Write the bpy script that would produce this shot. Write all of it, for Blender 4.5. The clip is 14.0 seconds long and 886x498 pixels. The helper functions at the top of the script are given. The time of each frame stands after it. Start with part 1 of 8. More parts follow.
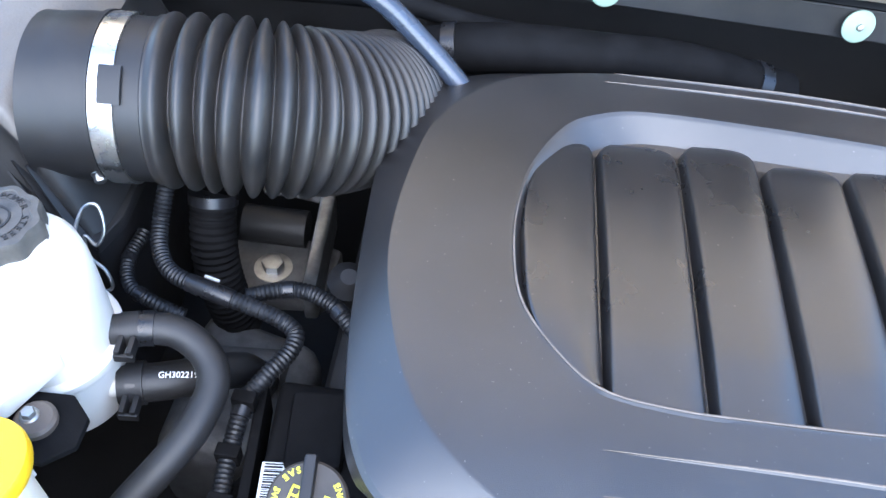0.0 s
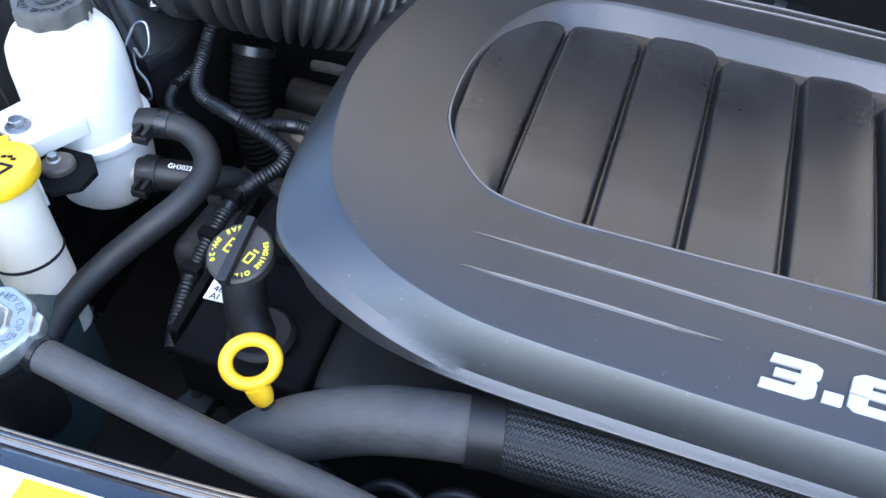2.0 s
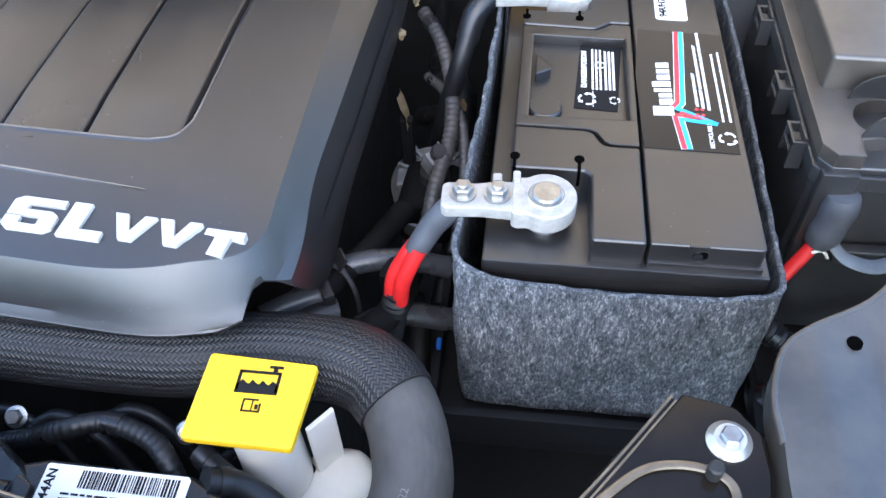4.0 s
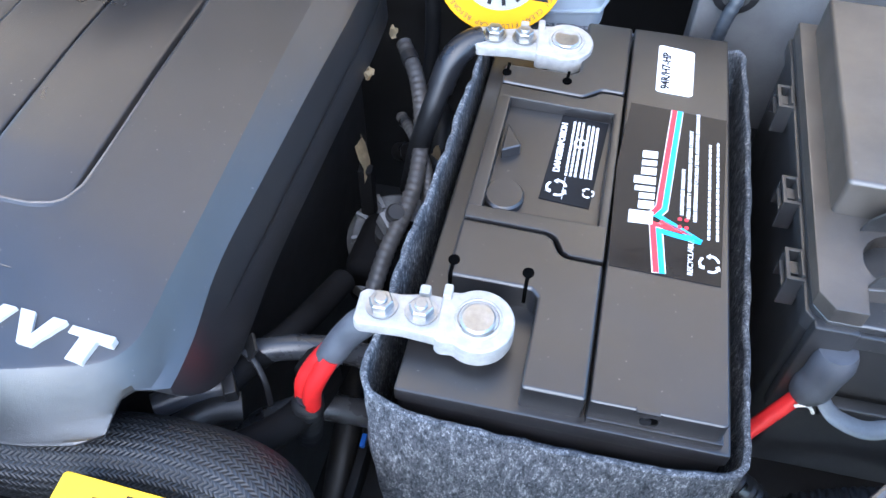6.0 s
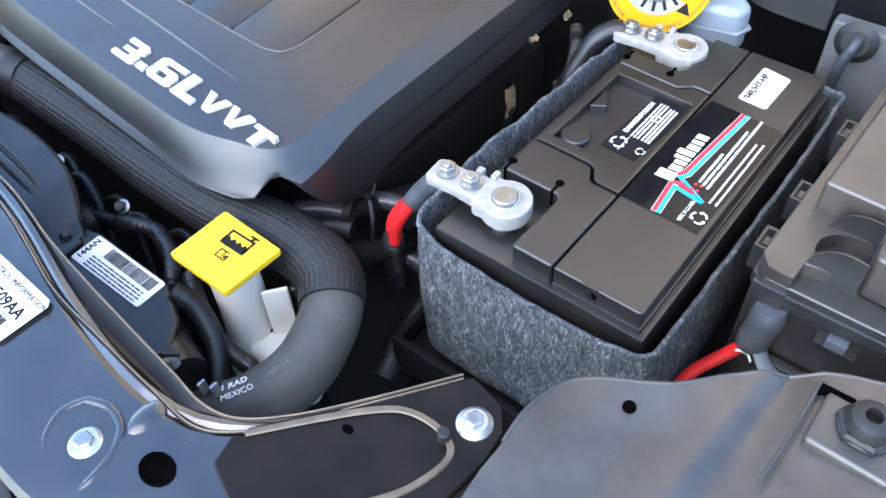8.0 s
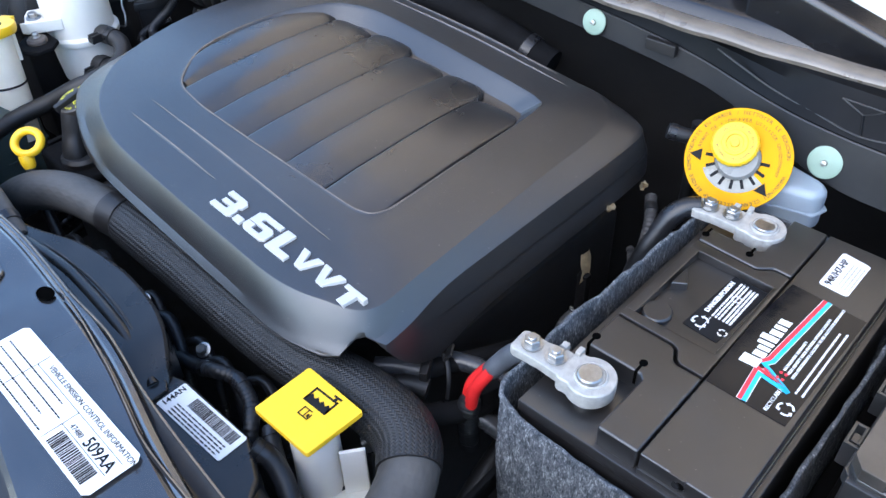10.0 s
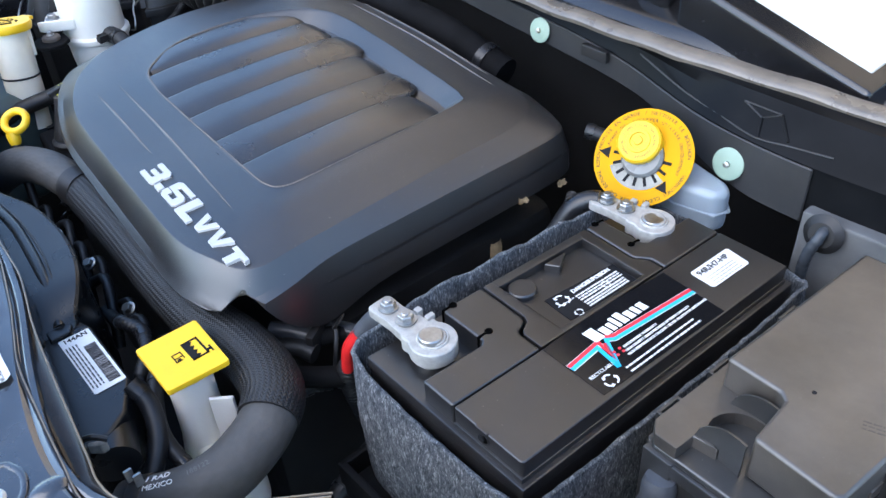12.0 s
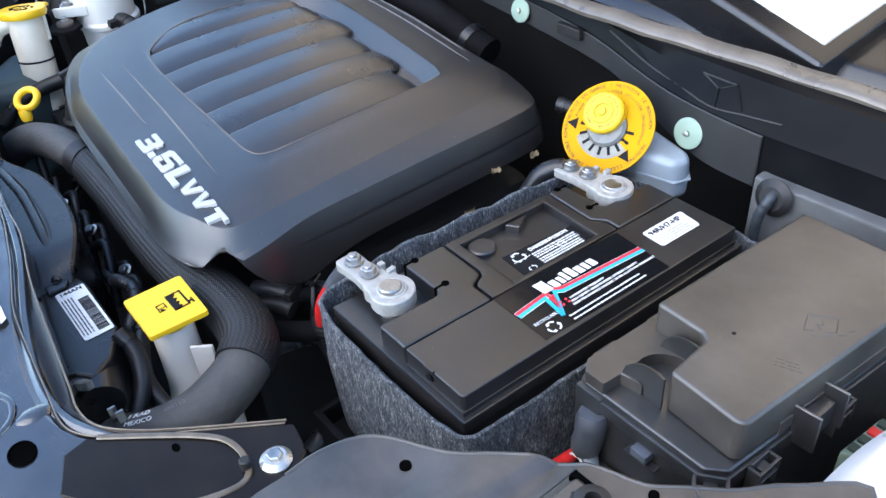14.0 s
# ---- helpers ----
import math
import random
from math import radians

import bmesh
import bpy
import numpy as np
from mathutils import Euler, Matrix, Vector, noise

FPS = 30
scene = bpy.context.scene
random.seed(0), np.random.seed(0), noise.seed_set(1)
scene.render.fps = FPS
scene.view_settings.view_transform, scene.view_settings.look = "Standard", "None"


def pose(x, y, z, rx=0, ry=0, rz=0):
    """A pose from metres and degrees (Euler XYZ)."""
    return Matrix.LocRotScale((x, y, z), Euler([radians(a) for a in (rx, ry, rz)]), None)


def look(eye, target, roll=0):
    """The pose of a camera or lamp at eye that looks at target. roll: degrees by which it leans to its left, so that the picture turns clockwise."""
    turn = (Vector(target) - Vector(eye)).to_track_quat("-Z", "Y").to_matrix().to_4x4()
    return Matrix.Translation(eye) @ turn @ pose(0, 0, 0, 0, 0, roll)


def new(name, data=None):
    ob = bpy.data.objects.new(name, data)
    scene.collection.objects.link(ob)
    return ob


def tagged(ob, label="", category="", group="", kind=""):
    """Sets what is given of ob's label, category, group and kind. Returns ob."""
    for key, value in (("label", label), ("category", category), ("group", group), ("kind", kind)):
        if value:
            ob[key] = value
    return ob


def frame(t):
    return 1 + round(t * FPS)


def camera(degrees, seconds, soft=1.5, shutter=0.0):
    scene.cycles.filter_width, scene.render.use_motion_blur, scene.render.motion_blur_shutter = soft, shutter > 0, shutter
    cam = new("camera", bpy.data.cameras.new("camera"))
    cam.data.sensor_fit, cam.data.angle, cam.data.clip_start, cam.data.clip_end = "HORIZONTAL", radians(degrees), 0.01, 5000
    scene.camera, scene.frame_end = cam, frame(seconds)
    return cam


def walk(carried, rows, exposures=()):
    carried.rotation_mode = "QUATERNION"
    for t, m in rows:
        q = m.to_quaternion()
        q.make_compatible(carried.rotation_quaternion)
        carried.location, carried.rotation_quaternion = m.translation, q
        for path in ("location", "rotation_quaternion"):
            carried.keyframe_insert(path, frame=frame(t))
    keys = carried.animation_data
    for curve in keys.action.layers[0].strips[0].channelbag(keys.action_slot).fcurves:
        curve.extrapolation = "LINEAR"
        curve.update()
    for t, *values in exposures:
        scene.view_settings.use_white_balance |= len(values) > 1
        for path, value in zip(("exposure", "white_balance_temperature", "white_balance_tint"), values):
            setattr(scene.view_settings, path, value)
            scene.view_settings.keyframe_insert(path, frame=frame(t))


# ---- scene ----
cam = camera(55.7, 14.0)
PATH = [
    (0, (-0.2625, -0.1952, 1.3991), (-0.2425, 0.1327, 1.0221), 6.16),
    (0.5, (-0.2981, -0.2095, 1.4140), (-0.3179, 0.1177, 1.0364), 4.36),
    (1, (-0.2914, -0.2509, 1.4055), (-0.3391, 0.0753, 1.0295), 3.79),
    (1.5, (-0.2256, -0.2976, 1.3725), (-0.2948, 0.0272, 0.9987), 2.76),
    (2, (-0.0802, -0.3376, 1.3698), (-0.1589, -0.0098, 1.0005), 2.17),
    (2.5, (0.0858, -0.3510, 1.3645), (-0.0056, -0.0255, 0.9961), 0.62),
    (3, (0.2183, -0.3590, 1.3539), (0.1280, -0.0369, 0.9823), 0.01),
    (3.5, (0.3211, -0.3588, 1.3394), (0.2365, -0.0409, 0.9629), -2.13),
    (4, (0.3982, -0.3430, 1.3412), (0.3521, -0.0210, 0.9615), -2.23),
    (4.2, (0.4314, -0.3182, 1.3370), (0.3963, 0.0056, 0.9576), -1.81),
    (6.3, (0.4509, -0.2080, 1.3362), (0.3757, 0.0862, 0.9390), 0.73),
    (6.5, (0.4770, -0.2223, 1.3420), (0.3924, 0.0708, 0.9458), 0.65),
    (7, (0.5579, -0.2412, 1.3616), (0.4449, 0.0432, 0.9662), 0.08),
    (7.5, (0.6537, -0.2764, 1.3908), (0.4911, -0.0110, 0.9995), -2.20),
    (8, (0.6523, -0.3262, 1.4093), (0.4430, -0.0794, 1.0282), -3.33),
    (8.5, (0.6169, -0.3430, 1.4350), (0.3899, -0.0992, 1.0622), -3.47),
    (8.7, (0.5979, -0.3439, 1.4440), (0.3668, -0.0970, 1.0758), -3.47),
    (10.8, (0.6416, -0.3063, 1.4485), (0.3665, -0.0352, 1.1309), -2.08),
    (11, (0.6688, -0.2921, 1.4365), (0.3874, -0.0265, 1.1198), -2.51),
    (11.5, (0.7332, -0.2628, 1.4203), (0.4391, -0.0084, 1.1060), -3.04),
    (12, (0.7895, -0.2551, 1.4228), (0.4847, -0.0090, 1.1120), -3.74),
    (12.5, (0.8050, -0.2714, 1.4018), (0.4899, -0.0333, 1.0951), -4.85),
    (13, (0.8008, -0.2849, 1.4001), (0.4814, -0.0513, 1.0945), -4.97),
    (13.5, (0.8221, -0.2779, 1.4195), (0.5024, -0.0447, 1.1138), -4.97),
    (14, (0.8744, -0.2477, 1.4212), (0.5578, -0.0162, 1.1111), -5.15),
]
walk(cam, [(t, look(eye, target, roll)) for t, eye, target, roll in PATH], [(0.0, 2.76, 5750, 8), (0.5, 2.36, 5750, 8), (1.2, 2.12, 5700, 8), (2.0, 2.28, 5550, 8), (2.7, 2.46, 5550, 8), (3.3, 2.57, 5700, 8), (4.2, 2.41, 6050, 8), (6.5, 2.68, 5600, 8), (7.5, 2.49, 6150, 8), (8.5, 2.43, 5900, 8), (11.0, 1.90, 5950, 8), (12.5, 2.01, 6050, 8), (14.0, 2.03, 6150, 8)])

# ---- light ----
world = bpy.data.worlds.new("world")
scene.world = world
world.use_nodes = True
wn = world.node_tree.nodes
sky = wn.new("ShaderNodeTexSky")
sky.sky_type = 'NISHITA'
sky.sun_disc = False
sky.sun_elevation, sky.sun_rotation = radians(46), radians(180)
sky.air_density, sky.dust_density, sky.ozone_density = 1.0, 0.7, 1.6
wn["Background"].inputs["Strength"].default_value = 0.15
world.node_tree.links.new(sky.outputs["Color"], wn["Background"].inputs["Color"])

sun_data = bpy.data.lights.new("sun", 'SUN')
sun_data.energy, sun_data.angle, sun_data.color = 0.68, radians(75), (1.0, 0.90, 0.79)
sun = new("sun", sun_data)
sun.matrix_world = look((0.0, -3.863, 4.9), (0, 0, 0.9))

# ---- building helpers ----
BASE = {}


def thing(name, label, category, at=(0, 0, 0), group="", kind=""):
    """An Empty at the base of a thing; its parts are built in world coordinates."""
    ob = new(name)
    ob.empty_display_size = 0.02
    ob.location = at
    BASE[ob.name] = Vector(at)
    return tagged(ob, label, category, group, kind)


def finish(ob, angle=35):
    ob.data.shade_smooth()
    ob.data.set_sharp_from_angle(angle=radians(angle))
    even = ob.modifiers.new("even_normals", 'WEIGHTED_NORMAL')
    even.keep_sharp = True
    return ob


def part(name, bm, material, parent=None, label="", angle=35):
    me = bpy.data.meshes.new(name)
    bmesh.ops.recalc_face_normals(bm, faces=bm.faces)
    bm.to_mesh(me)
    bm.free()
    me.materials.append(material)
    ob = finish(new(name, me), angle)
    if parent is not None:
        ob.parent = parent
        ob.matrix_parent_inverse = Matrix.Translation(-BASE.get(parent.name, Vector((0, 0, 0))))
    if label:
        ob["label"] = label
    return ob


def settle(root, y0, fall=0.07, stretch=1.09):
    """Leans a thing back about the line y = y0: the tray it stands on falls towards the back of the bay."""
    lean = Matrix(((1, 0, 0, 0), (0, stretch, 0, y0 - stretch * y0), (0, -fall, 1, fall * y0), (0, 0, 0, 1)))
    for ob in root.children_recursive:
        ob.data.transform(lean)


def solid(name, bm, material, label, category, group="", kind="", angle=35):
    """A thing that is one mesh."""
    return tagged(part(name, bm, material, None, "", angle), label, category, group, kind)


def add(bm, other, m=None):
    """Joins other into bm."""
    if m is not None:
        other.transform(m)
    me = bpy.data.meshes.new("tmp")
    other.to_mesh(me)
    other.free()
    bm.from_mesh(me)
    bpy.data.meshes.remove(me)
    return bm


def box(x0, x1, y0, y1, z0, z1, bev=0.0015, seg=2, m=None):
    bm = bmesh.new()
    bmesh.ops.create_cube(bm, size=1.0)
    bm.transform(Matrix.Translation(((x0 + x1) / 2, (y0 + y1) / 2, (z0 + z1) / 2)) @ Matrix.Diagonal((x1 - x0, y1 - y0, z1 - z0, 1)))
    if bev:
        bmesh.ops.bevel(bm, geom=bm.edges[:], offset=bev, segments=seg, profile=0.5, affect='EDGES')
    if m is not None:
        bm.transform(m)
    return bm


def prism(pts, z0, z1, bev=0.0015, seg=2, top=None, m=None):
    """A plan outline raised from z0 to z1. top: a function that moves a top corner (x, y) to its height."""
    bm = bmesh.new()
    low = [bm.verts.new((x, y, z0)) for x, y in pts]
    high = [bm.verts.new((x, y, top(x, y) if top else z1)) for x, y in pts]
    n = len(pts)
    bm.faces.new(low[::-1])
    bm.faces.new(high)
    for i in range(n):
        bm.faces.new((low[i], low[(i + 1) % n], high[(i + 1) % n], high[i]))
    bmesh.ops.recalc_face_normals(bm, faces=bm.faces)
    if bev:
        bmesh.ops.bevel(bm, geom=bm.edges[:], offset=bev, segments=seg, profile=0.5, affect='EDGES', clamp_overlap=True)
    if m is not None:
        bm.transform(m)
    return bm


def spline(pts, closed=False, step=0.004, per=None):
    """A smooth curve through points (any dimension), at about even steps."""
    p = np.array(pts, float)
    n = len(p)
    out = []
    for i in range(n if closed else n - 1):
        if closed:
            a, b, c, d = p[(i - 1) % n], p[i], p[(i + 1) % n], p[(i + 2) % n]
        else:
            b, c = p[i], p[i + 1]
            a = p[i - 1] if i else 2 * b - c
            d = p[i + 2] if i + 2 < n else 2 * c - b
        k = per or max(2, int(np.linalg.norm((c - b)[:3]) / step))
        for j in range(k):
            t = j / k
            out.append(0.5 * (2 * b + (c - a) * t + (2 * a - 5 * b + 4 * c - d) * t * t + (3 * b - a - 3 * c + d) * t ** 3))
    if not closed:
        out.append(p[-1])
    return np.array(out)


def tube(pts, r, n=14, step=0.004, ridge=0.0, pitch=0.004, flat=1.0, caps=True, raw=False):
    """A round bar or hose along a smooth curve. pts may carry a fourth value, the radius. ridge, pitch: rings along it.
    flat: height over width. It has a UV map: turns round, metres along."""
    p4 = [tuple(q) if len(q) > 3 else (*q, r) for q in pts]
    line = np.array(p4, float) if raw else spline(p4, step=min(step, pitch / 4 if ridge else step))
    bm = bmesh.new()
    uv = bm.loops.layers.uv.new("UVMap")
    rings, far, seen = [], 0.0, []
    normal = None
    for i, q in enumerate(line):
        way = Vector(line[min(i + 1, len(line) - 1)][:3]) - Vector(line[max(i - 1, 0)][:3])
        way.normalize()
        if normal is None:
            normal = Vector((0, 0, 1)) if abs(way.z) < 0.9 else Vector((1, 0, 0))
        normal = (normal - way * normal.dot(way)).normalized()
        side = way.cross(normal)
        if i:
            far += float(np.linalg.norm(line[i][:3] - line[i - 1][:3]))
        rad = q[3] + (ridge * math.cos(2 * math.pi * far / pitch) if ridge else 0)
        rings.append([bm.verts.new(Vector(q[:3]) + side * (rad * math.cos(2 * math.pi * k / n)) + normal * (rad * flat * math.sin(2 * math.pi * k / n))) for k in range(n)])
        seen.append(far)
    for i in range(len(rings) - 1):
        for k in range(n):
            f = bm.faces.new((rings[i][k], rings[i][(k + 1) % n], rings[i + 1][(k + 1) % n], rings[i + 1][k]))
            for loop, (u, v) in zip(f.loops, ((k / n, seen[i]), ((k + 1) / n, seen[i]), ((k + 1) / n, seen[i + 1]), (k / n, seen[i + 1]))):
                loop[uv].uv = (u, v)
    if caps:
        bm.faces.new(rings[0][::-1])
        bm.faces.new(rings[-1])
    return bm


def lathe(prof, n=32, m=None, lobes=0, depth=0.0, ring=False):
    """A turned form about z from (radius, height) pairs; lobes: waves round the rim."""
    bm = bmesh.new()
    rings = []
    for r, z in prof:
        if r < 1e-5:
            rings.append([bm.verts.new((0, 0, z))])
        else:
            rings.append([bm.verts.new(((r + depth * math.cos(lobes * a)) * math.cos(a), (r + depth * math.cos(lobes * a)) * math.sin(a), z)) for a in (2 * math.pi * k / n for k in range(n))])
    for a, b in zip(rings, rings[1:] + ([rings[0]] if ring else [])):
        for k in range(n):
            quad = [a[k % len(a)], a[(k + 1) % len(a)], b[(k + 1) % len(b)], b[k % len(b)]]
            quad = list(dict.fromkeys(quad))
            if len(quad) > 2:
                bm.faces.new(quad)
    for end, flip in () if ring else ((rings[0], True), (rings[-1], False)):
        if len(end) > 2:
            bm.faces.new(end[::-1] if flip else end)
    bmesh.ops.recalc_face_normals(bm, faces=bm.faces)
    if m is not None:
        bm.transform(m)
    return bm


def axis(at, way, turn=0.0):
    """A pose at a place whose z points along way."""
    return Matrix.Translation(at) @ Vector(way).to_track_quat("Z", "Y").to_matrix().to_4x4() @ Matrix.Rotation(radians(turn), 4, 'Z')


def hexbolt(r=0.007, h=0.005, flange=1.5, m=None):
    """A hexagon head on a round flange."""
    bm = lathe([(r * flange, 0), (r * flange, 0.0012), (r * 1.05, 0.002), (0, 0.002)], 24)
    head = lathe([(r, 0.0015), (r, h - 0.0008), (r * 0.86, h), (0, h)], 6)
    return add(bm, head) if m is None else (lambda b: (b.transform(m), b)[1])(add(bm, head))


def sheet(pts, z, m=None, thick=0.0006):
    """A thin flat label or shape."""
    return prism(pts, z, z + thick, 0, m=m)


def lettering(s, size, m, deep=0.0004, shear=0.0, bold=0.0, align='LEFT', space=1.0):
    """Writing in the built-in font as a bmesh."""
    cu = bpy.data.curves.new("writing", 'FONT')
    cu.body, cu.size, cu.extrude, cu.shear, cu.offset = s, size, deep, shear, bold
    cu.align_x, cu.space_character, cu.resolution_u = align, space, 3
    ob = bpy.data.objects.new("writing", cu)
    scene.collection.objects.link(ob)
    dg = bpy.context.evaluated_depsgraph_get()
    me = bpy.data.meshes.new_from_object(ob.evaluated_get(dg))
    bm = bmesh.new()
    bm.from_mesh(me)
    bm.transform(m)
    bpy.data.objects.remove(ob)
    bpy.data.curves.remove(cu)
    bpy.data.meshes.remove(me)
    return bm


def bars(x0, y0, x1, rows, pitch, high, m, rnd, fill=1.0, word=0.008):
    """Rows of small bars in place of writing too small to read."""
    bm = bmesh.new()
    for i in range(rows):
        x = x0
        end = x1 - (x1 - x0) * (0.35 * rnd.random() * (1 - fill))
        while x < end:
            w = min(word * (0.4 + rnd.random()), end - x)
            y = y0 - i * pitch
            add(bm, sheet([(x, y), (x + w, y), (x + w, y + high), (x, y + high)], 0, thick=0.0002))
            x += w + word * 0.22
    bm.transform(m)
    return bm


# ---- materials ----
def mat(name, col, rough=0.5, metal=0.0, var=0.3, scale=30.0, grain=0.05, gscale=900.0, dust=0.0, dcol=(0.20, 0.165, 0.13), coat=0.0, spec=0.5, sss=0.0, rvar=0.12, dscale=18.0, specks=0.0, dmin=0.0):
    m = bpy.data.materials.new(name)
    m.use_nodes = True
    nt = m.node_tree
    n, l = nt.nodes, nt.links
    b = n["Principled BSDF"]
    tc = n.new("ShaderNodeTexCoord")

    def noisy(s, detail=4.0, rgh=0.55):
        k = n.new("ShaderNodeTexNoise")
        k.inputs["Scale"].default_value, k.inputs["Detail"].default_value, k.inputs["Roughness"].default_value = s, detail, rgh
        l.new(tc.outputs["Object"], k.inputs["Vector"])
        return k

    def ramp(src, lo, hi):
        k = n.new("ShaderNodeMapRange")
        k.inputs["From Min"].default_value, k.inputs["From Max"].default_value = 0.3, 0.7
        k.inputs["To Min"].default_value, k.inputs["To Max"].default_value = lo, hi
        l.new(src, k.inputs["Value"])
        return k.outputs["Result"]

    def mix(fac, a, c):
        k = n.new("ShaderNodeMix")
        k.data_type = 'RGBA'
        for value, sock in ((fac, k.inputs[0]), (a, k.inputs[6]), (c, k.inputs[7])):
            if isinstance(value, tuple):
                sock.default_value = value if len(value) == 4 else (*value, 1)
            elif isinstance(value, float):
                sock.default_value = value
            else:
                l.new(value, sock)
        return k.outputs[2]

    big, small = noisy(scale), noisy(gscale, 3.0)
    dark, light = tuple(c * (1 - var) for c in col), tuple(min(1, c * (1 + var)) for c in col)
    color = mix(ramp(big.outputs["Fac"], 0.0, 1.0), dark, light)
    color = mix(ramp(small.outputs["Fac"], 0.0, 0.35), color, dark)
    r = ramp(big.outputs["Fac"], max(0.02, rough - rvar / 2), min(1.0, rough + rvar / 2))
    if dust:
        d = noisy(dscale, 7.0, 0.65)
        fac = ramp(d.outputs["Fac"], dmin, dust)
        color = mix(fac, color, dcol)
    if specks:
        sp = noisy(420.0, 1.0, 0.4)
        k = n.new("ShaderNodeMapRange")
        k.inputs["From Min"].default_value, k.inputs["From Max"].default_value = 0.745 - specks, 0.775 - specks
        l.new(sp.outputs["Fac"], k.inputs["Value"])
        color = mix(k.outputs["Result"], color, (0.10, 0.092, 0.082))
    l.new(color, b.inputs["Base Color"])
    l.new(r, b.inputs["Roughness"])
    b.inputs["Metallic"].default_value = metal
    b.inputs["Specular IOR Level"].default_value = spec
    b.inputs["Coat Weight"].default_value = coat
    b.inputs["Coat Roughness"].default_value = 0.08
    if sss:
        b.inputs["Subsurface Weight"].default_value = sss
        b.inputs["Subsurface Radius"].default_value = (0.01, 0.01, 0.008)
        b.inputs["Subsurface Scale"].default_value = 1.0
    if grain:
        bump = n.new("ShaderNodeBump")
        bump.inputs["Strength"].default_value, bump.inputs["Distance"].default_value = grain, 0.0006
        l.new(small.outputs["Fac"], bump.inputs["Height"])
        l.new(bump.outputs["Normal"], b.inputs["Normal"])
    return m


COVER = mat("cover_plastic", (0.010, 0.0105, 0.012), 0.31, spec=1.0, var=0.25, scale=14, grain=0.3, gscale=1900, dust=0.065, dmin=0.016, dscale=9, rvar=0.06, specks=-0.022, dcol=(0.21, 0.165, 0.125))
RIB = mat("cover_rib_plastic", (0.009, 0.0095, 0.011), 0.29, spec=1.0, specks=-0.022, rvar=0.06, var=0.3, scale=16, grain=0.12, gscale=2600, dust=0.065, dmin=0.016, dscale=11, dcol=(0.21, 0.165, 0.125))
BLACK = mat("black_plastic", (0.009, 0.009, 0.010), 0.5, var=0.35, scale=35, grain=0.10, gscale=1800, dust=0.04)
DEEP = mat("dark_engine_metal", (0.009, 0.009, 0.0095), 0.6, var=0.5, scale=40, grain=0.3, gscale=700, dust=0.03)
GLOSSY = mat("black_paint", (0.010, 0.011, 0.014), 0.24, var=0.2, scale=20, grain=0.0, dust=0.07, dscale=30, coat=1.0, spec=0.8)
# same pressing as GLOSSY; its dark brown reflection is put into this colour
BROWNREFL = mat("brown_reflection_paint", (0.012, 0.009, 0.0065), 0.13, var=0.3, scale=30, grain=0.0, dust=0.02, spec=0.22)


def sheet_metal(m, scale, depth):
    """Adds the slow waves of pressed sheet metal to a paint."""
    # light caught on the worn, dusty cover edges is put into this colour
    n, l = m.node_tree.nodes, m.node_tree.links
    tc, k, bump = n.new("ShaderNodeTexCoord"), n.new("ShaderNodeTexNoise"), n.new("ShaderNodeBump")
    k.inputs["Scale"].default_value, k.inputs["Detail"].default_value = scale, 1.5
    bump.inputs["Strength"].default_value, bump.inputs["Distance"].default_value = 1.0, depth
    l.new(tc.outputs["Object"], k.inputs["Vector"])
    l.new(k.outputs["Fac"], bump.inputs["Height"])
    l.new(bump.outputs["Normal"], n["Principled BSDF"].inputs["Normal"])


sheet_metal(GLOSSY, 14.0, 0.008)
TRAYM = mat("tray_plastic", (0.008, 0.008, 0.0085), 0.7, var=0.4, scale=40, grain=0.2, spec=0.2)
# near-black for caps: the shade inside holes and slots is put into colour
HOLE = mat("opening_shade", (0.002, 0.002, 0.002), 1.0, grain=0.0, spec=0.0)
SHROUD = mat("shroud_plastic", (0.007, 0.0075, 0.0085), 0.30, var=0.35, scale=30, grain=0.2, gscale=1200, dust=0.03, spec=0.5)
TAPE = mat("loom_tape", (0.012, 0.012, 0.0135), 0.3, var=0.3, scale=90, grain=0.2, gscale=500)
WIREB = mat("blue_grey_wire", (0.035, 0.04, 0.047), 0.45, var=0.3, scale=90, grain=0.2)
BATT = mat("battery_plastic", (0.008, 0.0075, 0.008), 0.36, var=0.25, scale=25, grain=0.12, gscale=2400, dust=0.05, dmin=0.008, dcol=(0.22, 0.185, 0.155), rvar=0.10, specks=-0.03, spec=1.0)
FUSE = mat("fuse_box_plastic", (0.011, 0.0112, 0.012), 0.36, var=0.3, scale=22, grain=0.12, gscale=2200, dust=0.11, dmin=0.015, dcol=(0.20, 0.19, 0.175), dscale=30, rvar=0.12, specks=-0.03, spec=1.0)
LIDM = mat("dusty_lid_plastic", (0.014, 0.013, 0.012), 0.38, var=0.3, scale=22, grain=0.12, gscale=2200, dust=0.30, dmin=0.05, dcol=(0.24, 0.20, 0.16), dscale=14, rvar=0.12, specks=-0.03, spec=1.0)
RUBBER = mat("hose_rubber", (0.011, 0.0112, 0.012), 0.5, var=0.3, scale=30, grain=0.3, gscale=1200, dust=0.05)
BELLOWS = mat("bellows_rubber", (0.013, 0.013, 0.0135), 0.42, var=0.3, scale=30, grain=0.1, gscale=900, dust=0.10, dscale=26, dcol=(0.17, 0.135, 0.105))
DUSTGLINT = mat("dusty_edge_highlight", (0.15, 0.125, 0.105), 0.5, var=0.3, scale=60, grain=0.1)
PIT = mat("oily_dark_plastic", (0.0065, 0.0065, 0.007), 0.7, var=0.4, scale=45, grain=0.3, gscale=900, dust=0.01, spec=0.06)
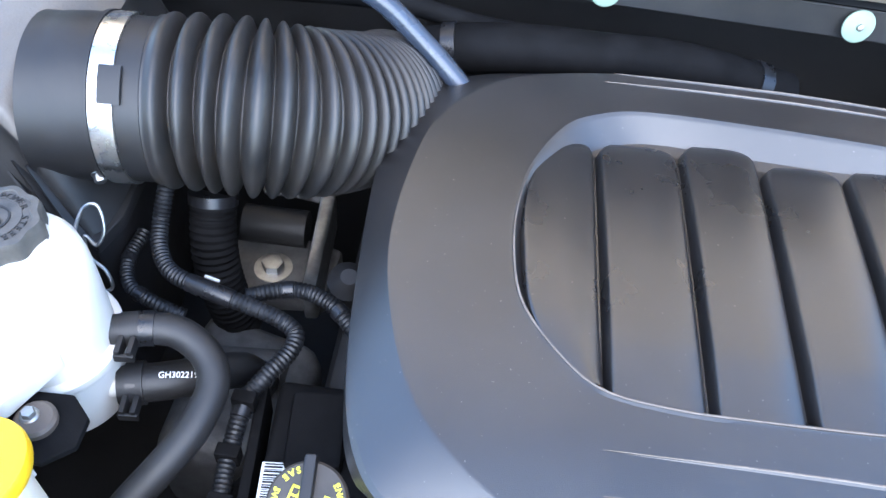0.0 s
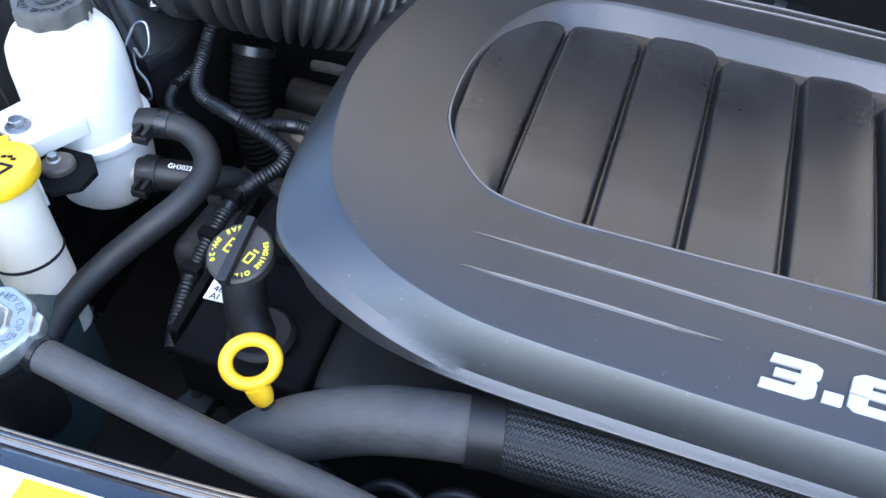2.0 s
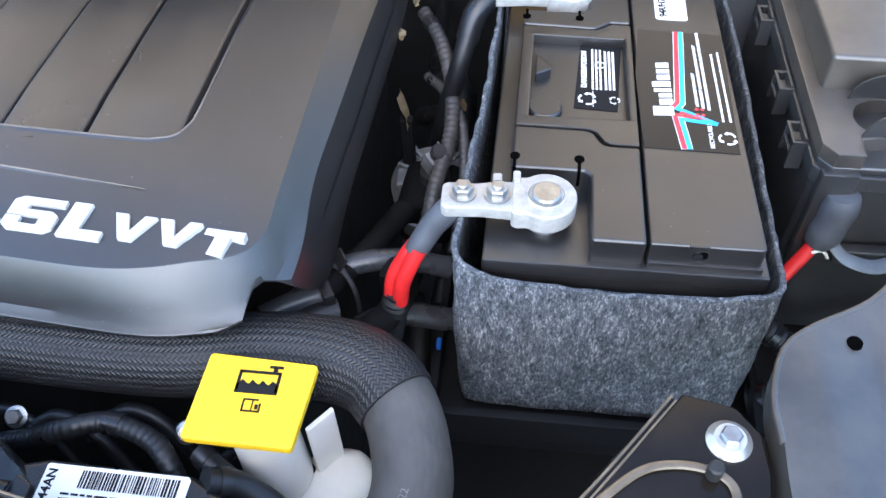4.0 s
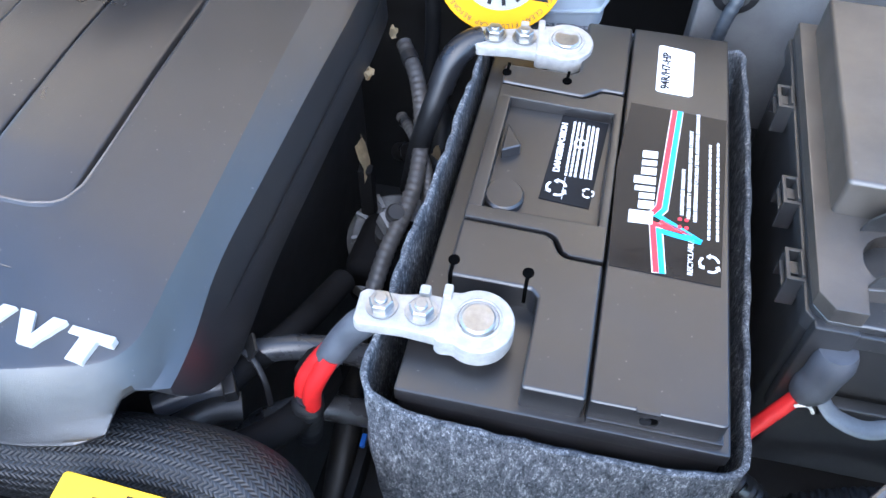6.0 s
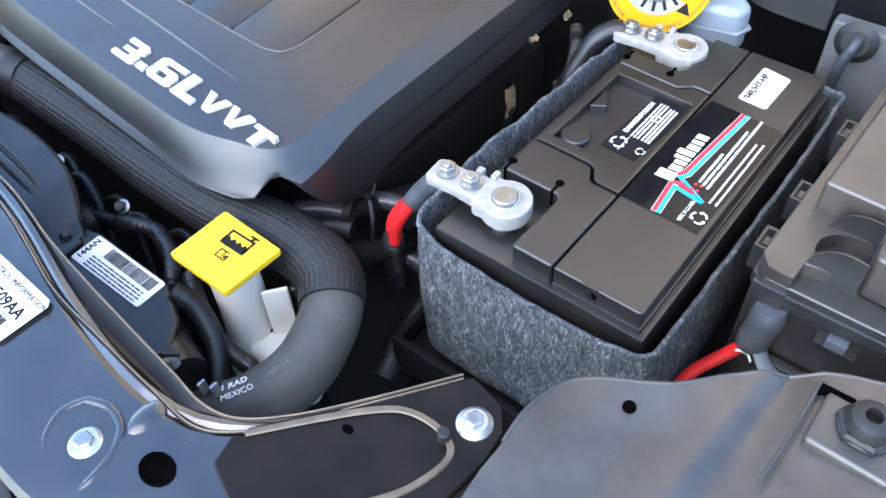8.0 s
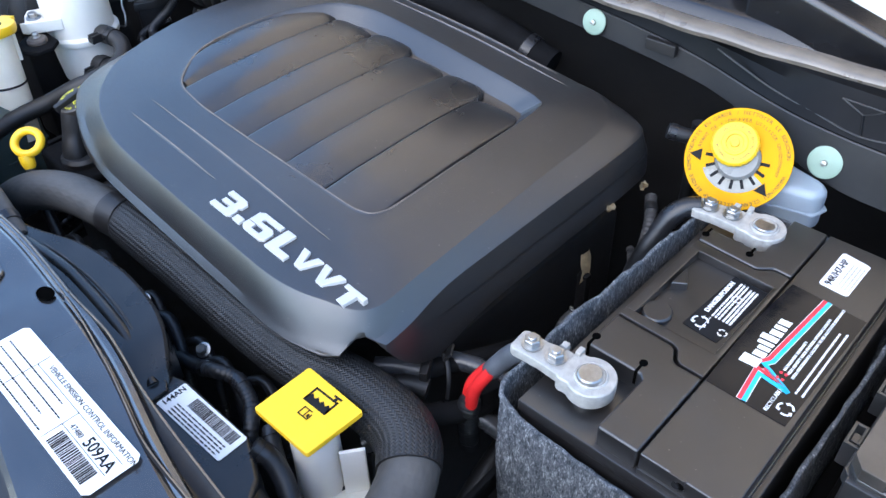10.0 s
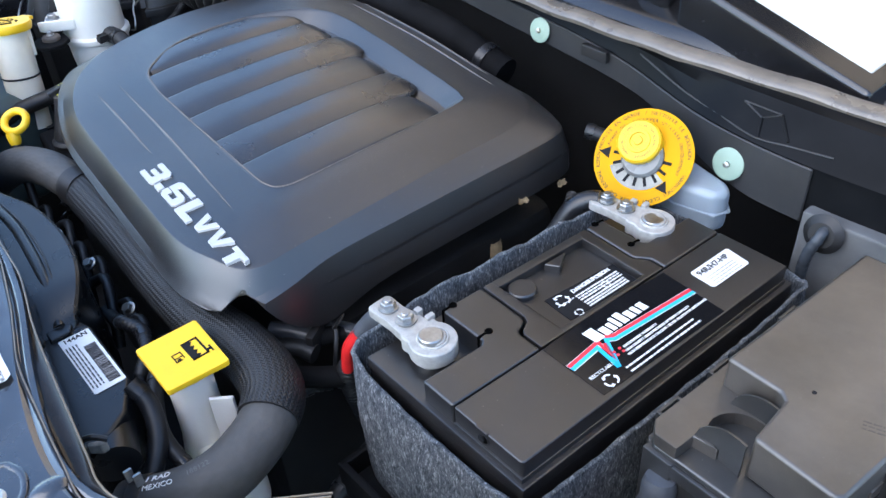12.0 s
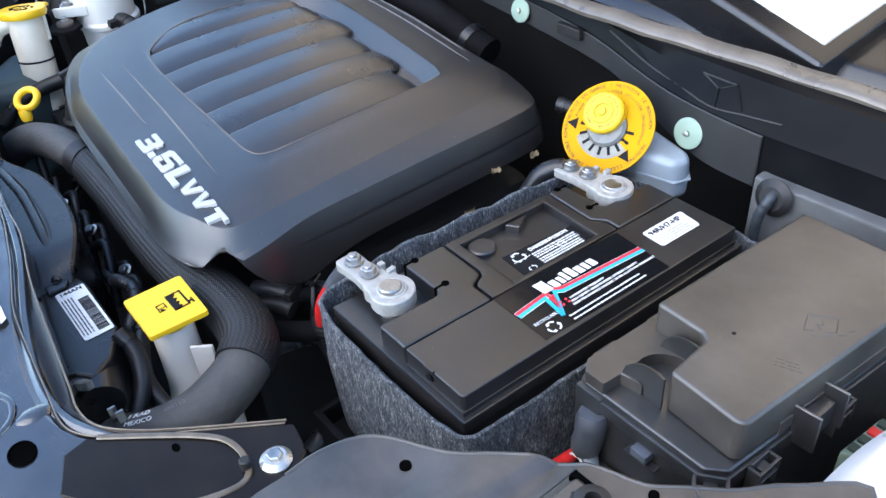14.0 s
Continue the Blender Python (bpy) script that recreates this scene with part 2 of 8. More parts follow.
ZINC = mat("bright_zinc", (0.62, 0.61, 0.58), 0.36, metal=0.85, var=0.12, scale=160, grain=0.3, gscale=700)
LOOM = mat("loom_plastic", (0.008, 0.0085, 0.010), 0.48, var=0.3, scale=60, grain=0.1)
STEEL = mat("plated_steel", (0.42, 0.42, 0.41), 0.38, metal=1.0, var=0.25, scale=120, grain=0.15, gscale=1500)
CLAMPM = mat("cast_clamp_metal", (0.42, 0.405, 0.375), 0.55, metal=0.35, var=0.2, scale=150, grain=0.5, gscale=1100)
BAND = mat("bright_steel_band", (0.75, 0.74, 0.71), 0.28, metal=1.0, var=0.15, scale=60, grain=0.05)
ALLOY = mat("alloy_casting", (0.11, 0.11, 0.11), 0.6, metal=0.5, var=0.4, scale=70, grain=0.6, gscale=600, dust=0.2)
YELLOW = mat("yellow_plastic", (0.87, 0.53, 0.014), 0.38, var=0.08, scale=40, grain=0.06, sss=0.05)
PALEYEL = mat("pale_yellow_grip", (0.78, 0.68, 0.13), 0.45, var=0.08, scale=60, grain=0.1)
MILK = mat("milky_neck_plastic", (0.80, 0.76, 0.68), 0.5, var=0.06, scale=25, grain=0.05, sss=0.5)
WHITEP = mat("milky_plastic", (0.74, 0.71, 0.64), 0.38, var=0.06, scale=25, grain=0.05, sss=0.15)
CREAM = mat("cream_plastic", (0.86, 0.79, 0.64), 0.42, var=0.10, scale=25, grain=0.06, sss=0.25)
GREYCAP = mat("dusty_grey_cap", (0.055, 0.053, 0.05), 0.62, var=0.3, scale=60, grain=0.3, dust=0.35, dscale=60, dcol=(0.16, 0.145, 0.125))
PAPER = mat("label_paper", (0.80, 0.80, 0.79), 0.5, var=0.05, scale=60, grain=0.04)
INK = mat("black_ink", (0.012, 0.012, 0.013), 0.7, var=0.2, scale=80, grain=0.0, spec=0.15)
FILM = mat("sticker_film", (0.008, 0.008, 0.009), 0.12, var=0.2, scale=60, grain=0.12, gscale=120, spec=0.25)
WHITEINK = mat("white_ink", (0.82, 0.82, 0.80), 0.35, var=0.04, scale=80, grain=0.0)
REDINK = mat("red_ink", (0.70, 0.03, 0.05), 0.35, var=0.06, scale=80, grain=0.0)
BLUEINK = mat("blue_ink", (0.03, 0.45, 0.70), 0.35, var=0.06, scale=80, grain=0.0)
YELINK = mat("yellow_paint", (0.72, 0.68, 0.05), 0.5, var=0.1, scale=80, grain=0.0)
REDCAB = mat("red_cable_jacket", (0.62, 0.02, 0.02), 0.4, var=0.2, scale=70, grain=0.1)
CHROME = mat("silver_letter_paint", (0.46, 0.455, 0.45), 0.35, metal=0.15, var=0.05, scale=80, grain=0.0)
PANEL = mat("headlamp_panel_plastic", (0.016, 0.0155, 0.0155), 0.38, spec=1.0, var=0.3, scale=20, grain=0.2, gscale=1800, dust=0.30, dmin=0.04, dscale=24)
GREYFL = mat("grey_flange_plastic", (0.019, 0.020, 0.022), 0.5, var=0.2, scale=20, grain=0.1, dust=0.07)
GREENPL = mat("pale_green_plug", (0.25, 0.33, 0.26), 0.45, var=0.06, scale=80, grain=0.05)
SILVERW = mat("silver_body_paint", (0.66, 0.69, 0.72), 0.32, metal=0.4, var=0.1, scale=25, grain=0.0, coat=0.4)
HEATF = mat("gold_heat_shield", (0.42, 0.33, 0.20), 0.55, metal=0.4, var=0.4, scale=90, grain=0.6, gscale=500)
WASHTANK = mat("grey_green_tank", (0.055, 0.080, 0.080), 0.45, var=0.2, scale=30, grain=0.1)
HOODIN = mat("hood_lining", (0.90, 0.68, 0.47), 0.9, var=0.12, scale=8, grain=0.2, gscale=300, spec=0.1)
GROUND = mat("pale_bounce_ground", (0.30, 0.28, 0.25), 0.9, var=0.35, scale=6, grain=0.5, gscale=180)
GLASS = mat("windscreen_glass", (0.006, 0.008, 0.009), 0.05, var=0.1, scale=4, grain=0.0)


def felt_material():
    """Needled felt: pale and dark fibres lying two ways, over soft blotches."""
    m = mat("battery_felt", (0.060, 0.066, 0.075), 0.95, var=0.3, scale=60, grain=0.0, spec=0.1)
    n, l = m.node_tree.nodes, m.node_tree.links
    b = n["Principled BSDF"]
    tc = n.new("ShaderNodeTexCoord")

    def fibres(turn, size, squeeze, detail, warp):
        mp, k = n.new("ShaderNodeMapping"), n.new("ShaderNodeTexNoise")
        mp.inputs["Scale"].default_value = (1.0, 1.0, squeeze)
        mp.inputs["Rotation"].default_value = (radians(turn), radians(turn * 0.8), 0)
        k.inputs["Scale"].default_value, k.inputs["Detail"].default_value = size, detail
        k.inputs["Roughness"].default_value, k.inputs["Distortion"].default_value = 0.68, warp
        l.new(tc.outputs["Object"], mp.inputs["Vector"])
        l.new(mp.outputs["Vector"], k.inputs["Vector"])
        return k.outputs["Fac"]

    def join(op, x, y):
        k = n.new("ShaderNodeMath")
        k.operation = op
        l.new(x, k.inputs[0])
        l.new(y, k.inputs[1])
        return k.outputs[0]

    hair = join('MAXIMUM', fibres(16, 620.0, 0.30, 5.0, 0.6), fibres(-24, 560.0, 0.34, 5.0, 0.6))
    soft = n.new("ShaderNodeMath")
    soft.operation, soft.inputs[1].default_value = 'MULTIPLY', 0.42
    l.new(fibres(10, 110.0, 0.42, 6.0, 0.3), soft.inputs[0])
    tone = join('ADD', hair, soft.outputs[0])
    cr = n.new("ShaderNodeValToRGB")
    e = cr.color_ramp.elements
    e[0].position, e[0].color = 0.62, (0.032, 0.036, 0.042, 1)
    e[1].position, e[1].color = 1.0, (0.52, 0.53, 0.54, 1)
    k = e.new(0.79)
    k.color = (0.120, 0.127, 0.137, 1)
    l.new(tone, cr.inputs["Fac"])
    l.new(cr.outputs["Color"], b.inputs["Base Color"])
    bump = n.new("ShaderNodeBump")
    bump.inputs["Strength"].default_value, bump.inputs["Distance"].default_value = 0.9, 0.0016
    l.new(hair, bump.inputs["Height"])
    l.new(bump.outputs["Normal"], b.inputs["Normal"])
    return m


def braid_material():
    """Woven sleeve: strands along the hose and two crossing sets, by the hose's own UV map."""
    m = mat("braided_sleeve", (0.03, 0.03, 0.033), 0.5, var=0.3, scale=40, grain=0.0)
    nt = m.node_tree
    n, l = nt.nodes, nt.links
    b = n["Principled BSDF"]
    uv = n.new("ShaderNodeUVMap")
    uv.uv_map = "UVMap"

    def wave(du, dv):
        dot = n.new("ShaderNodeVectorMath")
        dot.operation = 'DOT_PRODUCT'
        dot.inputs[1].default_value = (2 * math.pi * du, 2 * math.pi * dv, 0)
        l.new(uv.outputs["UV"], dot.inputs[0])
        k = n.new("ShaderNodeMath")
        k.operation = 'SINE'
        l.new(dot.outputs["Value"], k.inputs[0])
        return k.outputs[0]

    def join(op, x, y):
        k = n.new("ShaderNodeMath")
        k.operation = op
        for v, sock in ((x, k.inputs[0]), (y, k.inputs[1])):
            if isinstance(v, float):
                sock.default_value = v
            else:
                l.new(v, sock)
        return k.outputs[0]

    split = n.new("ShaderNodeSeparateXYZ")
    l.new(uv.outputs["UV"], split.inputs[0])
    zig = n.new("ShaderNodeMath")
    zig.operation, zig.inputs[1].default_value = 'PINGPONG', 0.5
    l.new(join('MULTIPLY', split.outputs["X"], 34.0), zig.inputs[0])
    stitch = n.new("ShaderNodeMath")
    stitch.operation = 'SINE'
    l.new(join('MULTIPLY', join('ADD', join('MULTIPLY', split.outputs["Y"], 300.0), join('MULTIPLY', zig.outputs[0], 1.6)), 2 * math.pi), stitch.inputs[0])
    high = join('ADD', join('MULTIPLY', stitch.outputs[0], 0.55), join('MULTIPLY', wave(34.0, 0.0), 0.45))
    cr = n.new("ShaderNodeValToRGB")
    e = cr.color_ramp.elements
    e[0].position, e[0].color = 0.25, (0.004, 0.004, 0.0045, 1)
    e[1].position, e[1].color = 1.0, (0.026, 0.027, 0.028, 1)
    l.new(join('ADD', join('MULTIPLY', high, 0.5), 0.5), cr.inputs["Fac"])
    l.new(cr.outputs["Color"], b.inputs["Base Color"])
    bump = n.new("ShaderNodeBump")
    bump.inputs["Strength"].default_value, bump.inputs["Distance"].default_value = 0.5, 0.0008
    l.new(high, bump.inputs["Height"])
    l.new(bump.outputs["Normal"], b.inputs["Normal"])
    return m


def knit_material():
    """Weathered hose rubber with the faint print of its cloth wrap."""
    m = mat("weathered_hose", (0.054, 0.053, 0.052), 0.62, var=0.3, scale=45, grain=0.0, dust=0.25, dscale=40, dcol=(0.13, 0.118, 0.10))
    n, l = m.node_tree.nodes, m.node_tree.links
    uv = n.new("ShaderNodeUVMap")
    uv.uv_map = "UVMap"
    out = []
    for du, dv in ((16.0, 60.0), (16.0, -60.0)):
        dot, k = n.new("ShaderNodeVectorMath"), n.new("ShaderNodeMath")
        dot.operation, k.operation = 'DOT_PRODUCT', 'SINE'
        dot.inputs[1].default_value = (2 * math.pi * du, 2 * math.pi * dv, 0)
        l.new(uv.outputs["UV"], dot.inputs[0])
        l.new(dot.outputs["Value"], k.inputs[0])
        out.append(k.outputs[0])
    top = n.new("ShaderNodeMath")
    top.operation = 'MAXIMUM'
    l.new(out[0], top.inputs[0])
    l.new(out[1], top.inputs[1])
    bump = n.new("ShaderNodeBump")
    bump.inputs["Strength"].default_value, bump.inputs["Distance"].default_value = 0.14, 0.0008
    l.new(top.outputs[0], bump.inputs["Height"])
    l.new(bump.outputs["Normal"], n["Principled BSDF"].inputs["Normal"])
    return m


HOSEGREY = knit_material()
FELT = felt_material()
BRAID = braid_material()
RND = random.Random(7)

# ---- setting ----
def wall(name, bm, material, label, category="car body", angle=35):
    return solid(name, bm, material, label, category, kind="structure", angle=angle)


# unseen ground, kept pale so that it bounces light up to the hood
wall("ground", box(-40, 40, -40, 40, -0.05, 0.0, 0), GROUND, "pale ground under the car, unseen, set to bounce light", "ground")
wall("wall_left", box(-0.80, -0.70, -0.36, 0.62, 0.30, 0.93, 0.01), GLOSSY, "black painted inner wing panel")
wall("wall_right", box(0.93, 0.99, -0.20, 0.62, 0.30, 0.90, 0.01), GLOSSY, "black painted inner wing panel")
wall("wall_rear", box(-0.78, 0.98, 0.56, 0.60, 0.30, 0.93, 0.004), DEEP, "dark firewall behind the engine")
wall("floor", box(-0.78, 0.98, -0.30, 0.60, 0.40, 0.44, 0.004), DEEP, "dark undertray below the engine")
# outer body that closes the place
wall("wing_left", box(-0.95, -0.78, -0.45, 0.9, 0.35, 0.96, 0.03), GLOSSY, "black painted front wing")
wall("bumper", box(-0.88, 0.98, -0.62, -0.42, 0.25, 0.86, 0.05), GLOSSY, "black painted front bumper")
wall("grille_panel", box(-0.52, 0.50, -0.43, -0.30, 0.30, 0.915, 0.008), GLOSSY, "black panel below the radiator crossmember")
bm = bmesh.new()
rows_ = [(0.86, 1.02), (1.18, 1.36), (1.50, 1.62), (1.66, 1.70), (2.6, 1.76), (4.2, 1.74)]
grid = [[bm.verts.new((sx * (0.80 if z > 1.5 else 0.88), y, z - 0.03 * abs(sx) ** 2)) for sx in np.linspace(-1, 1, 9)] for y, z in rows_]
for a, b_ in zip(grid, grid[1:]):
    for i in range(8):
        bm.faces.new((a[i], a[i + 1], b_[i + 1], b_[i]))
bmesh.ops.translate(bm, verts=bm.verts, vec=(0.06, 0, 0))
wall("windscreen", bm, GLASS, "dark windscreen and roof behind the bay", "windscreen")
# unseen hood: its beige and cut foot are set for the plastics' reflections
hood = thing("open_hood", "open hood with a matt beige lining, unseen, set for reflections in the bay", "hood", (0.06, 0.62, 1.22))
hood_rot = Matrix.Translation((0.06, 0.62, 1.22)) @ Matrix.Rotation(radians(93), 4, 'X')
edge = [(x, float(p)) for x, _, p in spline([(0.80, 0, 0.84), (0.70, 0, 0.93), (0.40, 0, 0.98), (0.0, 0, 1.00), (-0.40, 0, 0.98), (-0.70, 0, 0.93), (-0.80, 0, 0.84)], per=4)]
foot = [(x, float(p)) for x, _, p in spline([(-0.80, 0, 0.02), (-0.50, 0, 0.03), (-0.38, 0, 0.11), (-0.24, 0, 0.20), (0.20, 0, 0.20), (0.30, 0, 0.12), (0.38, 0, -0.06), (0.48, 0, -0.11), (0.80, 0, -0.11)], per=4)]
part("skin", prism(foot + edge, -0.012, 0.0, 0, m=hood_rot), HOODIN, hood)
# dark band added out of view so the rear of the cover reflects black
part("dark_band", prism([(-0.80, -0.14), (0.80, -0.14)] + foot[::-1], -0.010, -0.002, 0, m=hood_rot), PIT, hood, "dark band added below the hood to darken reflections")
for a in ((-0.60, 0.60, 0.22, 0.25), (-0.62, 0.62, 0.88, 0.92), (-0.76, -0.70, 0.06, 0.86), (0.70, 0.76, 0.06, 0.86), (-0.03, 0.03, 0.25, 0.88)):
    part("inner_frame", box(*a, 0.0, 0.022, 0.006, m=hood_rot), HOODIN, hood)
for x in (-0.74, 0.74):
    part("hinge", box(x - 0.012, x + 0.012, -0.24, 0.06, -0.03, -0.016, 0.003, m=hood_rot), PIT, hood)
wall("car_body", box(-0.90, 1.02, 0.88, 4.2, 0.3, 1.03, 0.04), GLOSSY, "black painted car body behind the bay")


# ---- cowl at the back of the bay ----
def ribbon(line, up, thick, material, name, label):
    """A strip along points with a height above each, given thickness."""
    bm = bmesh.new()
    rings = []
    for (x, y, z), h in zip(line, up):
        rings.append([bm.verts.new(v) for v in ((x, y, z), (x, y, z + h), (x, y + thick, z + h), (x, y + thick, z))])
    for a, b2 in zip(rings, rings[1:]):
        for k in range(4):
            bm.faces.new((a[k], a[(k + 1) % 4], b2[(k + 1) % 4], b2[k]))
    bm.faces.new(rings[0][::-1])
    bm.faces.new(rings[-1])
    bmesh.ops.bevel(bm, geom=[e for e in bm.edges], offset=0.001, segments=1, affect='EDGES')
    return wall(name, bm, material, label, "cowl")


XS = np.linspace(-0.62, 0.93, 125)


def along(xs, vals):
    return lambda x: float(np.interp(x, xs, vals))


FLX = [-0.62, -0.2, 0.05, 0.15, 0.25, 0.31, 0.36, 0.435, 0.52, 0.60, 0.93]
smooth = lambda vals: np.convolve(np.pad([along(FLX, vals)(x) for x in XS], 3, mode="edge"), np.ones(7) / 7, "valid")
fl_y = smooth([0.505, 0.490, 0.465, 0.458, 0.452, 0.438, 0.420, 0.402, 0.394, 0.400, 0.430])
fl_b = smooth([0.985, 0.980, 0.975, 0.972, 0.966, 0.965, 0.955, 0.932, 0.936, 0.936, 0.930])
fl_t = smooth([1.010, 1.008, 1.006, 1.003, 0.995, 0.990, 0.988, 0.990, 0.993, 0.994, 0.985])
se_y = smooth([0.500, 0.480, 0.455, 0.448, 0.446, 0.445, 0.446, 0.452, 0.456, 0.462, 0.480])
se_z = smooth([1.028, 1.026, 1.026, 1.027, 1.028, 1.030, 1.030, 1.031, 1.031, 1.030, 1.020])
keep = [i for i, x in enumerate(XS) if x < 0.522]
ribbon([(XS[i], fl_y[i], fl_b[i]) for i in keep], [fl_t[i] - fl_b[i] for i in keep], 0.003, GREYFL, "cowl_flange", "grey plastic flange strip along the cowl edge")


def loft(rows):
    """A sheet through rows of points."""
    bm = bmesh.new()
    grid = [[bm.verts.new(p) for p in row] for row in rows]
    for a, b2 in zip(grid, grid[1:]):
        for i in range(len(a) - 1):
            bm.faces.new((a[i], a[i + 1], b2[i + 1], b2[i]))
    return bm


wall_rows = [[(x, y + 0.004, zb) for x, y, zb in zip(XS, fl_y, fl_b)], [(x, y + 0.004, z - 0.006) for x, y, z in zip(XS, fl_y, fl_t)], [(x, y + 0.003, z + 0.0005) for x, y, z in zip(XS, fl_y, fl_t)],
             [(x, y + 0.010 + 0.25 * max(0.0, s - y), 0.35 * z + 0.65 * q - 0.004) for x, y, z, s, q in zip(XS, fl_y, fl_t, se_y, se_z)],
             [(x, 0.35 * y + 0.65 * s, q - 0.006) for x, y, s, q in zip(XS, fl_y, se_y, se_z)], [(x, s - 0.002, q - 0.004) for x, s, q in zip(XS, se_y, se_z)]]
PLENUM = mat("plenum_plastic", (0.006, 0.0065, 0.0075), 0.34, var=0.25, scale=18, grain=0.05, gscale=900, dust=0.01, spec=0.07)
wall("cowl_wall", loft(wall_rows), PLENUM, "glossy black plenum wall below the cowl seal", "cowl", 25)
# pale base stands in for the sky the seal reflects, with dust over it
SEALM = mat("seal_rubber", (0.12, 0.105, 0.088), 0.30, var=0.3, grain=0.05, dust=0.35, dscale=30, spec=0.8)
seal_rows = [[(x, s + dy, q + dz + 0.0008 * math.sin(x * 70)) for x, s, q in zip(XS, se_y, se_z)] for dy, dz in ((-0.006, -0.006), (-0.0075, -0.001), (-0.005, 0.0025), (0.002, 0.005), (0.010, 0.0060), (0.014, 0.0035), (0.015, -0.006))]
wall("cowl_seal", loft(seal_rows), SEALM, "dusty rubber seal along the cowl, sky reflection put into its colour", "seal", 50)
COWLP = mat("cowl_panel_plastic", (0.008, 0.008, 0.009), 0.24, var=0.2, scale=12, grain=0.06, dust=0.03, spec=0.8)
# pale tops for the black steps: the reflected sky is put into colour
STEPTOP = mat("cowl_sky_reflection", (0.62, 0.60, 0.55), 0.45, var=0.15, scale=12, grain=0.06, dust=0.2, spec=0.6)
panel_rows = [[(x, s + dy, q + dz) for x, s, q in zip(XS, se_y, se_z)] for dy, dz in ((0.012, -0.004), (0.018, -0.016), (0.040, -0.020), (0.056, -0.018), (0.064, -0.010), (0.074, -0.004), (0.20, 0.034), (0.36, 0.085))]
wall("cowl_panel", loft(panel_rows), COWLP, "black stepped cowl panel behind the seal", "cowl", 25)
for pts in ([(0.275, 0.516), (0.514, 0.484), (0.545, 0.70), (0.285, 0.72)], [(0.200, 0.535), (0.252, 0.530), (0.262, 0.72), (0.208, 0.72)], [(-0.12, 0.55), (0.10, 0.540), (0.11, 0.72), (-0.12, 0.73)], [(-0.40, 0.57), (-0.16, 0.552), (-0.16, 0.73), (-0.40, 0.74)]):
    bm = prism(pts, 0.99, 1.06, 0.006, 3, top=lambda x, y: 1.056 + (y - 0.51) * 0.30 - (x - 0.40) * 0.14)
    wall("cowl_step", bm, COWLP, "raised glossy step of the cowl panel", "cowl")
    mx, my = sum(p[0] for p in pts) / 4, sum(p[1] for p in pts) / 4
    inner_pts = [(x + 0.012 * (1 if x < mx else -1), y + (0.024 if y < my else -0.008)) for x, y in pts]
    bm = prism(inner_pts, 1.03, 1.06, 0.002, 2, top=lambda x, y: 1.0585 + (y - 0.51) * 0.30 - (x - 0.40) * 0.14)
    wall("cowl_step_top", bm, STEPTOP, "pale top of the cowl step, sky reflection put into its colour", "cowl")
wall("cowl_tab", box(0.200, 0.238, 0.444, 0.452, 0.985, 0.999, 0.002), BLACK, "black locating tab on the cowl flange", "cowl")
# pressed triangle on the plenum wall
TRI = [(0.4237, 0.4280, 1.0152), (0.4653, 0.4253, 1.0166), (0.4483, 0.4201, 1.0093)]
wall("cowl_emboss", tube(TRI + TRI[:1], 0.0009, n=8, raw=True), GREYFL, "pressed triangle on the plenum wall", "cowl")
for pts in ([TRI[2], (0.4545, 0.4072, 0.9956)], [TRI[1], (0.4835, 0.4097, 1.0016)]):
    wall("cowl_fold", tube(pts, 0.0012, n=8, raw=True), PLENUM, "soft pressed fold below the triangle", "cowl")
wall("cowl_crease", tube([(0.2854, 0.4430, 1.0142), (0.318, 0.4365, 1.0068), (0.3568, 0.4300, 0.9984), (0.405, 0.4185, 0.9960), (0.4508, 0.4068, 0.9952), (0.490, 0.4080, 0.9995), (0.5281, 0.4092, 1.0038)], 0.0010, n=8), GREYFL, "fine crease along the plenum wall", "cowl")
for at, r in (((0.126, 0.4555, 0.9895), 0.015), ((0.434, 0.4000, 0.9605), 0.0165), ((-0.10, 0.478, 0.992), 0.014)):
    pl = thing("plug", "pale green round plastic plug in the grey cowl flange", "plug", at, "cowl plugs")
    m = axis(at, (0.05, -1, 0.25))
    part("disc", lathe([(r, 0), (r, 0.0015), (r * 0.8, 0.003), (0, 0.0034)], 32, m), GREENPL, pl)
    part("stud", lathe([(0.0035, 0.002), (0.003, 0.006), (0, 0.0068)], 12, m), STEEL, pl, "small metal stud")
GREYBR = mat("grey_body_paint", (0.13, 0.133, 0.135), 0.5, metal=0.15, var=0.25, scale=25, grain=0.1, dust=0.15)
# silver bracket and wire behind the fuse box
wall("silver_bracket", prism([(0.522, 0.386), (0.93, 0.405), (0.93, 0.43), (0.522, 0.42)], 0.800, 0.956, 0.004), GREYBR, "grey painted bracket below the cowl")
wall("inner_wing", prism([(0.62, 0.36), (0.93, 0.30), (0.95, 0.44), (0.62, 0.44)], 0.80, 0.905, 0.01), GREYBR, "silver grey inner wing behind the fuse box")
st = thing("wire_grommet", "black rubber grommet with a taped wire below the cowl", "grommet", (0.548, 0.385, 0.945))
part("ring", lathe([(0.017, 0), (0.019, 0.004), (0.012, 0.009), (0, 0.009)], 24, axis((0.548, 0.386, 0.944), (0, -1, 0.2))), BLACK, st)
part("wire", tube([(0.549, 0.381, 0.950), (0.549, 0.372, 0.946), (0.544, 0.368, 0.925), (0.542, 0.370, 0.89), (0.54, 0.372, 0.84), (0.54, 0.37, 0.76)], 0.0052, ridge=0.0003, pitch=0.007), WIREB, st, "taped blue grey wire")

# ---- engine cover ----
from mathutils.bvhtree import BVHTree

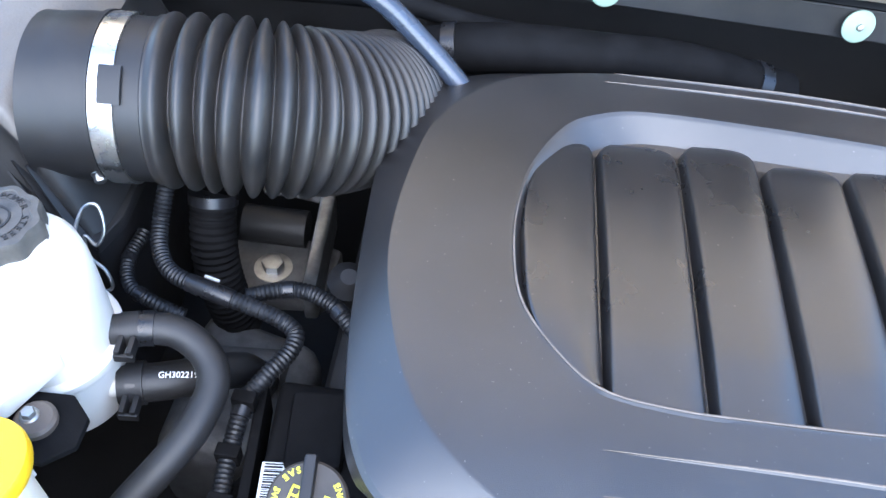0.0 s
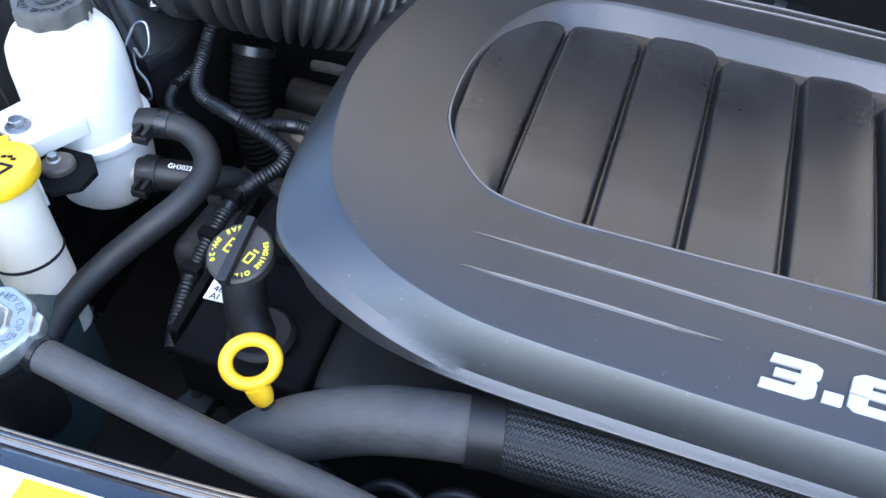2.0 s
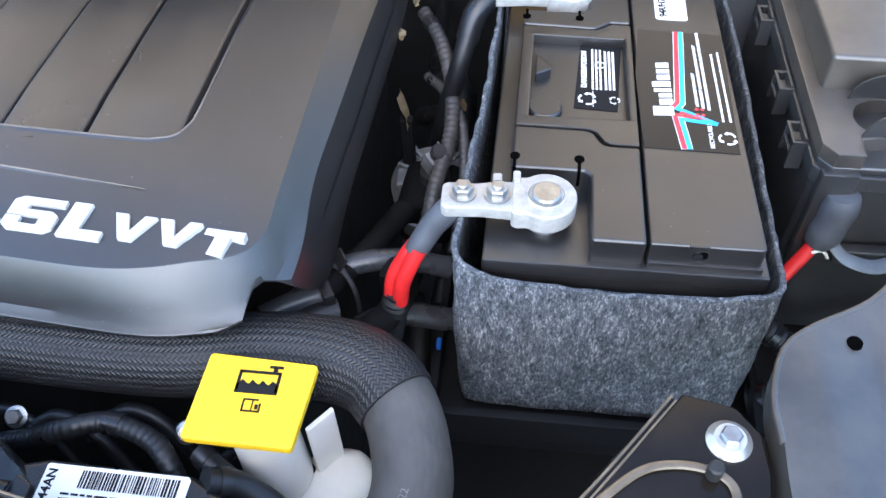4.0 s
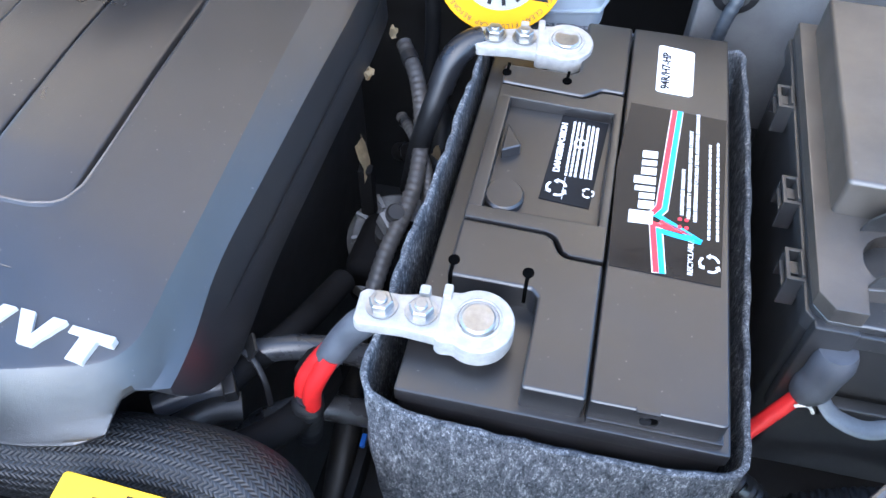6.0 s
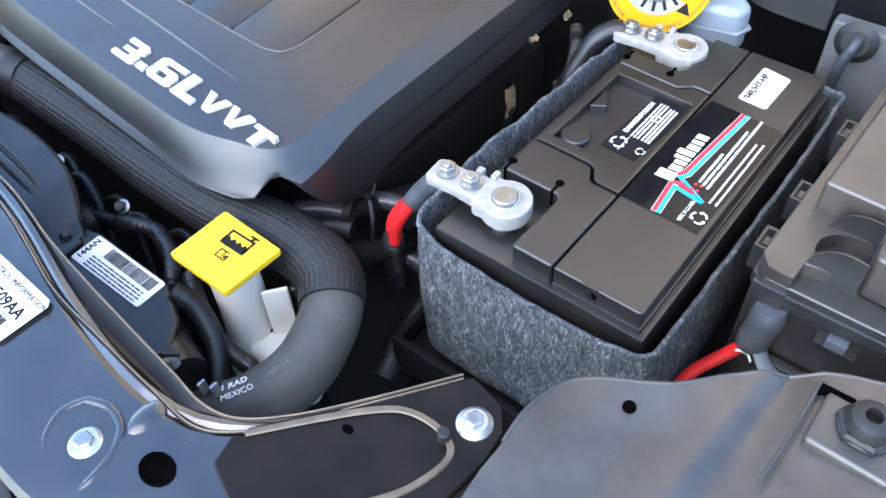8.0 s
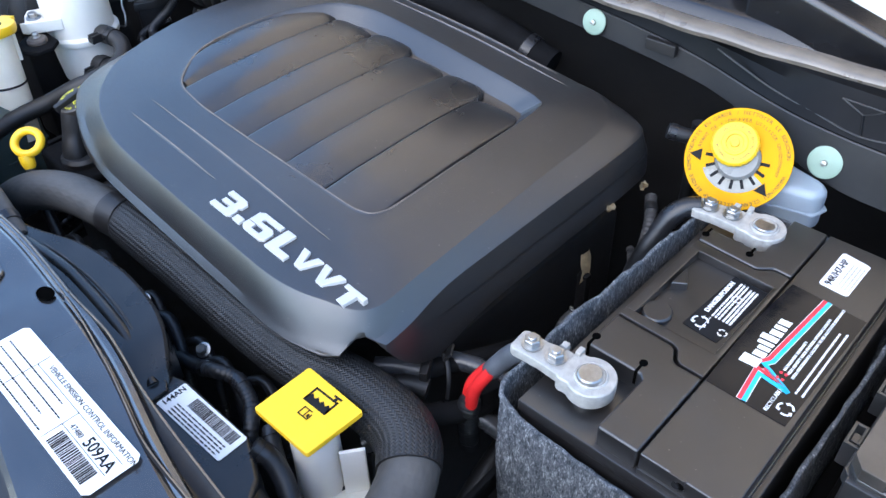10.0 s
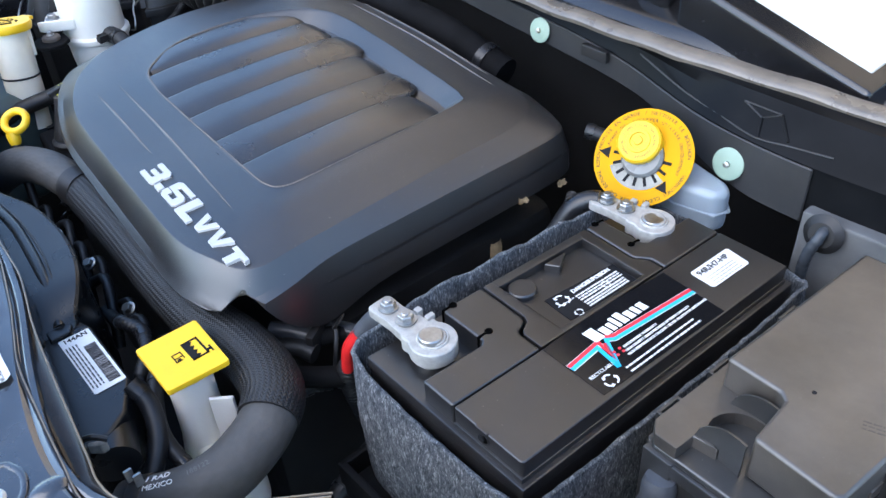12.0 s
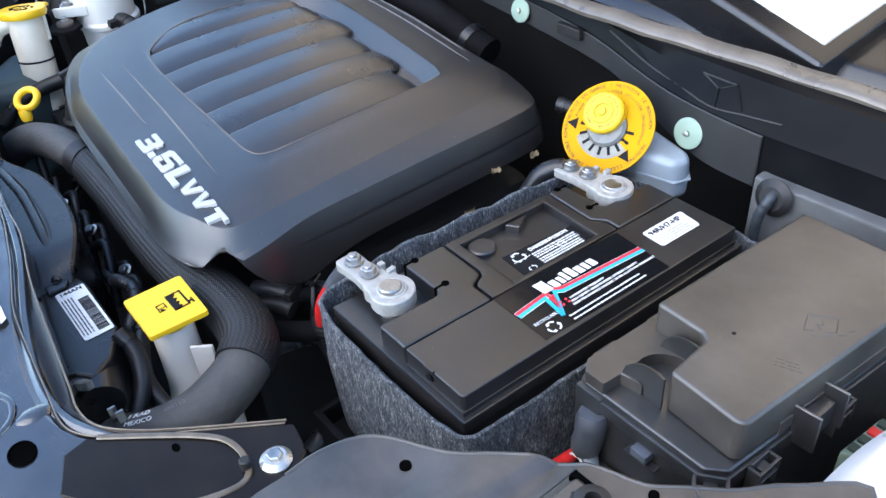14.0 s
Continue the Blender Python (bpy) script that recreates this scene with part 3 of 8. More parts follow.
CX, CY = 0.0, 0.16
OUT = [(0.225, -0.066), (0.18, -0.077), (0.10, -0.072), (0.0, -0.064), (-0.12, -0.054), (-0.18, -0.043), (-0.222, -0.028), (-0.255, -0.010), (-0.279, 0.010), (-0.293, 0.045), (-0.298, 0.093), (-0.297, 0.169), (-0.291, 0.262), (-0.275, 0.325), (-0.240, 0.362), (-0.19, 0.378), (-0.10, 0.383), (0.0, 0.376), (0.105, 0.366), (0.20, 0.360), (0.258, 0.357), (0.279, 0.345), (0.282, 0.30), (0.278, 0.20), (0.273, 0.10), (0.268, 0.03), (0.264, -0.012), (0.253, -0.047)]
INN = [(0.214, -0.044), (0.16, -0.056), (0.08, -0.052), (-0.02, -0.044), (-0.12, -0.034), (-0.17, -0.020), (-0.205, -0.002), (-0.232, 0.022), (-0.256, 0.058), (-0.272, 0.119), (-0.275, 0.180), (-0.262, 0.25), (-0.242, 0.30), (-0.20, 0.340), (-0.15, 0.356), (-0.08, 0.362), (0.02, 0.355), (0.11, 0.345), (0.18, 0.336), (0.230, 0.327), (0.246, 0.29), (0.2445, 0.20), (0.2435, 0.10), (0.2425, 0.02), (0.239, -0.024)]
POCKET = [(0.169, 0.045), (0.158, 0.0415), (0.140, 0.0405), (0.045, 0.046), (-0.06, 0.052), (-0.104, 0.056), (-0.145, 0.066), (-0.170, 0.090), (-0.190, 0.125), (-0.194, 0.165), (-0.190, 0.205), (-0.178, 0.245), (-0.152, 0.286), (-0.125, 0.303), (-0.085, 0.310), (0.0, 0.304), (0.083, 0.293), (0.148, 0.284), (0.176, 0.277), (0.186, 0.260), (0.181, 0.15), (0.178, 0.07), (0.175, 0.054)]
NA = 256


def radial(pts, grow=0.0):
    """Distances from the middle of the cover to a closed outline, for even angles."""
    line = spline(pts, closed=True, per=8) - (CX, CY)
    ang = np.arctan2(line[:, 1], line[:, 0])
    rad = np.hypot(line[:, 0], line[:, 1])
    order = np.argsort(ang)
    want = np.linspace(-np.pi, np.pi, NA, endpoint=False)
    return np.interp(want, ang[order], rad[order], period=2 * np.pi) + grow


angles = np.linspace(-np.pi, np.pi, NA, endpoint=False)
r_out, r_in, r_pk = radial(OUT), radial(INN), radial(POCKET)
bx, by = CX + r_out * np.cos(angles), CY + r_out * np.sin(angles)


def bump_at(x, y, cx, cy, w):
    return math.exp(-((x - cx) ** 2 + (y - cy) ** 2) / (w * w))


low = []
for x, y in zip(bx, by):
    z = 0.932 - 0.020 * min(1, max(0, (x - 0.20) / 0.06)) * min(1, max(0, (y + 0.03) / 0.05))
    z -= 0.018 * min(1, max(0, (x - 0.22) / 0.05)) * bump_at(x, y, 0.264, 0.015, 0.05)
    z += 0.026 * bump_at(x, y, 0.249, -0.043, 0.022) + 0.016 * bump_at(x, y, -0.268, 0.0, 0.024)
    z -= 0.018 * min(1, max(0, (-x - 0.26) / 0.03)) * min(1, max(0, (y - 0.02) / 0.05))
    low.append(z)
low = np.array(low)


def tilt(x, y):
    """The top rises to the back and to the left, and dips at the right side."""
    return 0.040 * (y - 0.035) - 0.014 * max(0.0, (x - 0.205) / 0.06) + 0.018 * max(0.0, -x)


soft_front = np.clip((0.06 - by) / 0.10, 0, 1) * np.clip((0.272 - bx) / 0.05, 0, 1) * np.clip((bx + 0.26) / 0.12, 0, 1)
soft_front = soft_front * soft_front * (3 - 2 * soft_front)
# the side stands steep below a second crease, set in from the rim on the right
right = np.clip((bx - 0.225) / 0.035, 0, 1) * np.clip((by + 0.045) / 0.09, 0, 1)
right = right * right * (3 - 2 * right)
window = np.hanning(15)
soft_front, right = [np.convolve(np.concatenate((v[-7:], v, v[:7])), window / window.sum(), "valid") for v in (soft_front, right)]
r_mid = r_out - 0.0045 - 0.0125 * right
z_mid = 0.9548 - 0.0150 * soft_front + 0.0065 * right
levels = [(r_out + 0.002, low), (r_out + 0.002, low + 0.0015), (r_out - 0.004 * right, 0.943 - 0.0085 * soft_front - 0.014 * right), (r_mid + 0.0033, z_mid - 0.0030 - 0.0005 * soft_front), (r_mid, z_mid), (r_in - 0.0012, np.full(NA, 0.9735))]
for j, f in enumerate((0.2, 0.45, 0.7, 0.88, 0.97)):
    flat = z_mid + (0.9735 - z_mid) * f
    full = 0.9398 + 0.0337 * (1 - (1 - f) ** 1.28)
    levels.insert(5 + j, (r_mid + (r_in - r_mid) * f, flat + (full - flat) * soft_front))
for f in (0.3, 0.6, 0.85):
    levels.append((r_in - 0.003 + (r_pk + 0.006 - r_in + 0.003) * f, np.full(NA, 0.9735 + 0.0045 * math.sin(f * math.pi / 2))))
rear = np.clip((np.sin(angles) - 0.35) / 0.2, 0, 1)
levels += [(r_pk + 0.004, np.full(NA, 0.9785)), (r_pk + 0.0015, np.full(NA, 0.9792)), (r_pk - 0.0005, np.full(NA, 0.9783)), (r_pk - 0.003, 0.9755 + 0.0015 * rear), (r_pk - 0.008 - 0.013 * rear, 0.9690 - 0.0045 * rear), (r_pk - 0.013 - 0.017 * rear, 0.9640 - 0.001 * rear), (r_pk * 0.8, np.full(NA, 0.9630)), (r_pk * 0.4, np.full(NA, 0.9630))]
bm = bmesh.new()
rings = []
inner = [(r_out - 0.003, low + 0.0005), (r_out - 0.005, np.full(NA, 0.938))]
# where the lower edge is cut high, the shell ends at the radius it has at that height
r_cap = np.full(NA, 9.0)
for r, z in levels[:1:-1]:
    r_cap = np.where(z >= low + 0.0012, r + 0.0012, r_cap)
for k, (r, z) in enumerate(inner[::-1] + levels):
    r = np.minimum(r, r_cap - (0.003 if k < 2 else 0.00002 * k))
    z = np.maximum(z, low + 0.0004 * max(0, k - 2))
    ring = []
    for a, rr, zz in zip(angles, r, z):
        x, y = CX + rr * math.cos(a), CY + rr * math.sin(a)
        nose = 0.07 * max(0.0, 0.030 - y) ** 2 / (max(0.0, 0.030 - y) + 0.025) * min(1.0, max(0.0, (zz - 0.9398) / 0.0337))
        ring.append(bm.verts.new((x, y, zz + tilt(x, y) - nose)))
    rings.append(ring)
for a, b_ in zip(rings, rings[1:]):
    for k in range(NA):
        bm.faces.new((a[k], a[(k + 1) % NA], b_[(k + 1) % NA], b_[k]))
bm.faces.new(rings[-1])
bm.normal_update()
COVER_TREE = BVHTree.FromBMesh(bm)


def cover_z(x, y):
    hit = COVER_TREE.ray_cast(Vector((x, y, 1.2)), Vector((0, 0, -1)))[0]
    return hit.z if hit else 0.97


cover = thing("engine_cover", "dusty black moulded plastic engine cover with ribs and silver letters", "engine cover", (0, 0.15, 0.93))
part("shell", bm, COVER, cover, "matt black moulded shell", 15)

# ribs in the pocket: edges at the front and at the back, and where each ends
FRONT = [-0.20, -0.143, -0.079, -0.019, 0.046, 0.106, 0.173]
BACK = [-0.188, -0.127, -0.063, -0.002, 0.062, 0.119, 0.181]
ENDS = [0.287, 0.288, 0.293, 0.277, 0.277, 0.257]
pk_line = spline(POCKET, closed=True, per=8)
left_arc = pk_line[pk_line[:, 0] < -0.10]
for i in range(6):
    bm = bmesh.new()
    grid = []
    y0, y1 = float(np.interp((FRONT[i] + FRONT[i + 1]) / 2, [-0.17, -0.11, 0.045, 0.16], [0.10, 0.0605, 0.0475, 0.0425])), ENDS[i]
    y0 -= 0.010
    if i == 0:
        y0 = 0.070
    nv = 44
    across = [-1, -0.975, -0.95, -0.925, -0.90, -0.87, -0.80, -0.6, -0.3, 0, 0.3, 0.6, 0.80, 0.87, 0.90, 0.925, 0.95, 0.975, 1]
    nu = len(across) - 1
    for v in range(nv + 1):
        t = v / nv
        y = y0 + (y1 - y0) * t
        f = (y - 0.05) / 0.235
        xl = FRONT[i] + (BACK[i] - FRONT[i]) * f
        xr = FRONT[i + 1] + (BACK[i + 1] - FRONT[i + 1]) * f
        if i == 0:
            inside = left_arc[(left_arc[:, 0] < -0.1)]
            near = inside[np.argsort(np.abs(inside[:, 1] - y))[:6]]
            xl = float(near[:, 0].min()) + 0.004
            xl = min(xl, xr - 0.004)
        # rounded back end
        d = (y1 - y) / 0.020
        pull = (1 - math.sqrt(max(0.0, 1 - (1 - min(1, d)) ** 2))) * 0.42 * (xr - xl)
        xl, xr = xl + pull, xr - pull
        fall = math.sqrt(max(0.0, 1 - (1 - min(1.0, (y1 - y) / 0.018)) ** 2))
        rise = min(1.0, 0.88 + 0.12 * max(0.0, y - y0 - 0.008) / 0.04)
        row = []
        for u in range(nu + 1):
            s = across[u]
            k = min(1.0, max(0.0, (abs(s) - 0.86) / 0.14))
            pil = 1 - 0.06 * max(0.0, -s) ** 2 - 0.58 * max(0.0, (s - 0.05) / 0.95) ** 1.8 - k * k * (1.6 - 0.6 * k)
            z = 0.9625 + (0.0180 - 0.0085 * max(0.0, (y - 0.15) / (y1 - 0.15)) ** 2) * (0.25 + 0.75 * max(0.0, pil)) * fall * rise
            x = (xl + xr) / 2 + s * (xr - xl) / 2
            row.append(bm.verts.new((x, y, z + tilt(x, y))))
        grid.append(row)
    for a, b_ in zip(grid, grid[1:]):
        for u in range(nu):
            bm.faces.new((a[u], a[u + 1], b_[u + 1], b_[u]))
    part("rib", bm, RIB, cover, "rounded black rib", 60)


def crease(pts, w, h):
    """A fine raised line that lies on the cover and fades at both ends."""
    line = spline([(*p, 0.0) for p in pts], step=0.006)
    bm = bmesh.new()
    rings = []
    for i, (x, y, _) in enumerate(line):
        t = i / (len(line) - 1)
        k = math.sin(math.pi * min(1, max(0, t))) ** 0.5 + 0.02
        z = cover_z(x, y) - 0.0004
        rings.append([bm.verts.new(v) for v in ((x, y + w * k, z), (x, y, z + h * k), (x, y - w * 1.6 * k, z))])
    for a, b_ in zip(rings, rings[1:]):
        bm.faces.new((a[0], a[1], b_[1], b_[0]))
        bm.faces.new((a[1], a[2], b_[2], b_[1]))
    return bm


LINES = ([(-0.148, 0.028), (0.0, 0.017), (0.164, -0.001)], [(-0.150, 0.002), (-0.07, -0.003), (0.012, -0.010)], [(-0.115, 0.347), (0.02, 0.341), (0.18, 0.320)], [(-0.105, 0.360), (0.03, 0.353), (0.16, 0.334)])
for pts in LINES:
    part("styling_line", crease(pts, 0.0012, 0.0012), COVER, cover)

# dusty beads with painted highlights: round the pocket's front and along the styling lines
bead = [p for p in spline(POCKET, closed=True, per=8)]
bead = [p for p in bead if p[1] < 0.235 and p[0] < 0.182]
cut = max(range(len(bead) - 1), key=lambda i: math.hypot(*(bead[i + 1] - bead[i])))
bead = bead[cut + 1:] + bead[:cut + 1] if math.hypot(*(bead[cut + 1] - bead[cut])) > 0.02 else bead
part("pocket_bead", tube([(x, y, cover_z(x, y) + 0.0001, 0.0009 * min(1.0, 0.1 + i / 5, 0.1 + (len(bead[::2]) - 1 - i) / 8)) for i, (x, y) in enumerate(bead[::2])], 0.001, n=8, raw=True), DUSTGLINT, cover, "worn dusty edge of the rib pocket, highlight put into its colour")
for pts in LINES:
    line = spline([(*p, 0.0) for p in pts], step=0.006)
    part("line_edge", tube([(x, y + 0.0006, cover_z(x, y) + 0.0008, 0.0002 + 0.00055 * max(0.0, math.sin(math.pi * i / (len(line) - 1))) ** 0.5) for i, (x, y, _) in enumerate(line)], 0.0006, n=6, raw=True), DUSTGLINT, cover)

# silver lettering: square wide figures, then smaller capitals
GLYPH = {
    "3": [(0.10, 1), (0.88, 1), (1.03, 0.88), (1.03, 0.62), (0.94, 0.52), (1.0, 0.42), (1.0, 0.12), (0.86, 0), (0, 0), (0, 0.24), (0.60, 0.24), (0.64, 0.39), (0.20, 0.39), (0.20, 0.60), (0.66, 0.60), (0.66, 0.77), (0.08, 0.77)],
    ".": [(0, 0), (1, 0), (1, 1), (0, 1)],
    "6": [(0.16, 1), (1.04, 1), (1.04, 0.79), (0.36, 0.79), (0.34, 0.63), (0.88, 0.63), (1.02, 0.51), (1.02, 0.13), (0.88, 0), (0.14, 0), (0, 0.13), (0, 0.40), (0.32, 0.40), (0.32, 0.20), (0.68, 0.20), (0.68, 0.43), (0, 0.43), (0, 0.87)],
    "L": [(0, 0), (0.03, 1), (0.46, 1), (0.44, 0.26), (1.0, 0.26), (1.0, 0)],
    "V": [(0, 1), (0.33, 1), (0.53, 0.36), (0.72, 1), (1.02, 1), (0.68, 0), (0.36, 0)],
    "T": [(0, 1), (1, 1), (1, 0.74), (0.68, 0.74), (0.66, 0), (0.27, 0), (0.29, 0.74), (0, 0.74)],
}
for ch, xa, xb_, ya, yb in (("3", 0.0345, 0.0650, -0.0312, -0.0085), (".", 0.0675, 0.0785, -0.0318, -0.0252), ("6", 0.0825, 0.1150, -0.0338, -0.0105), ("L", 0.1200, 0.1480, -0.0370, -0.0130), ("V", 0.1490, 0.1755, -0.0360, -0.0185), ("V", 0.1775, 0.2040, -0.0375, -0.0200), ("T", 0.2060, 0.2310, -0.0392, -0.0218)):
    shift = -0.0030 + 0.0010 * (xa - 0.03) / 0.2
    x0, x1, y0, y1 = xa + 0.0015, xb_ + 0.0015, ya + shift, yb + shift
    zf, zk = cover_z((x0 + x1) / 2, y0), cover_z((x0 + x1) / 2, y1)
    slope = (zk - zf) / (y1 - y0)
    pts = [(x0 + (x1 - x0) * u + 0.20 * (y1 - y0) * (v - 0.5), y0 + (y1 - y0) * v - 0.0022 * (u - 0.5) * (x1 - x0) / 0.03) for u, v in GLYPH[ch]]
    bm = prism(pts, -0.003, 0.0027, 0.0004, 1)
    for v in bm.verts:
        v.co.z += zf + slope * (v.co.y - y0)
    part("letter", bm, CHROME, cover, "raised silver letter", 25)

# ---- battery ----
X0, X1, Y0, Y1 = 0.375, 0.550, 0.0, 0.315
battery = thing("battery", "black car battery with a black striped sticker in a felt jacket", "battery", (0.4625, 0.157, 0.76))
part("case", prism([(X0, Y0), (X1, Y0), (X1, Y1), (X0, Y1)], 0.762, 0.9305, 0.004, 3), BATT, battery, "black case with a lip")
part("lip", prism([(X0 - 0.001, Y0 - 0.001), (X1 + 0.001, Y0 - 0.001), (X1 + 0.001, Y1 + 0.001), (X0 - 0.001, Y1 + 0.001)], 0.920, 0.9325, 0.002, 2), BATT, battery)
# the left half of the lid: middle block with cut-outs for the posts
F, B = 0.063, 0.248
part("lid_front", prism([(0.388, F), (0.4365, F), (0.4405, F - 0.004), (0.4405, 0.004), (0.474, 0.004), (0.474, 0.088), (0.452, 0.0885), (0.448, 0.091), (0.443, 0.1005), (0.438, 0.103), (0.388, 0.104)], 0.926, 0.9525, 0.0022, 3), BATT, battery, "moulded front block of the lid")
mid = [(0.388, 0.1055), (0.439, 0.1045), (0.445, 0.1015), (0.450, 0.0925), (0.454, 0.090), (0.474, 0.0895), (0.474, 0.232), (0.458, 0.2325), (0.452, 0.227), (0.446, 0.2235), (0.388, 0.2265)]
bm = bmesh.new()
add(bm, prism(mid, 0.926, 0.9435, 0.001))
add(bm, prism([(0.388, 0.1055), (0.439, 0.1045), (0.445, 0.1015), (0.450, 0.0925), (0.454, 0.090), (0.474, 0.0895), (0.474, 0.116), (0.388, 0.116)], 0.9425, 0.9525, 0.0018, 2))
add(bm, prism([(0.388, 0.214), (0.474, 0.212), (0.474, 0.232), (0.458, 0.2325), (0.452, 0.227), (0.446, 0.2235), (0.388, 0.2265)], 0.9425, 0.9525, 0.0018, 2))
add(bm, prism([(0.388, 0.1145), (0.3975, 0.1145), (0.3975, 0.2155), (0.388, 0.2155)], 0.9425, 0.9525, 0.0018, 2))
add(bm, prism([(0.468, 0.1145), (0.474, 0.1145), (0.474, 0.2155), (0.468, 0.2155)], 0.9425, 0.9525, 0.0018, 2))
part("lid_middle", bm, BATT, battery, "moulded middle block with a sunken handle pocket")
part("handle_stop", lathe([(0.0125, 0.942), (0.0125, 0.9475), (0.0112, 0.949), (0, 0.949)], 28, Matrix.Translation((0.4085, 0.131, 0))), BATT, battery)
part("handle_fin", prism([(0.400, 0.164), (0.412, 0.1715), (0.400, 0.190)], 0.9425, 0.9515, 0.0008, 1), BATT, battery)
part("lid_rear", prism([(0.388, 0.2285), (0.446, 0.2255), (0.4515, 0.2295), (0.458, 0.235), (0.474, 0.2345), (0.474, 0.309), (0.4405, 0.309), (0.4405, 0.252), (0.4365, B), (0.388, B)], 0.926, 0.9525, 0.0022, 3), BATT, battery, "moulded rear block of the lid")
part("lid_right", prism([(0.4757, 0.004), (0.543, 0.004), (0.545, 0.006), (0.545, 0.309), (0.4757, 0.309)], 0.926, 0.9525, 0.003, 3), BATT, battery, "flat right half of the lid")
part("lid_step", prism([(0.4757, 0.0022), (0.5462, 0.0022), (0.5462, 0.311), (0.4757, 0.311)], 0.926, 0.937, 0.0015, 2), BATT, battery)
part("vent", lathe([(0.0046, 0.0), (0.0046, 0.0010), (0.0036, 0.0012), (0.0034, 0.0002), (0, 0.0002)], 20, axis((0.508, 0.0042, 0.9448), (0, -1, 0.1))), BATT, battery, "round vent in the front face")
part("vent_hole", lathe([(0.0032, 0.0), (0.0032, 0.0006), (0, 0.0006)], 18, axis((0.508, 0.0042, 0.9448), (0, -1, 0.1))), HOLE, battery, "dark vent opening")
part("vent_mark", box(0.499, 0.511, 0.0026, 0.0056, 0.9495, 0.9535, 0.0006), BATT, battery)
part("vent_hole", lathe([(0.003, 0), (0.003, 0.0012), (0, 0.0012)], 16, axis((0.505, 0.0038, 0.944), (0, -1, 0))), INK, battery)
for x in (0.390, 0.4330):
    for f, s in ((F, 1), (B, -1)):
        key = lathe([(0.0034, 0), (0.0034, 0.0009), (0, 0.0009)], 16, Matrix.Translation((x, f + s * 0.010, 0.9522)))
        add(key, box(x - 0.0011, x + 0.0011, min(f - s * 0.0006, f + s * 0.009), max(f - s * 0.0006, f + s * 0.009), 0.938, 0.9529, 0))
        part("key_slot", key, HOLE, battery, "dark key-shaped slot")
for px, py in ((0.412, 0.034), (0.427, 0.275)):
    part("post", lathe([(0.012, 0.930), (0.0105, 0.949), (0.0095, 0.9595), (0.0085, 0.9605), (0, 0.9605)], 28, Matrix.Translation((px, py, 0))), STEEL, battery, "grey lead post")

# sticker on the right half: film, stripes, white word shape, small writing
S = 0.9527
ZR = Matrix.Rotation(radians(90), 4, 'Z')
sticker = part("sticker", prism([(0.4770, 0.088), (0.540, 0.0865), (0.5435, 0.222), (0.4790, 0.226), (0.4745, 0.168), (0.4760, 0.10)], S - 0.0002, S + 0.0003, 0), FILM, battery, "creased glossy black sticker")


def stripe(pts, w, material, name):
    bm = bmesh.new()
    p = [Vector((*q, 0)) for q in pts]
    rails = []
    for i, q in enumerate(p):
        d1 = (q - p[i - 1]).normalized() if i else (p[1] - q).normalized()
        d2 = (p[i + 1] - q).normalized() if i + 1 < len(p) else d1
        n = Vector((-(d1 + d2).y, (d1 + d2).x, 0)).normalized()
        k = 1 / max(0.35, n.dot(Vector((-d1.y, d1.x, 0))))
        rails.append((q + n * w / 2 * k, q - n * w / 2 * k))
    for (a, b_), (c, d) in zip(rails, rails[1:]):
        lo = [bm.verts.new((v.x, v.y, S + 0.0004)) for v in (a, b_, d, c)]
        hi = [bm.verts.new((v.x, v.y, S + 0.0007)) for v in (a, b_, d, c)]
        bm.faces.new(hi)
        for j in range(4):
            bm.faces.new((lo[j], lo[(j + 1) % 4], hi[(j + 1) % 4], hi[j]))
    return part(name, bm, material, sticker)


def keyline(pts, w):
    """White edging that lies just under a stripe."""
    ob = stripe(pts, w, WHITEINK, "white_edge")
    ob.data.transform(Matrix.Translation((0, 0, -0.00022)))


keyline([(0.5104, 0.224), (0.5044, 0.1365), (0.5004, 0.1302)], 0.0080)
keyline([(0.5014, 0.1245), (0.5052, 0.0885)], 0.0080)
stripe([(0.5086, 0.224), (0.5026, 0.137), (0.4985, 0.1305)], 0.0034, REDINK, "red_stripe")
stripe([(0.5040, 0.1262), (0.5195, 0.1200), (0.4995, 0.1235), (0.5035, 0.0885)], 0.0034, REDINK, "red_stripe")
stripe([(0.5122, 0.224), (0.5062, 0.136), (0.5022, 0.1300), (0.5285, 0.1152)], 0.0034, BLUEINK, "blue_stripe")
stripe([(0.5285, 0.1152), (0.5035, 0.1188), (0.5070, 0.0885)], 0.0034, BLUEINK, "blue_stripe")
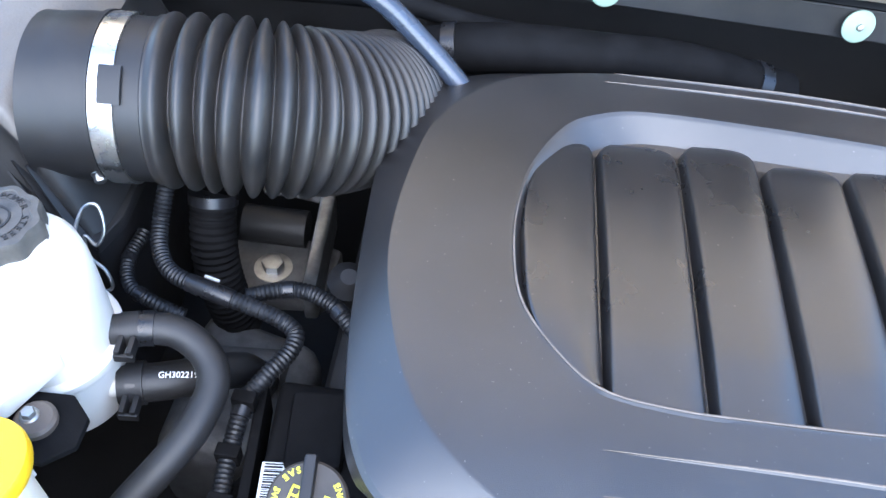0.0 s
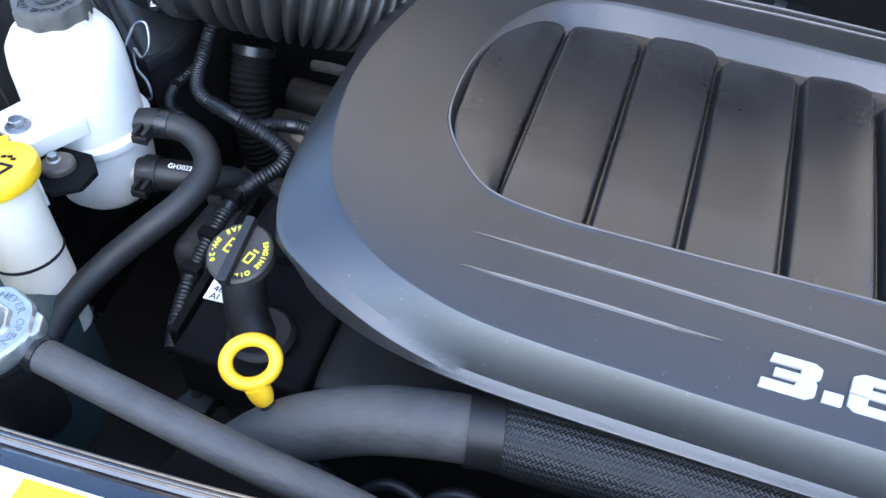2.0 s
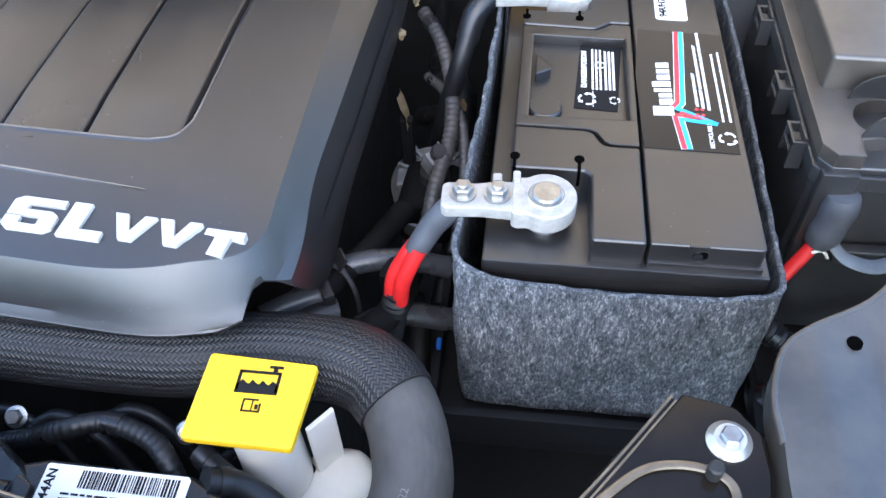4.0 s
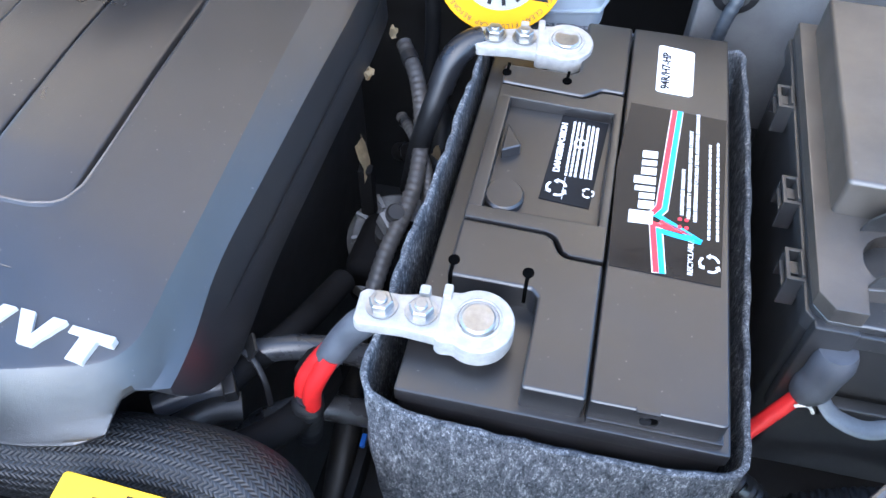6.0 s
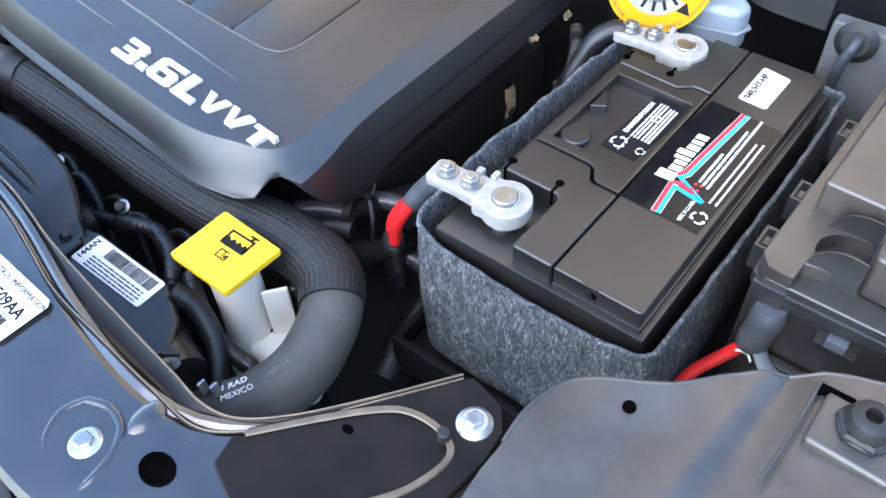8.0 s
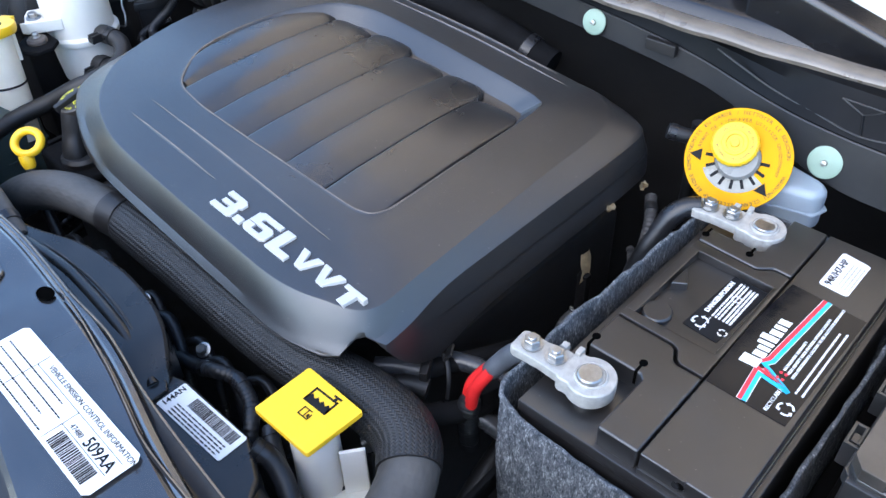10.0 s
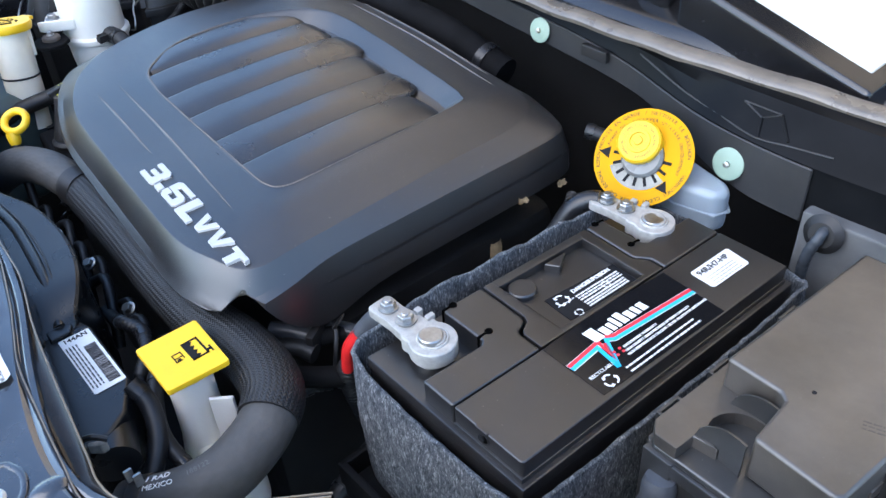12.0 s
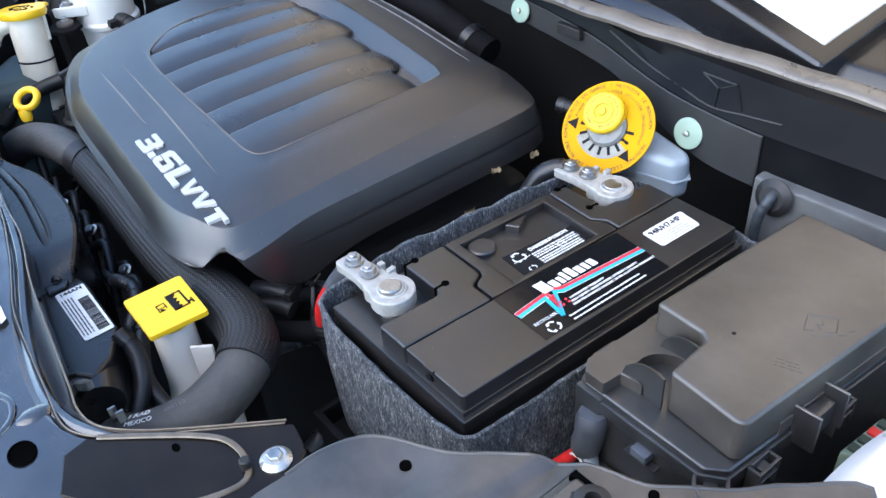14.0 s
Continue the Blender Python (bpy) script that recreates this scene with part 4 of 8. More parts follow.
# the maker's word as plain white blocks of its size
xb = 0.4995
for i, (y, w, h) in enumerate(((0.1215, 0.0105, 0.0145), (0.1335, 0.0068, 0.0095), (0.1415, 0.0050, 0.0095), (0.1475, 0.0045, 0.0125), (0.1535, 0.0066, 0.0135), (0.1615, 0.0066, 0.0095), (0.1695, 0.0050, 0.0095), (0.1760, 0.0068, 0.0095))):
    part("white_block", prism([(xb - h, y), (xb, y + 0.0008), (xb, y + w), (xb - h, y + w - 0.0008)], S + 0.0004, S + 0.0008, 0), WHITEINK, sticker, "white printed block")
MS = Matrix.Translation((0, 0, S + 0.0005))
for words, sx, sy, size in (("NATIONWIDE WARRANTY", 0.5175, 0.1335, 0.0031), ("HIGH DENSITY GRIDS PROVIDES OPTIMUM CAPACITY", 0.5215, 0.1315, 0.0031), ("HIGH PERFORMANCE CALCIUM / SILVER ALLOYS FOR ENDURANCE", 0.5255, 0.1300, 0.0031)):
    part("small_print", lettering(words, size, MS @ Matrix.Translation((sx, sy, 0)) @ ZR, 0.0002, 0, 0.00006), WHITEINK, sticker, "row of small white print")
part("date_dots", bars(0.118, -0.5335, 0.200, 2, 0.0050, 0.0016, MS @ ZR, RND, 0.6, 0.004), WHITEINK, sticker, "white date dots")
part("recyclable_print", lettering("RECYCLABLE", 0.0044, MS @ Matrix.Translation((0.5240, 0.0905, 0)) @ ZR, 0.0002), WHITEINK, sticker)
for y in (0.124, 0.130):
    for x in (0.5155, 0.5195):
        part("red_dot", lathe([(0.0013, 0), (0.0013, 0.0004), (0, 0.0004)], 12, MS @ Matrix.Translation((x, y, 0))), REDINK, sticker)


def recycling(x, y, r, z, material, parent, turn=0.0):
    """Three bent arrows round a triangle."""
    bm = bmesh.new()
    for k in range(3):
        a = radians(turn + 90 + 120 * k)
        p = [Vector((math.cos(a + d) * q, math.sin(a + d) * q, 0)) for d, q in ((-0.72, r), (-0.18, r * 1.06), (0.18, r * 1.06), (0.48, r * 0.98))]
        for u, v in zip(p, p[1:]):
            n = Vector((-(v - u).y, (v - u).x, 0)).normalized() * r * 0.13
            add(bm, sheet([(q.x + x, q.y + y) for q in (u + n, u - n, v - n, v + n)], z, thick=0.0003))
        tip = Vector((math.cos(a + 0.95) * r * 0.95, math.sin(a + 0.95) * r * 0.95, 0))
        n = (p[3] / p[3].length) * r * 0.34
        add(bm, sheet([(q.x + x, q.y + y) for q in (p[3] + n, p[3] - n, tip)], z, thick=0.0003))
    return part("recycling_mark", bm, material, parent)


recycling(0.5335, 0.1005, 0.0055, S + 0.0006, WHITEINK, sticker, 90)
# pale size label
lab = part("size_label", prism([(0.4945, 0.243), (0.4965, 0.2415), (0.518, 0.2405), (0.5200, 0.2425), (0.5205, 0.288), (0.5185, 0.2895), (0.4965, 0.2925), (0.4945, 0.291)], S - 0.0002, S + 0.0004, 0), PAPER, battery, "white size label with rounded corners")
part("size_print", lettering("94R/H7-HP", 0.0085, Matrix.Translation((0.5035, 0.2445, S + 0.0005)) @ ZR, 0.0002, 0, 0.0002), INK, lab)
part("faint_print", bars(0.246, -0.509, 0.286, 4, 0.0032, 0.0012, MS @ ZR, RND, 0.6, 0.004), mat("faint_ink", (0.45, 0.45, 0.47), 0.5), lab)
# warning label in the pocket
Z2 = 0.9438
dan = part("warning_label", prism([(0.4295, 0.136), (0.4615, 0.134), (0.4665, 0.211), (0.4345, 0.213)], Z2 - 0.0003, Z2 + 0.0003, 0), INK, battery, "black warning label in the handle pocket")
MD = Matrix.Translation((0, 0, Z2 + 0.0004))
part("warning_print", lettering("DANGER/POISON", 0.0057, MD @ Matrix.Translation((0.4390, 0.160, 0)) @ ZR, 0.0002, 0, 0.0002), WHITEINK, dan)
part("warning_print", bars(0.158, -0.4445, 0.208, 3, 0.0030, 0.0016, MD @ ZR, RND, 1, 0.004), WHITEINK, dan, "rows of small white print")
part("warning_print", bars(0.158, -0.4545, 0.206, 3, 0.0030, 0.0018, MD @ ZR, RND, 1, 0.003), WHITEINK, dan, "rows of small white print")
part("divider", sheet([(0.4435, 0.138), (0.4439, 0.138), (0.4439, 0.156), (0.4435, 0.156)], Z2 + 0.0003), WHITEINK, dan)
recycling(0.4395, 0.1465, 0.0060, Z2 + 0.0005, WHITEINK, dan, 90)
bm = lathe([(0.0042, 0), (0.0042, 0.0003), (0.0034, 0.0003), (0.0034, 0)], 24, MD @ Matrix.Translation((0.4495, 0.188, 0)), ring=True)
part("warning_sign", bm, WHITEINK, dan)
recycling(0.4595, 0.146, 0.0035, Z2 + 0.0005, WHITEINK, dan, 30)


# ---- terminal clamps ----
def clamp(at, turn):
    """A cast clamp: ring round the post, bar with two studs, and the cable lug."""
    m = Matrix.Translation(at) @ Matrix.Rotation(radians(turn), 4, 'Z')
    mr = m @ Matrix.Diagonal((0.92, 0.94, 1, 1))
    c = thing("terminal_clamp", "dull grey cast battery terminal clamp with two studs", "terminal clamp", at, "battery terminal clamps")
    ringp = [(0.0215 * math.cos(a), 0.0215 * math.sin(a)) for a in np.linspace(-2.2, 2.2, 26)]
    body = prism(ringp + [(-0.020, 0.0170), (-0.024, 0.0150), (-0.024, -0.0160), (-0.020, -0.0180)], -0.0125, 0.0026, 0.0018, 3, m=mr)
    part("clamp_body", body, CLAMPM, c)
    part("clamp_ring", lathe([(0.0122, 0.0025), (0.0122, 0.0040), (0.0132, 0.0044), (0.0140, 0.0038), (0.0145, 0.002)], 32, mr, ring=True), CLAMPM, c)
    part("post_top", lathe([(0.0118, 0.002), (0.0117, 0.0042), (0.0108, 0.0050), (0, 0.0052)], 28, mr), CLAMPM, c, "grey post top")
    part("bar", prism([(-0.017, -0.0150), (-0.017, 0.0115), (-0.030, 0.0125), (-0.044, 0.0095), (-0.064, 0.0100), (-0.067, 0.007), (-0.067, -0.0110), (-0.064, -0.0135), (-0.040, -0.0128)], -0.0075, 0.0020, 0.0016, 2, m=m), CLAMPM, c)
    part("slot", box(-0.0215, -0.0165, 0.010, 0.0185, -0.005, 0.0060, 0.0012, m=m), CLAMPM, c)
    part("slot", box(-0.0345, -0.0285, 0.0095, 0.0160, -0.005, 0.0055, 0.0012, m=m), CLAMPM, c)
    for x in (-0.031, -0.053):
        mm = m @ Matrix.Translation((x, -0.001, 0.003))
        part("washer", lathe([(0.0088, 0), (0.0088, 0.0012), (0, 0.0012)], 24, mm), STEEL, c)
        part("nut", lathe([(0.0068, 0.001), (0.0068, 0.0058), (0.0060, 0.0066), (0, 0.0066)], 6, mm), STEEL, c)
        part("stud", lathe([(0.0036, 0.005), (0.0036, 0.0078), (0.0030, 0.0084), (0, 0.0084)], 14, mm), STEEL, c)
    return c


clamp((0.412, 0.0335, 0.9545), 2)
clamp((0.427, 0.2950, 0.9400), 5)
settle(battery, 0.06)


def cable(name, pts, r, material, label, ridge=0.0, pitch=0.006, bands=((0.06, 0.10), (0.88, 0.93)), category="cable"):
    """A hose or cable with a band of tape or a cuff at each stretch given."""
    c = thing(name, label, category, pts[0])
    part("jacket", tube(pts, r, n=14, ridge=ridge, pitch=pitch), material, c)
    line = spline(pts, step=0.003)
    for f0, f1 in bands:
        piece = line[int(f0 * len(line)):max(int(f1 * len(line)), int(f0 * len(line)) + 3)]
        if len(piece) > 1:
            part("band", tube([tuple(q[:3]) for q in piece], r * 1.07 + 0.0003, n=14, raw=True), TAPE, c, "wound tape band")
    return c


SLEEVE = mat("grey_shrink_sleeve", (0.07, 0.075, 0.085), 0.45, var=0.25, scale=60, grain=0.1)
cab = thing("battery_cable", "red battery cable with a grey shrink sleeve", "cable", (0.335, 0.02, 0.90))
part("sleeve", tube([(0.356, 0.028, 0.9500, 0.0075), (0.349, 0.0275, 0.9430, 0.0090), (0.340, 0.025, 0.932, 0.0088), (0.332, 0.020, 0.919, 0.0085), (0.328, 0.018, 0.912, 0.0080)], 0.008), SLEEVE, cab, "grey shrink sleeve")
part("red_wire", tube([(0.331, 0.016, 0.917), (0.325, 0.012, 0.904), (0.319, 0.008, 0.888), (0.316, 0.007, 0.868)], 0.0058), REDCAB, cab, "red cable")
part("red_wire", tube([(0.327, 0.021, 0.916), (0.318, 0.017, 0.902), (0.311, 0.013, 0.886), (0.309, 0.011, 0.868)], 0.0052), REDCAB, cab, "red cable")
part("loom", tube([(0.314, 0.0095, 0.874, 0.007), (0.3125, 0.0095, 0.866, 0.0095), (0.310, 0.010, 0.85, 0.0095), (0.305, 0.016, 0.82, 0.0095), (0.295, 0.03, 0.77, 0.0095)], 0.009, ridge=0.0008, pitch=0.006), LOOM, cab, "black loom")
cab2 = thing("battery_cable", "black battery cable taped at the rear clamp", "cable", (0.35, 0.265, 0.93))
part("sleeve", tube([(0.366, 0.290, 0.939, 0.009), (0.356, 0.284, 0.936, 0.010), (0.346, 0.274, 0.927, 0.0105), (0.339, 0.262, 0.907, 0.010)], 0.009), TAPE, cab2, "dark shrink sleeve")
part("wire", tube([(0.342, 0.266, 0.917), (0.334, 0.25, 0.89), (0.324, 0.25, 0.85), (0.31, 0.27, 0.78)], 0.0085), LOOM, cab2, "black cable")


# ---- felt jacket round the battery ----
def felt_wall(pts, i0, i1, z_low, top, thick=0.0035, seed=1):
    """A felt sheet along a plan line, with an uneven upper edge and a soft surface."""
    bm = bmesh.new()
    nz = 26
    outer, innr = [], []
    for i in range(i0, i1 + 1):
        p = pts[i]
        a, b_ = pts[max(i - 1, 0)], pts[min(i + 1, len(pts) - 1)]
        d = Vector((b_[0] - a[0], b_[1] - a[1], 0)).normalized()
        n = Vector((d.y, -d.x, 0))
        loose = 1.0 if p[0] < 0.38 else 0.35
        zt = top(p[0], p[1]) + 0.0022 * loose * noise.noise(Vector((p[0] * 70, p[1] * 70, seed)))
        co, ci = [], []
        for j in range(nz + 1):
            t = j / nz
            z = z_low + (zt - z_low) * t
            w = 0.0014 * noise.noise(Vector((p[0] * 25, p[1] * 25, z * 25 + seed))) + 0.0009 * noise.noise(Vector((p[0] * 190, p[1] * 190, z * 190))) + 0.0030 * loose * t ** 5 * noise.noise(Vector((p[0] * 55, p[1] * 55, 3 + seed)))
            out = 0.004 * math.sin(math.pi * t) + 0.004 * max(0, t - 0.75) * 4 * 0.6
            co.append(bm.verts.new(Vector((p[0], p[1], z)) + n * (out + w + thick * (0.6 if j == nz else 1))))
            ci.append(bm.verts.new(Vector((p[0], p[1], z - (0.0004 if j == nz else 0))) + n * (out + w + thick * 0.2)))
        outer.append(co)
        innr.append(ci)
    for i in range(i1 - i0):
        for j in range(nz):
            bm.faces.new((outer[i][j], outer[i + 1][j], outer[i + 1][j + 1], outer[i][j + 1]))
            bm.faces.new((innr[i][j + 1], innr[i + 1][j + 1], innr[i + 1][j], innr[i][j]))
        bm.faces.new((outer[i][nz], outer[i + 1][nz], innr[i + 1][nz], innr[i][nz]))
    for i in (0, -1):
        for j in range(nz):
            bm.faces.new((outer[i][j], outer[i][j + 1], innr[i][j + 1], innr[i][j]))
    return bm


def felt_top(x, y):
    side = float(np.interp(y, [-0.02, 0.0, 0.03, 0.10, 0.20, 0.26, 0.32], [0.930, 0.932, 0.944, 0.950, 0.951, 0.946, 0.93])) if x < 0.38 else 0.930
    if y < 0.002:
        side = float(np.interp(x, [0.36, 0.375, 0.40, 0.46, 0.52, 0.555], [0.936, 0.926, 0.922, 0.917, 0.920, 0.926]))
    if x > 0.552:
        side = float(np.interp(y, [0.0, 0.05, 0.2, 0.3], [0.926, 0.925, 0.930, 0.934]))
    wave = 0.0022 * math.sin(y * 95) * (1 if x < 0.38 and 0.06 < y < 0.24 else 0)
    return side + wave


jacket = thing("battery_jacket", "grey needled felt jacket wrapped round the battery", "battery jacket", (0.46, 0.15, 0.765))
line = [(0.372, 0.300), (0.372, 0.26), (0.3705, 0.20), (0.368, 0.13), (0.364, 0.06), (0.362, 0.02), (0.363, 0.002), (0.372, -0.003), (0.42, -0.004), (0.50, -0.004), (0.540, -0.004), (0.554, -0.001), (0.5565, 0.012), (0.557, 0.06), (0.558, 0.14), (0.559, 0.22), (0.557, 0.30), (0.550, 0.322), (0.48, 0.326), (0.39, 0.324), (0.374, 0.312)]
felt_line = spline([(*p, 0.0) for p in line], step=0.004)
marks = [0] + [min(range(len(felt_line)), key=lambda k: math.hypot(felt_line[k][0] - x, felt_line[k][1] - y)) for x, y in ((0.363, 0.002), (0.5555, 0.004), (0.557, 0.30))] + [len(felt_line) - 1]
for k0, k1 in zip(marks, marks[1:]):
    part("felt_panel", felt_wall(felt_line, k0, k1, 0.768, felt_top), FELT, jacket, angle=80)
pts = []
for q, p in enumerate(felt_line):
    u, v = felt_line[max(q - 1, 0)], felt_line[min(q + 1, len(felt_line) - 1)]
    d = Vector((v[0] - u[0], v[1] - u[1], 0)).normalized()
    loose = 1.0 if p[0] < 0.38 else 0.35
    w = 0.0048 + 0.0030 * loose * noise.noise(Vector((p[0] * 55, p[1] * 55, 4)))
    pts.append((p[0] + d.y * w, p[1] - d.x * w, felt_top(p[0], p[1]) - 0.0008 + 0.0022 * loose * noise.noise(Vector((p[0] * 70, p[1] * 70, 1))), 0.0019 + 0.0008 * noise.noise(Vector((p[0] * 140, p[1] * 140, 5)))))
part("hem", tube(pts, 0.002, n=8, raw=True), FELT, jacket, "folded felt edge")
settle(jacket, 0.06)
tray = thing("battery_tray", "black plastic battery tray under the felt jacket", "battery tray", (0.46, 0.15, 0.74))
part("base", box(0.335, 0.585, -0.030, 0.345, 0.735, 0.760, 0.004), TRAYM, tray)
for a in ((0.335, 0.585, -0.032, -0.024), (0.335, 0.342, -0.030, 0.345), (0.578, 0.585, -0.030, 0.345)):
    part("rim", box(*a, 0.755, 0.785, 0.002), TRAYM, tray)
part("blue_clip", box(0.338, 0.342, 0.016, 0.026, 0.796, 0.800, 0.001), mat("blue_clip", (0.01, 0.10, 0.42), 0.6), tray, "small blue clip")

# ---- fuse box ----
fb = thing("fuse_box", "dusty black plastic fuse box with a stepped lid and side clips", "fuse box", (0.66, 0.21, 0.80))
part("base", prism([(0.588, 0.090), (0.600, 0.080), (0.700, 0.080), (0.712, 0.090), (0.726, 0.326), (0.592, 0.326)], 0.78, 0.935, 0.003), FUSE, fb)
part("rim", prism([(0.585, 0.088), (0.594, 0.077), (0.702, 0.077), (0.714, 0.088), (0.729, 0.329), (0.589, 0.329)], 0.935, 0.948, 0.002), FUSE, fb, "lower rim of the lid")
part("lid_floor", prism([(0.587, 0.090), (0.595, 0.080), (0.700, 0.080), (0.712, 0.090), (0.727, 0.327), (0.591, 0.327)], 0.947, 0.9535, 0.002, 3), FUSE, fb, "sunken floor beside the lid step")
scoop = [(0.634 - 0.021 * math.cos(a), 0.1175 - 0.0195 * math.sin(a)) for a in np.linspace(1.45, -1.45, 11)]
part("shelf", prism([(0.587, 0.090), (0.595, 0.080), (0.6125, 0.080), (0.6135, 0.096)] + scoop + [(0.652, 0.137), (0.7145, 0.137), (0.7268, 0.327), (0.591, 0.327)], 0.9525, 0.9645, 0.0016, 2), LIDM, fb, "flat shelf with a scooped edge")
part("lid_top", prism([(0.598, 0.147), (0.640, 0.146), (0.646, 0.141), (0.650, 0.101), (0.706, 0.097), (0.711, 0.101), (0.725, 0.321), (0.602, 0.321)], 0.9530, 0.9915, 0.0035, 3), LIDM, fb, "raised lid plate")
for y in (0.098, 0.137):
    bm = bmesh.new()
    ts = np.linspace(0, 1, 15)
    side = [[(0.6128 + 0.036 * t, y + 0.0022 * math.sin(math.pi * t) + dy, 0.9640 + 0.0205 * math.sqrt(max(0.0, 1 - (1 - t) ** 2.6))) for t in ts] for dy in (-0.0008, 0.0008)]
    up = [[bm.verts.new(p) for p in row] for row in side]
    dn = [[bm.verts.new((p[0], p[1], 0.9525)) for p in row] for row in side]
    for k in range(len(ts) - 1):
        bm.faces.new((up[0][k], up[0][k + 1], up[1][k + 1], up[1][k]))
        bm.faces.new((dn[0][k], dn[0][k + 1], up[0][k + 1], up[0][k]))
        bm.faces.new((up[1][k], up[1][k + 1], dn[1][k + 1], dn[1][k]))
    for k in (0, -1):
        bm.faces.new((dn[0][k], up[0][k], up[1][k], dn[1][k]))
    part("web", bm, FUSE, fb, "curved web beside the lid step")
part("lid_dimple", lathe([(0.0016, 0), (0.0016, 0.0004), (0, 0.0004)], 14, Matrix.Translation((0.655, 0.160, 0.9914))), INK, fb)
# raised outlines on the lid: a case with a bolt of lightning
MF = Matrix.Translation((0.690, 0.2035, 0.9916)) @ Matrix.Rotation(radians(4), 4, 'Z')
em = bmesh.new()
for a, b_ in (((-0.012, 0.010), (0.006, 0.020)), ((0.006, 0.020), (0.012, 0.006)), ((-0.012, 0.010), (-0.006, -0.006)), ((-0.006, -0.006), (0.000, -0.002)), ((0.012, 0.006), (0.006, 0.001)), ((-0.002, 0.012), (0.002, 0.007)), ((0.002, 0.007), (-0.002, 0.005)), ((-0.002, 0.005), (0.003, 0.001)), ((0.000, -0.008), (0.004, -0.006)), ((0.006, -0.003), (0.011, -0.001)), ((0.014, 0.004), (0.018, 0.008)), ((0.018, 0.012), (0.020, 0.016))):
    add(em, tube([(*a, -0.0001), (*b_, -0.0001)], 0.00045, n=6, raw=True))
em.transform(MF)
part("lid_emboss", em, FUSE, fb, "raised lightning symbol")
part("lid_marks", bars(-0.012, 0.0, 0.008, 3, 0.0032, 0.0012, Matrix.Translation((0.700, 0.164, 0.9914)) @ Matrix.Rotation(radians(20), 4, 'Z'), RND, 0.4, 0.004), FUSE, fb)
# clips on the left, front and right of the lid


def clip(x, y, turn, size=1.0):
    m = Matrix.Translation((x, y, 0.945)) @ Matrix.Rotation(radians(turn), 4, 'Z') @ Matrix.Diagonal((size, size, size, 1))
    c = part("clip", box(-0.009, 0.009, 0.0, 0.0025, -0.022, 0.006, 0.0008, m=m), FUSE, fb, "plastic snap clip")
    for x0, x1 in ((-0.0115, -0.0088), (0.0088, 0.0115)):
        part("clip_frame", box(x0, x1, 0.0, 0.0105, -0.020, 0.004, 0.0007, m=m), FUSE, c)
    for z0, z1 in ((0.0015, 0.0040), (-0.0085, -0.0060)):
        part("clip_frame", box(-0.0115, 0.0115, 0.0080, 0.0105, z0, z1, 0.0006, m=m), FUSE, c)
    part("clip_tongue", box(-0.0045, 0.0045, 0.0015, 0.0075, -0.016, 0.0005, 0.0008, m=m), FUSE, c)


for x, y, t in ((0.5865, 0.118, 90), (0.5875, 0.175, 90), (0.5885, 0.262, 90), (0.7155, 0.115, -90), (0.7200, 0.195, -90), (0.705, 0.082, 215)):
    clip(x, y, t)
latch = part("latch", box(0.716, 0.727, 0.152, 0.182, 0.938, 0.962, 0.0015), FUSE, fb, "hinged latch tab")
for y in (0.1495, 0.1815):
    part("latch_fin", prism([(0.7135, y), (0.7335, y + 0.001), (0.7335, y + 0.0035), (0.7135, y + 0.0030)], 0.938, 0.9735, 0.0008, 1), FUSE, latch)
part("latch_bar", box(0.7225, 0.7285, 0.1575, 0.1765, 0.9615, 0.9665, 0.0012), FUSE, latch)
part("front_lug", box(0.647, 0.661, 0.0715, 0.0805, 0.926, 0.934, 0.001), mat("grey_lug_plastic", (0.10, 0.11, 0.13), 0.4), fb, "small grey lug")
part("lug_rail", box(0.640, 0.668, 0.0735, 0.0800, 0.9215, 0.9240, 0.0006), FUSE, fb)
part("front_rail", prism([(0.616, 0.079), (0.616, 0.070), (0.655, 0.070), (0.655, 0.079)], 0.870, 0.884, 0.002), FUSE, fb)
part("grey_tab", tube([(0.612, 0.072, 0.890), (0.622, 0.066, 0.882), (0.640, 0.063, 0.878), (0.656, 0.066, 0.880)], 0.0055, flat=0.5), mat("grey_tab", (0.16, 0.18, 0.20), 0.4), fb, "grey plastic tab")
part("front_pipe", tube([(0.618, 0.079, 0.9435), (0.65, 0.0785, 0.9415), (0.700, 0.0785, 0.9395)], 0.0016), FUSE, fb)
part("side_channel", box(0.589, 0.6135, 0.0765, 0.084, 0.86, 0.9495, 0.002), FUSE, fb)
settle(fb, 0.15)
rc = thing("red_cable", "red battery feed cable with a grey taped boot", "cable", (0.60, 0.075, 0.88))
part("boot", tube([(0.6075, 0.0700, 0.938, 0.0105), (0.6080, 0.0690, 0.930, 0.0125), (0.6070, 0.0680, 0.914, 0.0115), (0.6050, 0.0670, 0.902, 0.0120), (0.6015, 0.0655, 0.893, 0.0085)], 0.01, n=18), SLEEVE, rc, "grey taped boot")
part("red_wire", tube([(0.6035, 0.0665, 0.897), (0.596, 0.062, 0.884), (0.587, 0.0565, 0.870), (0.579, 0.0515, 0.857), (0.573, 0.047, 0.843), (0.570, 0.043, 0.82), (0.570, 0.04, 0.78)], 0.0050), REDCAB, rc, "red cable")
part("tie", tube([(0.5985, 0.0575, 0.892), (0.602, 0.0575, 0.8945), (0.607, 0.059, 0.892), (0.6105, 0.058, 0.887)], 0.0011, n=8), WHITEP, rc, "white cable tie")
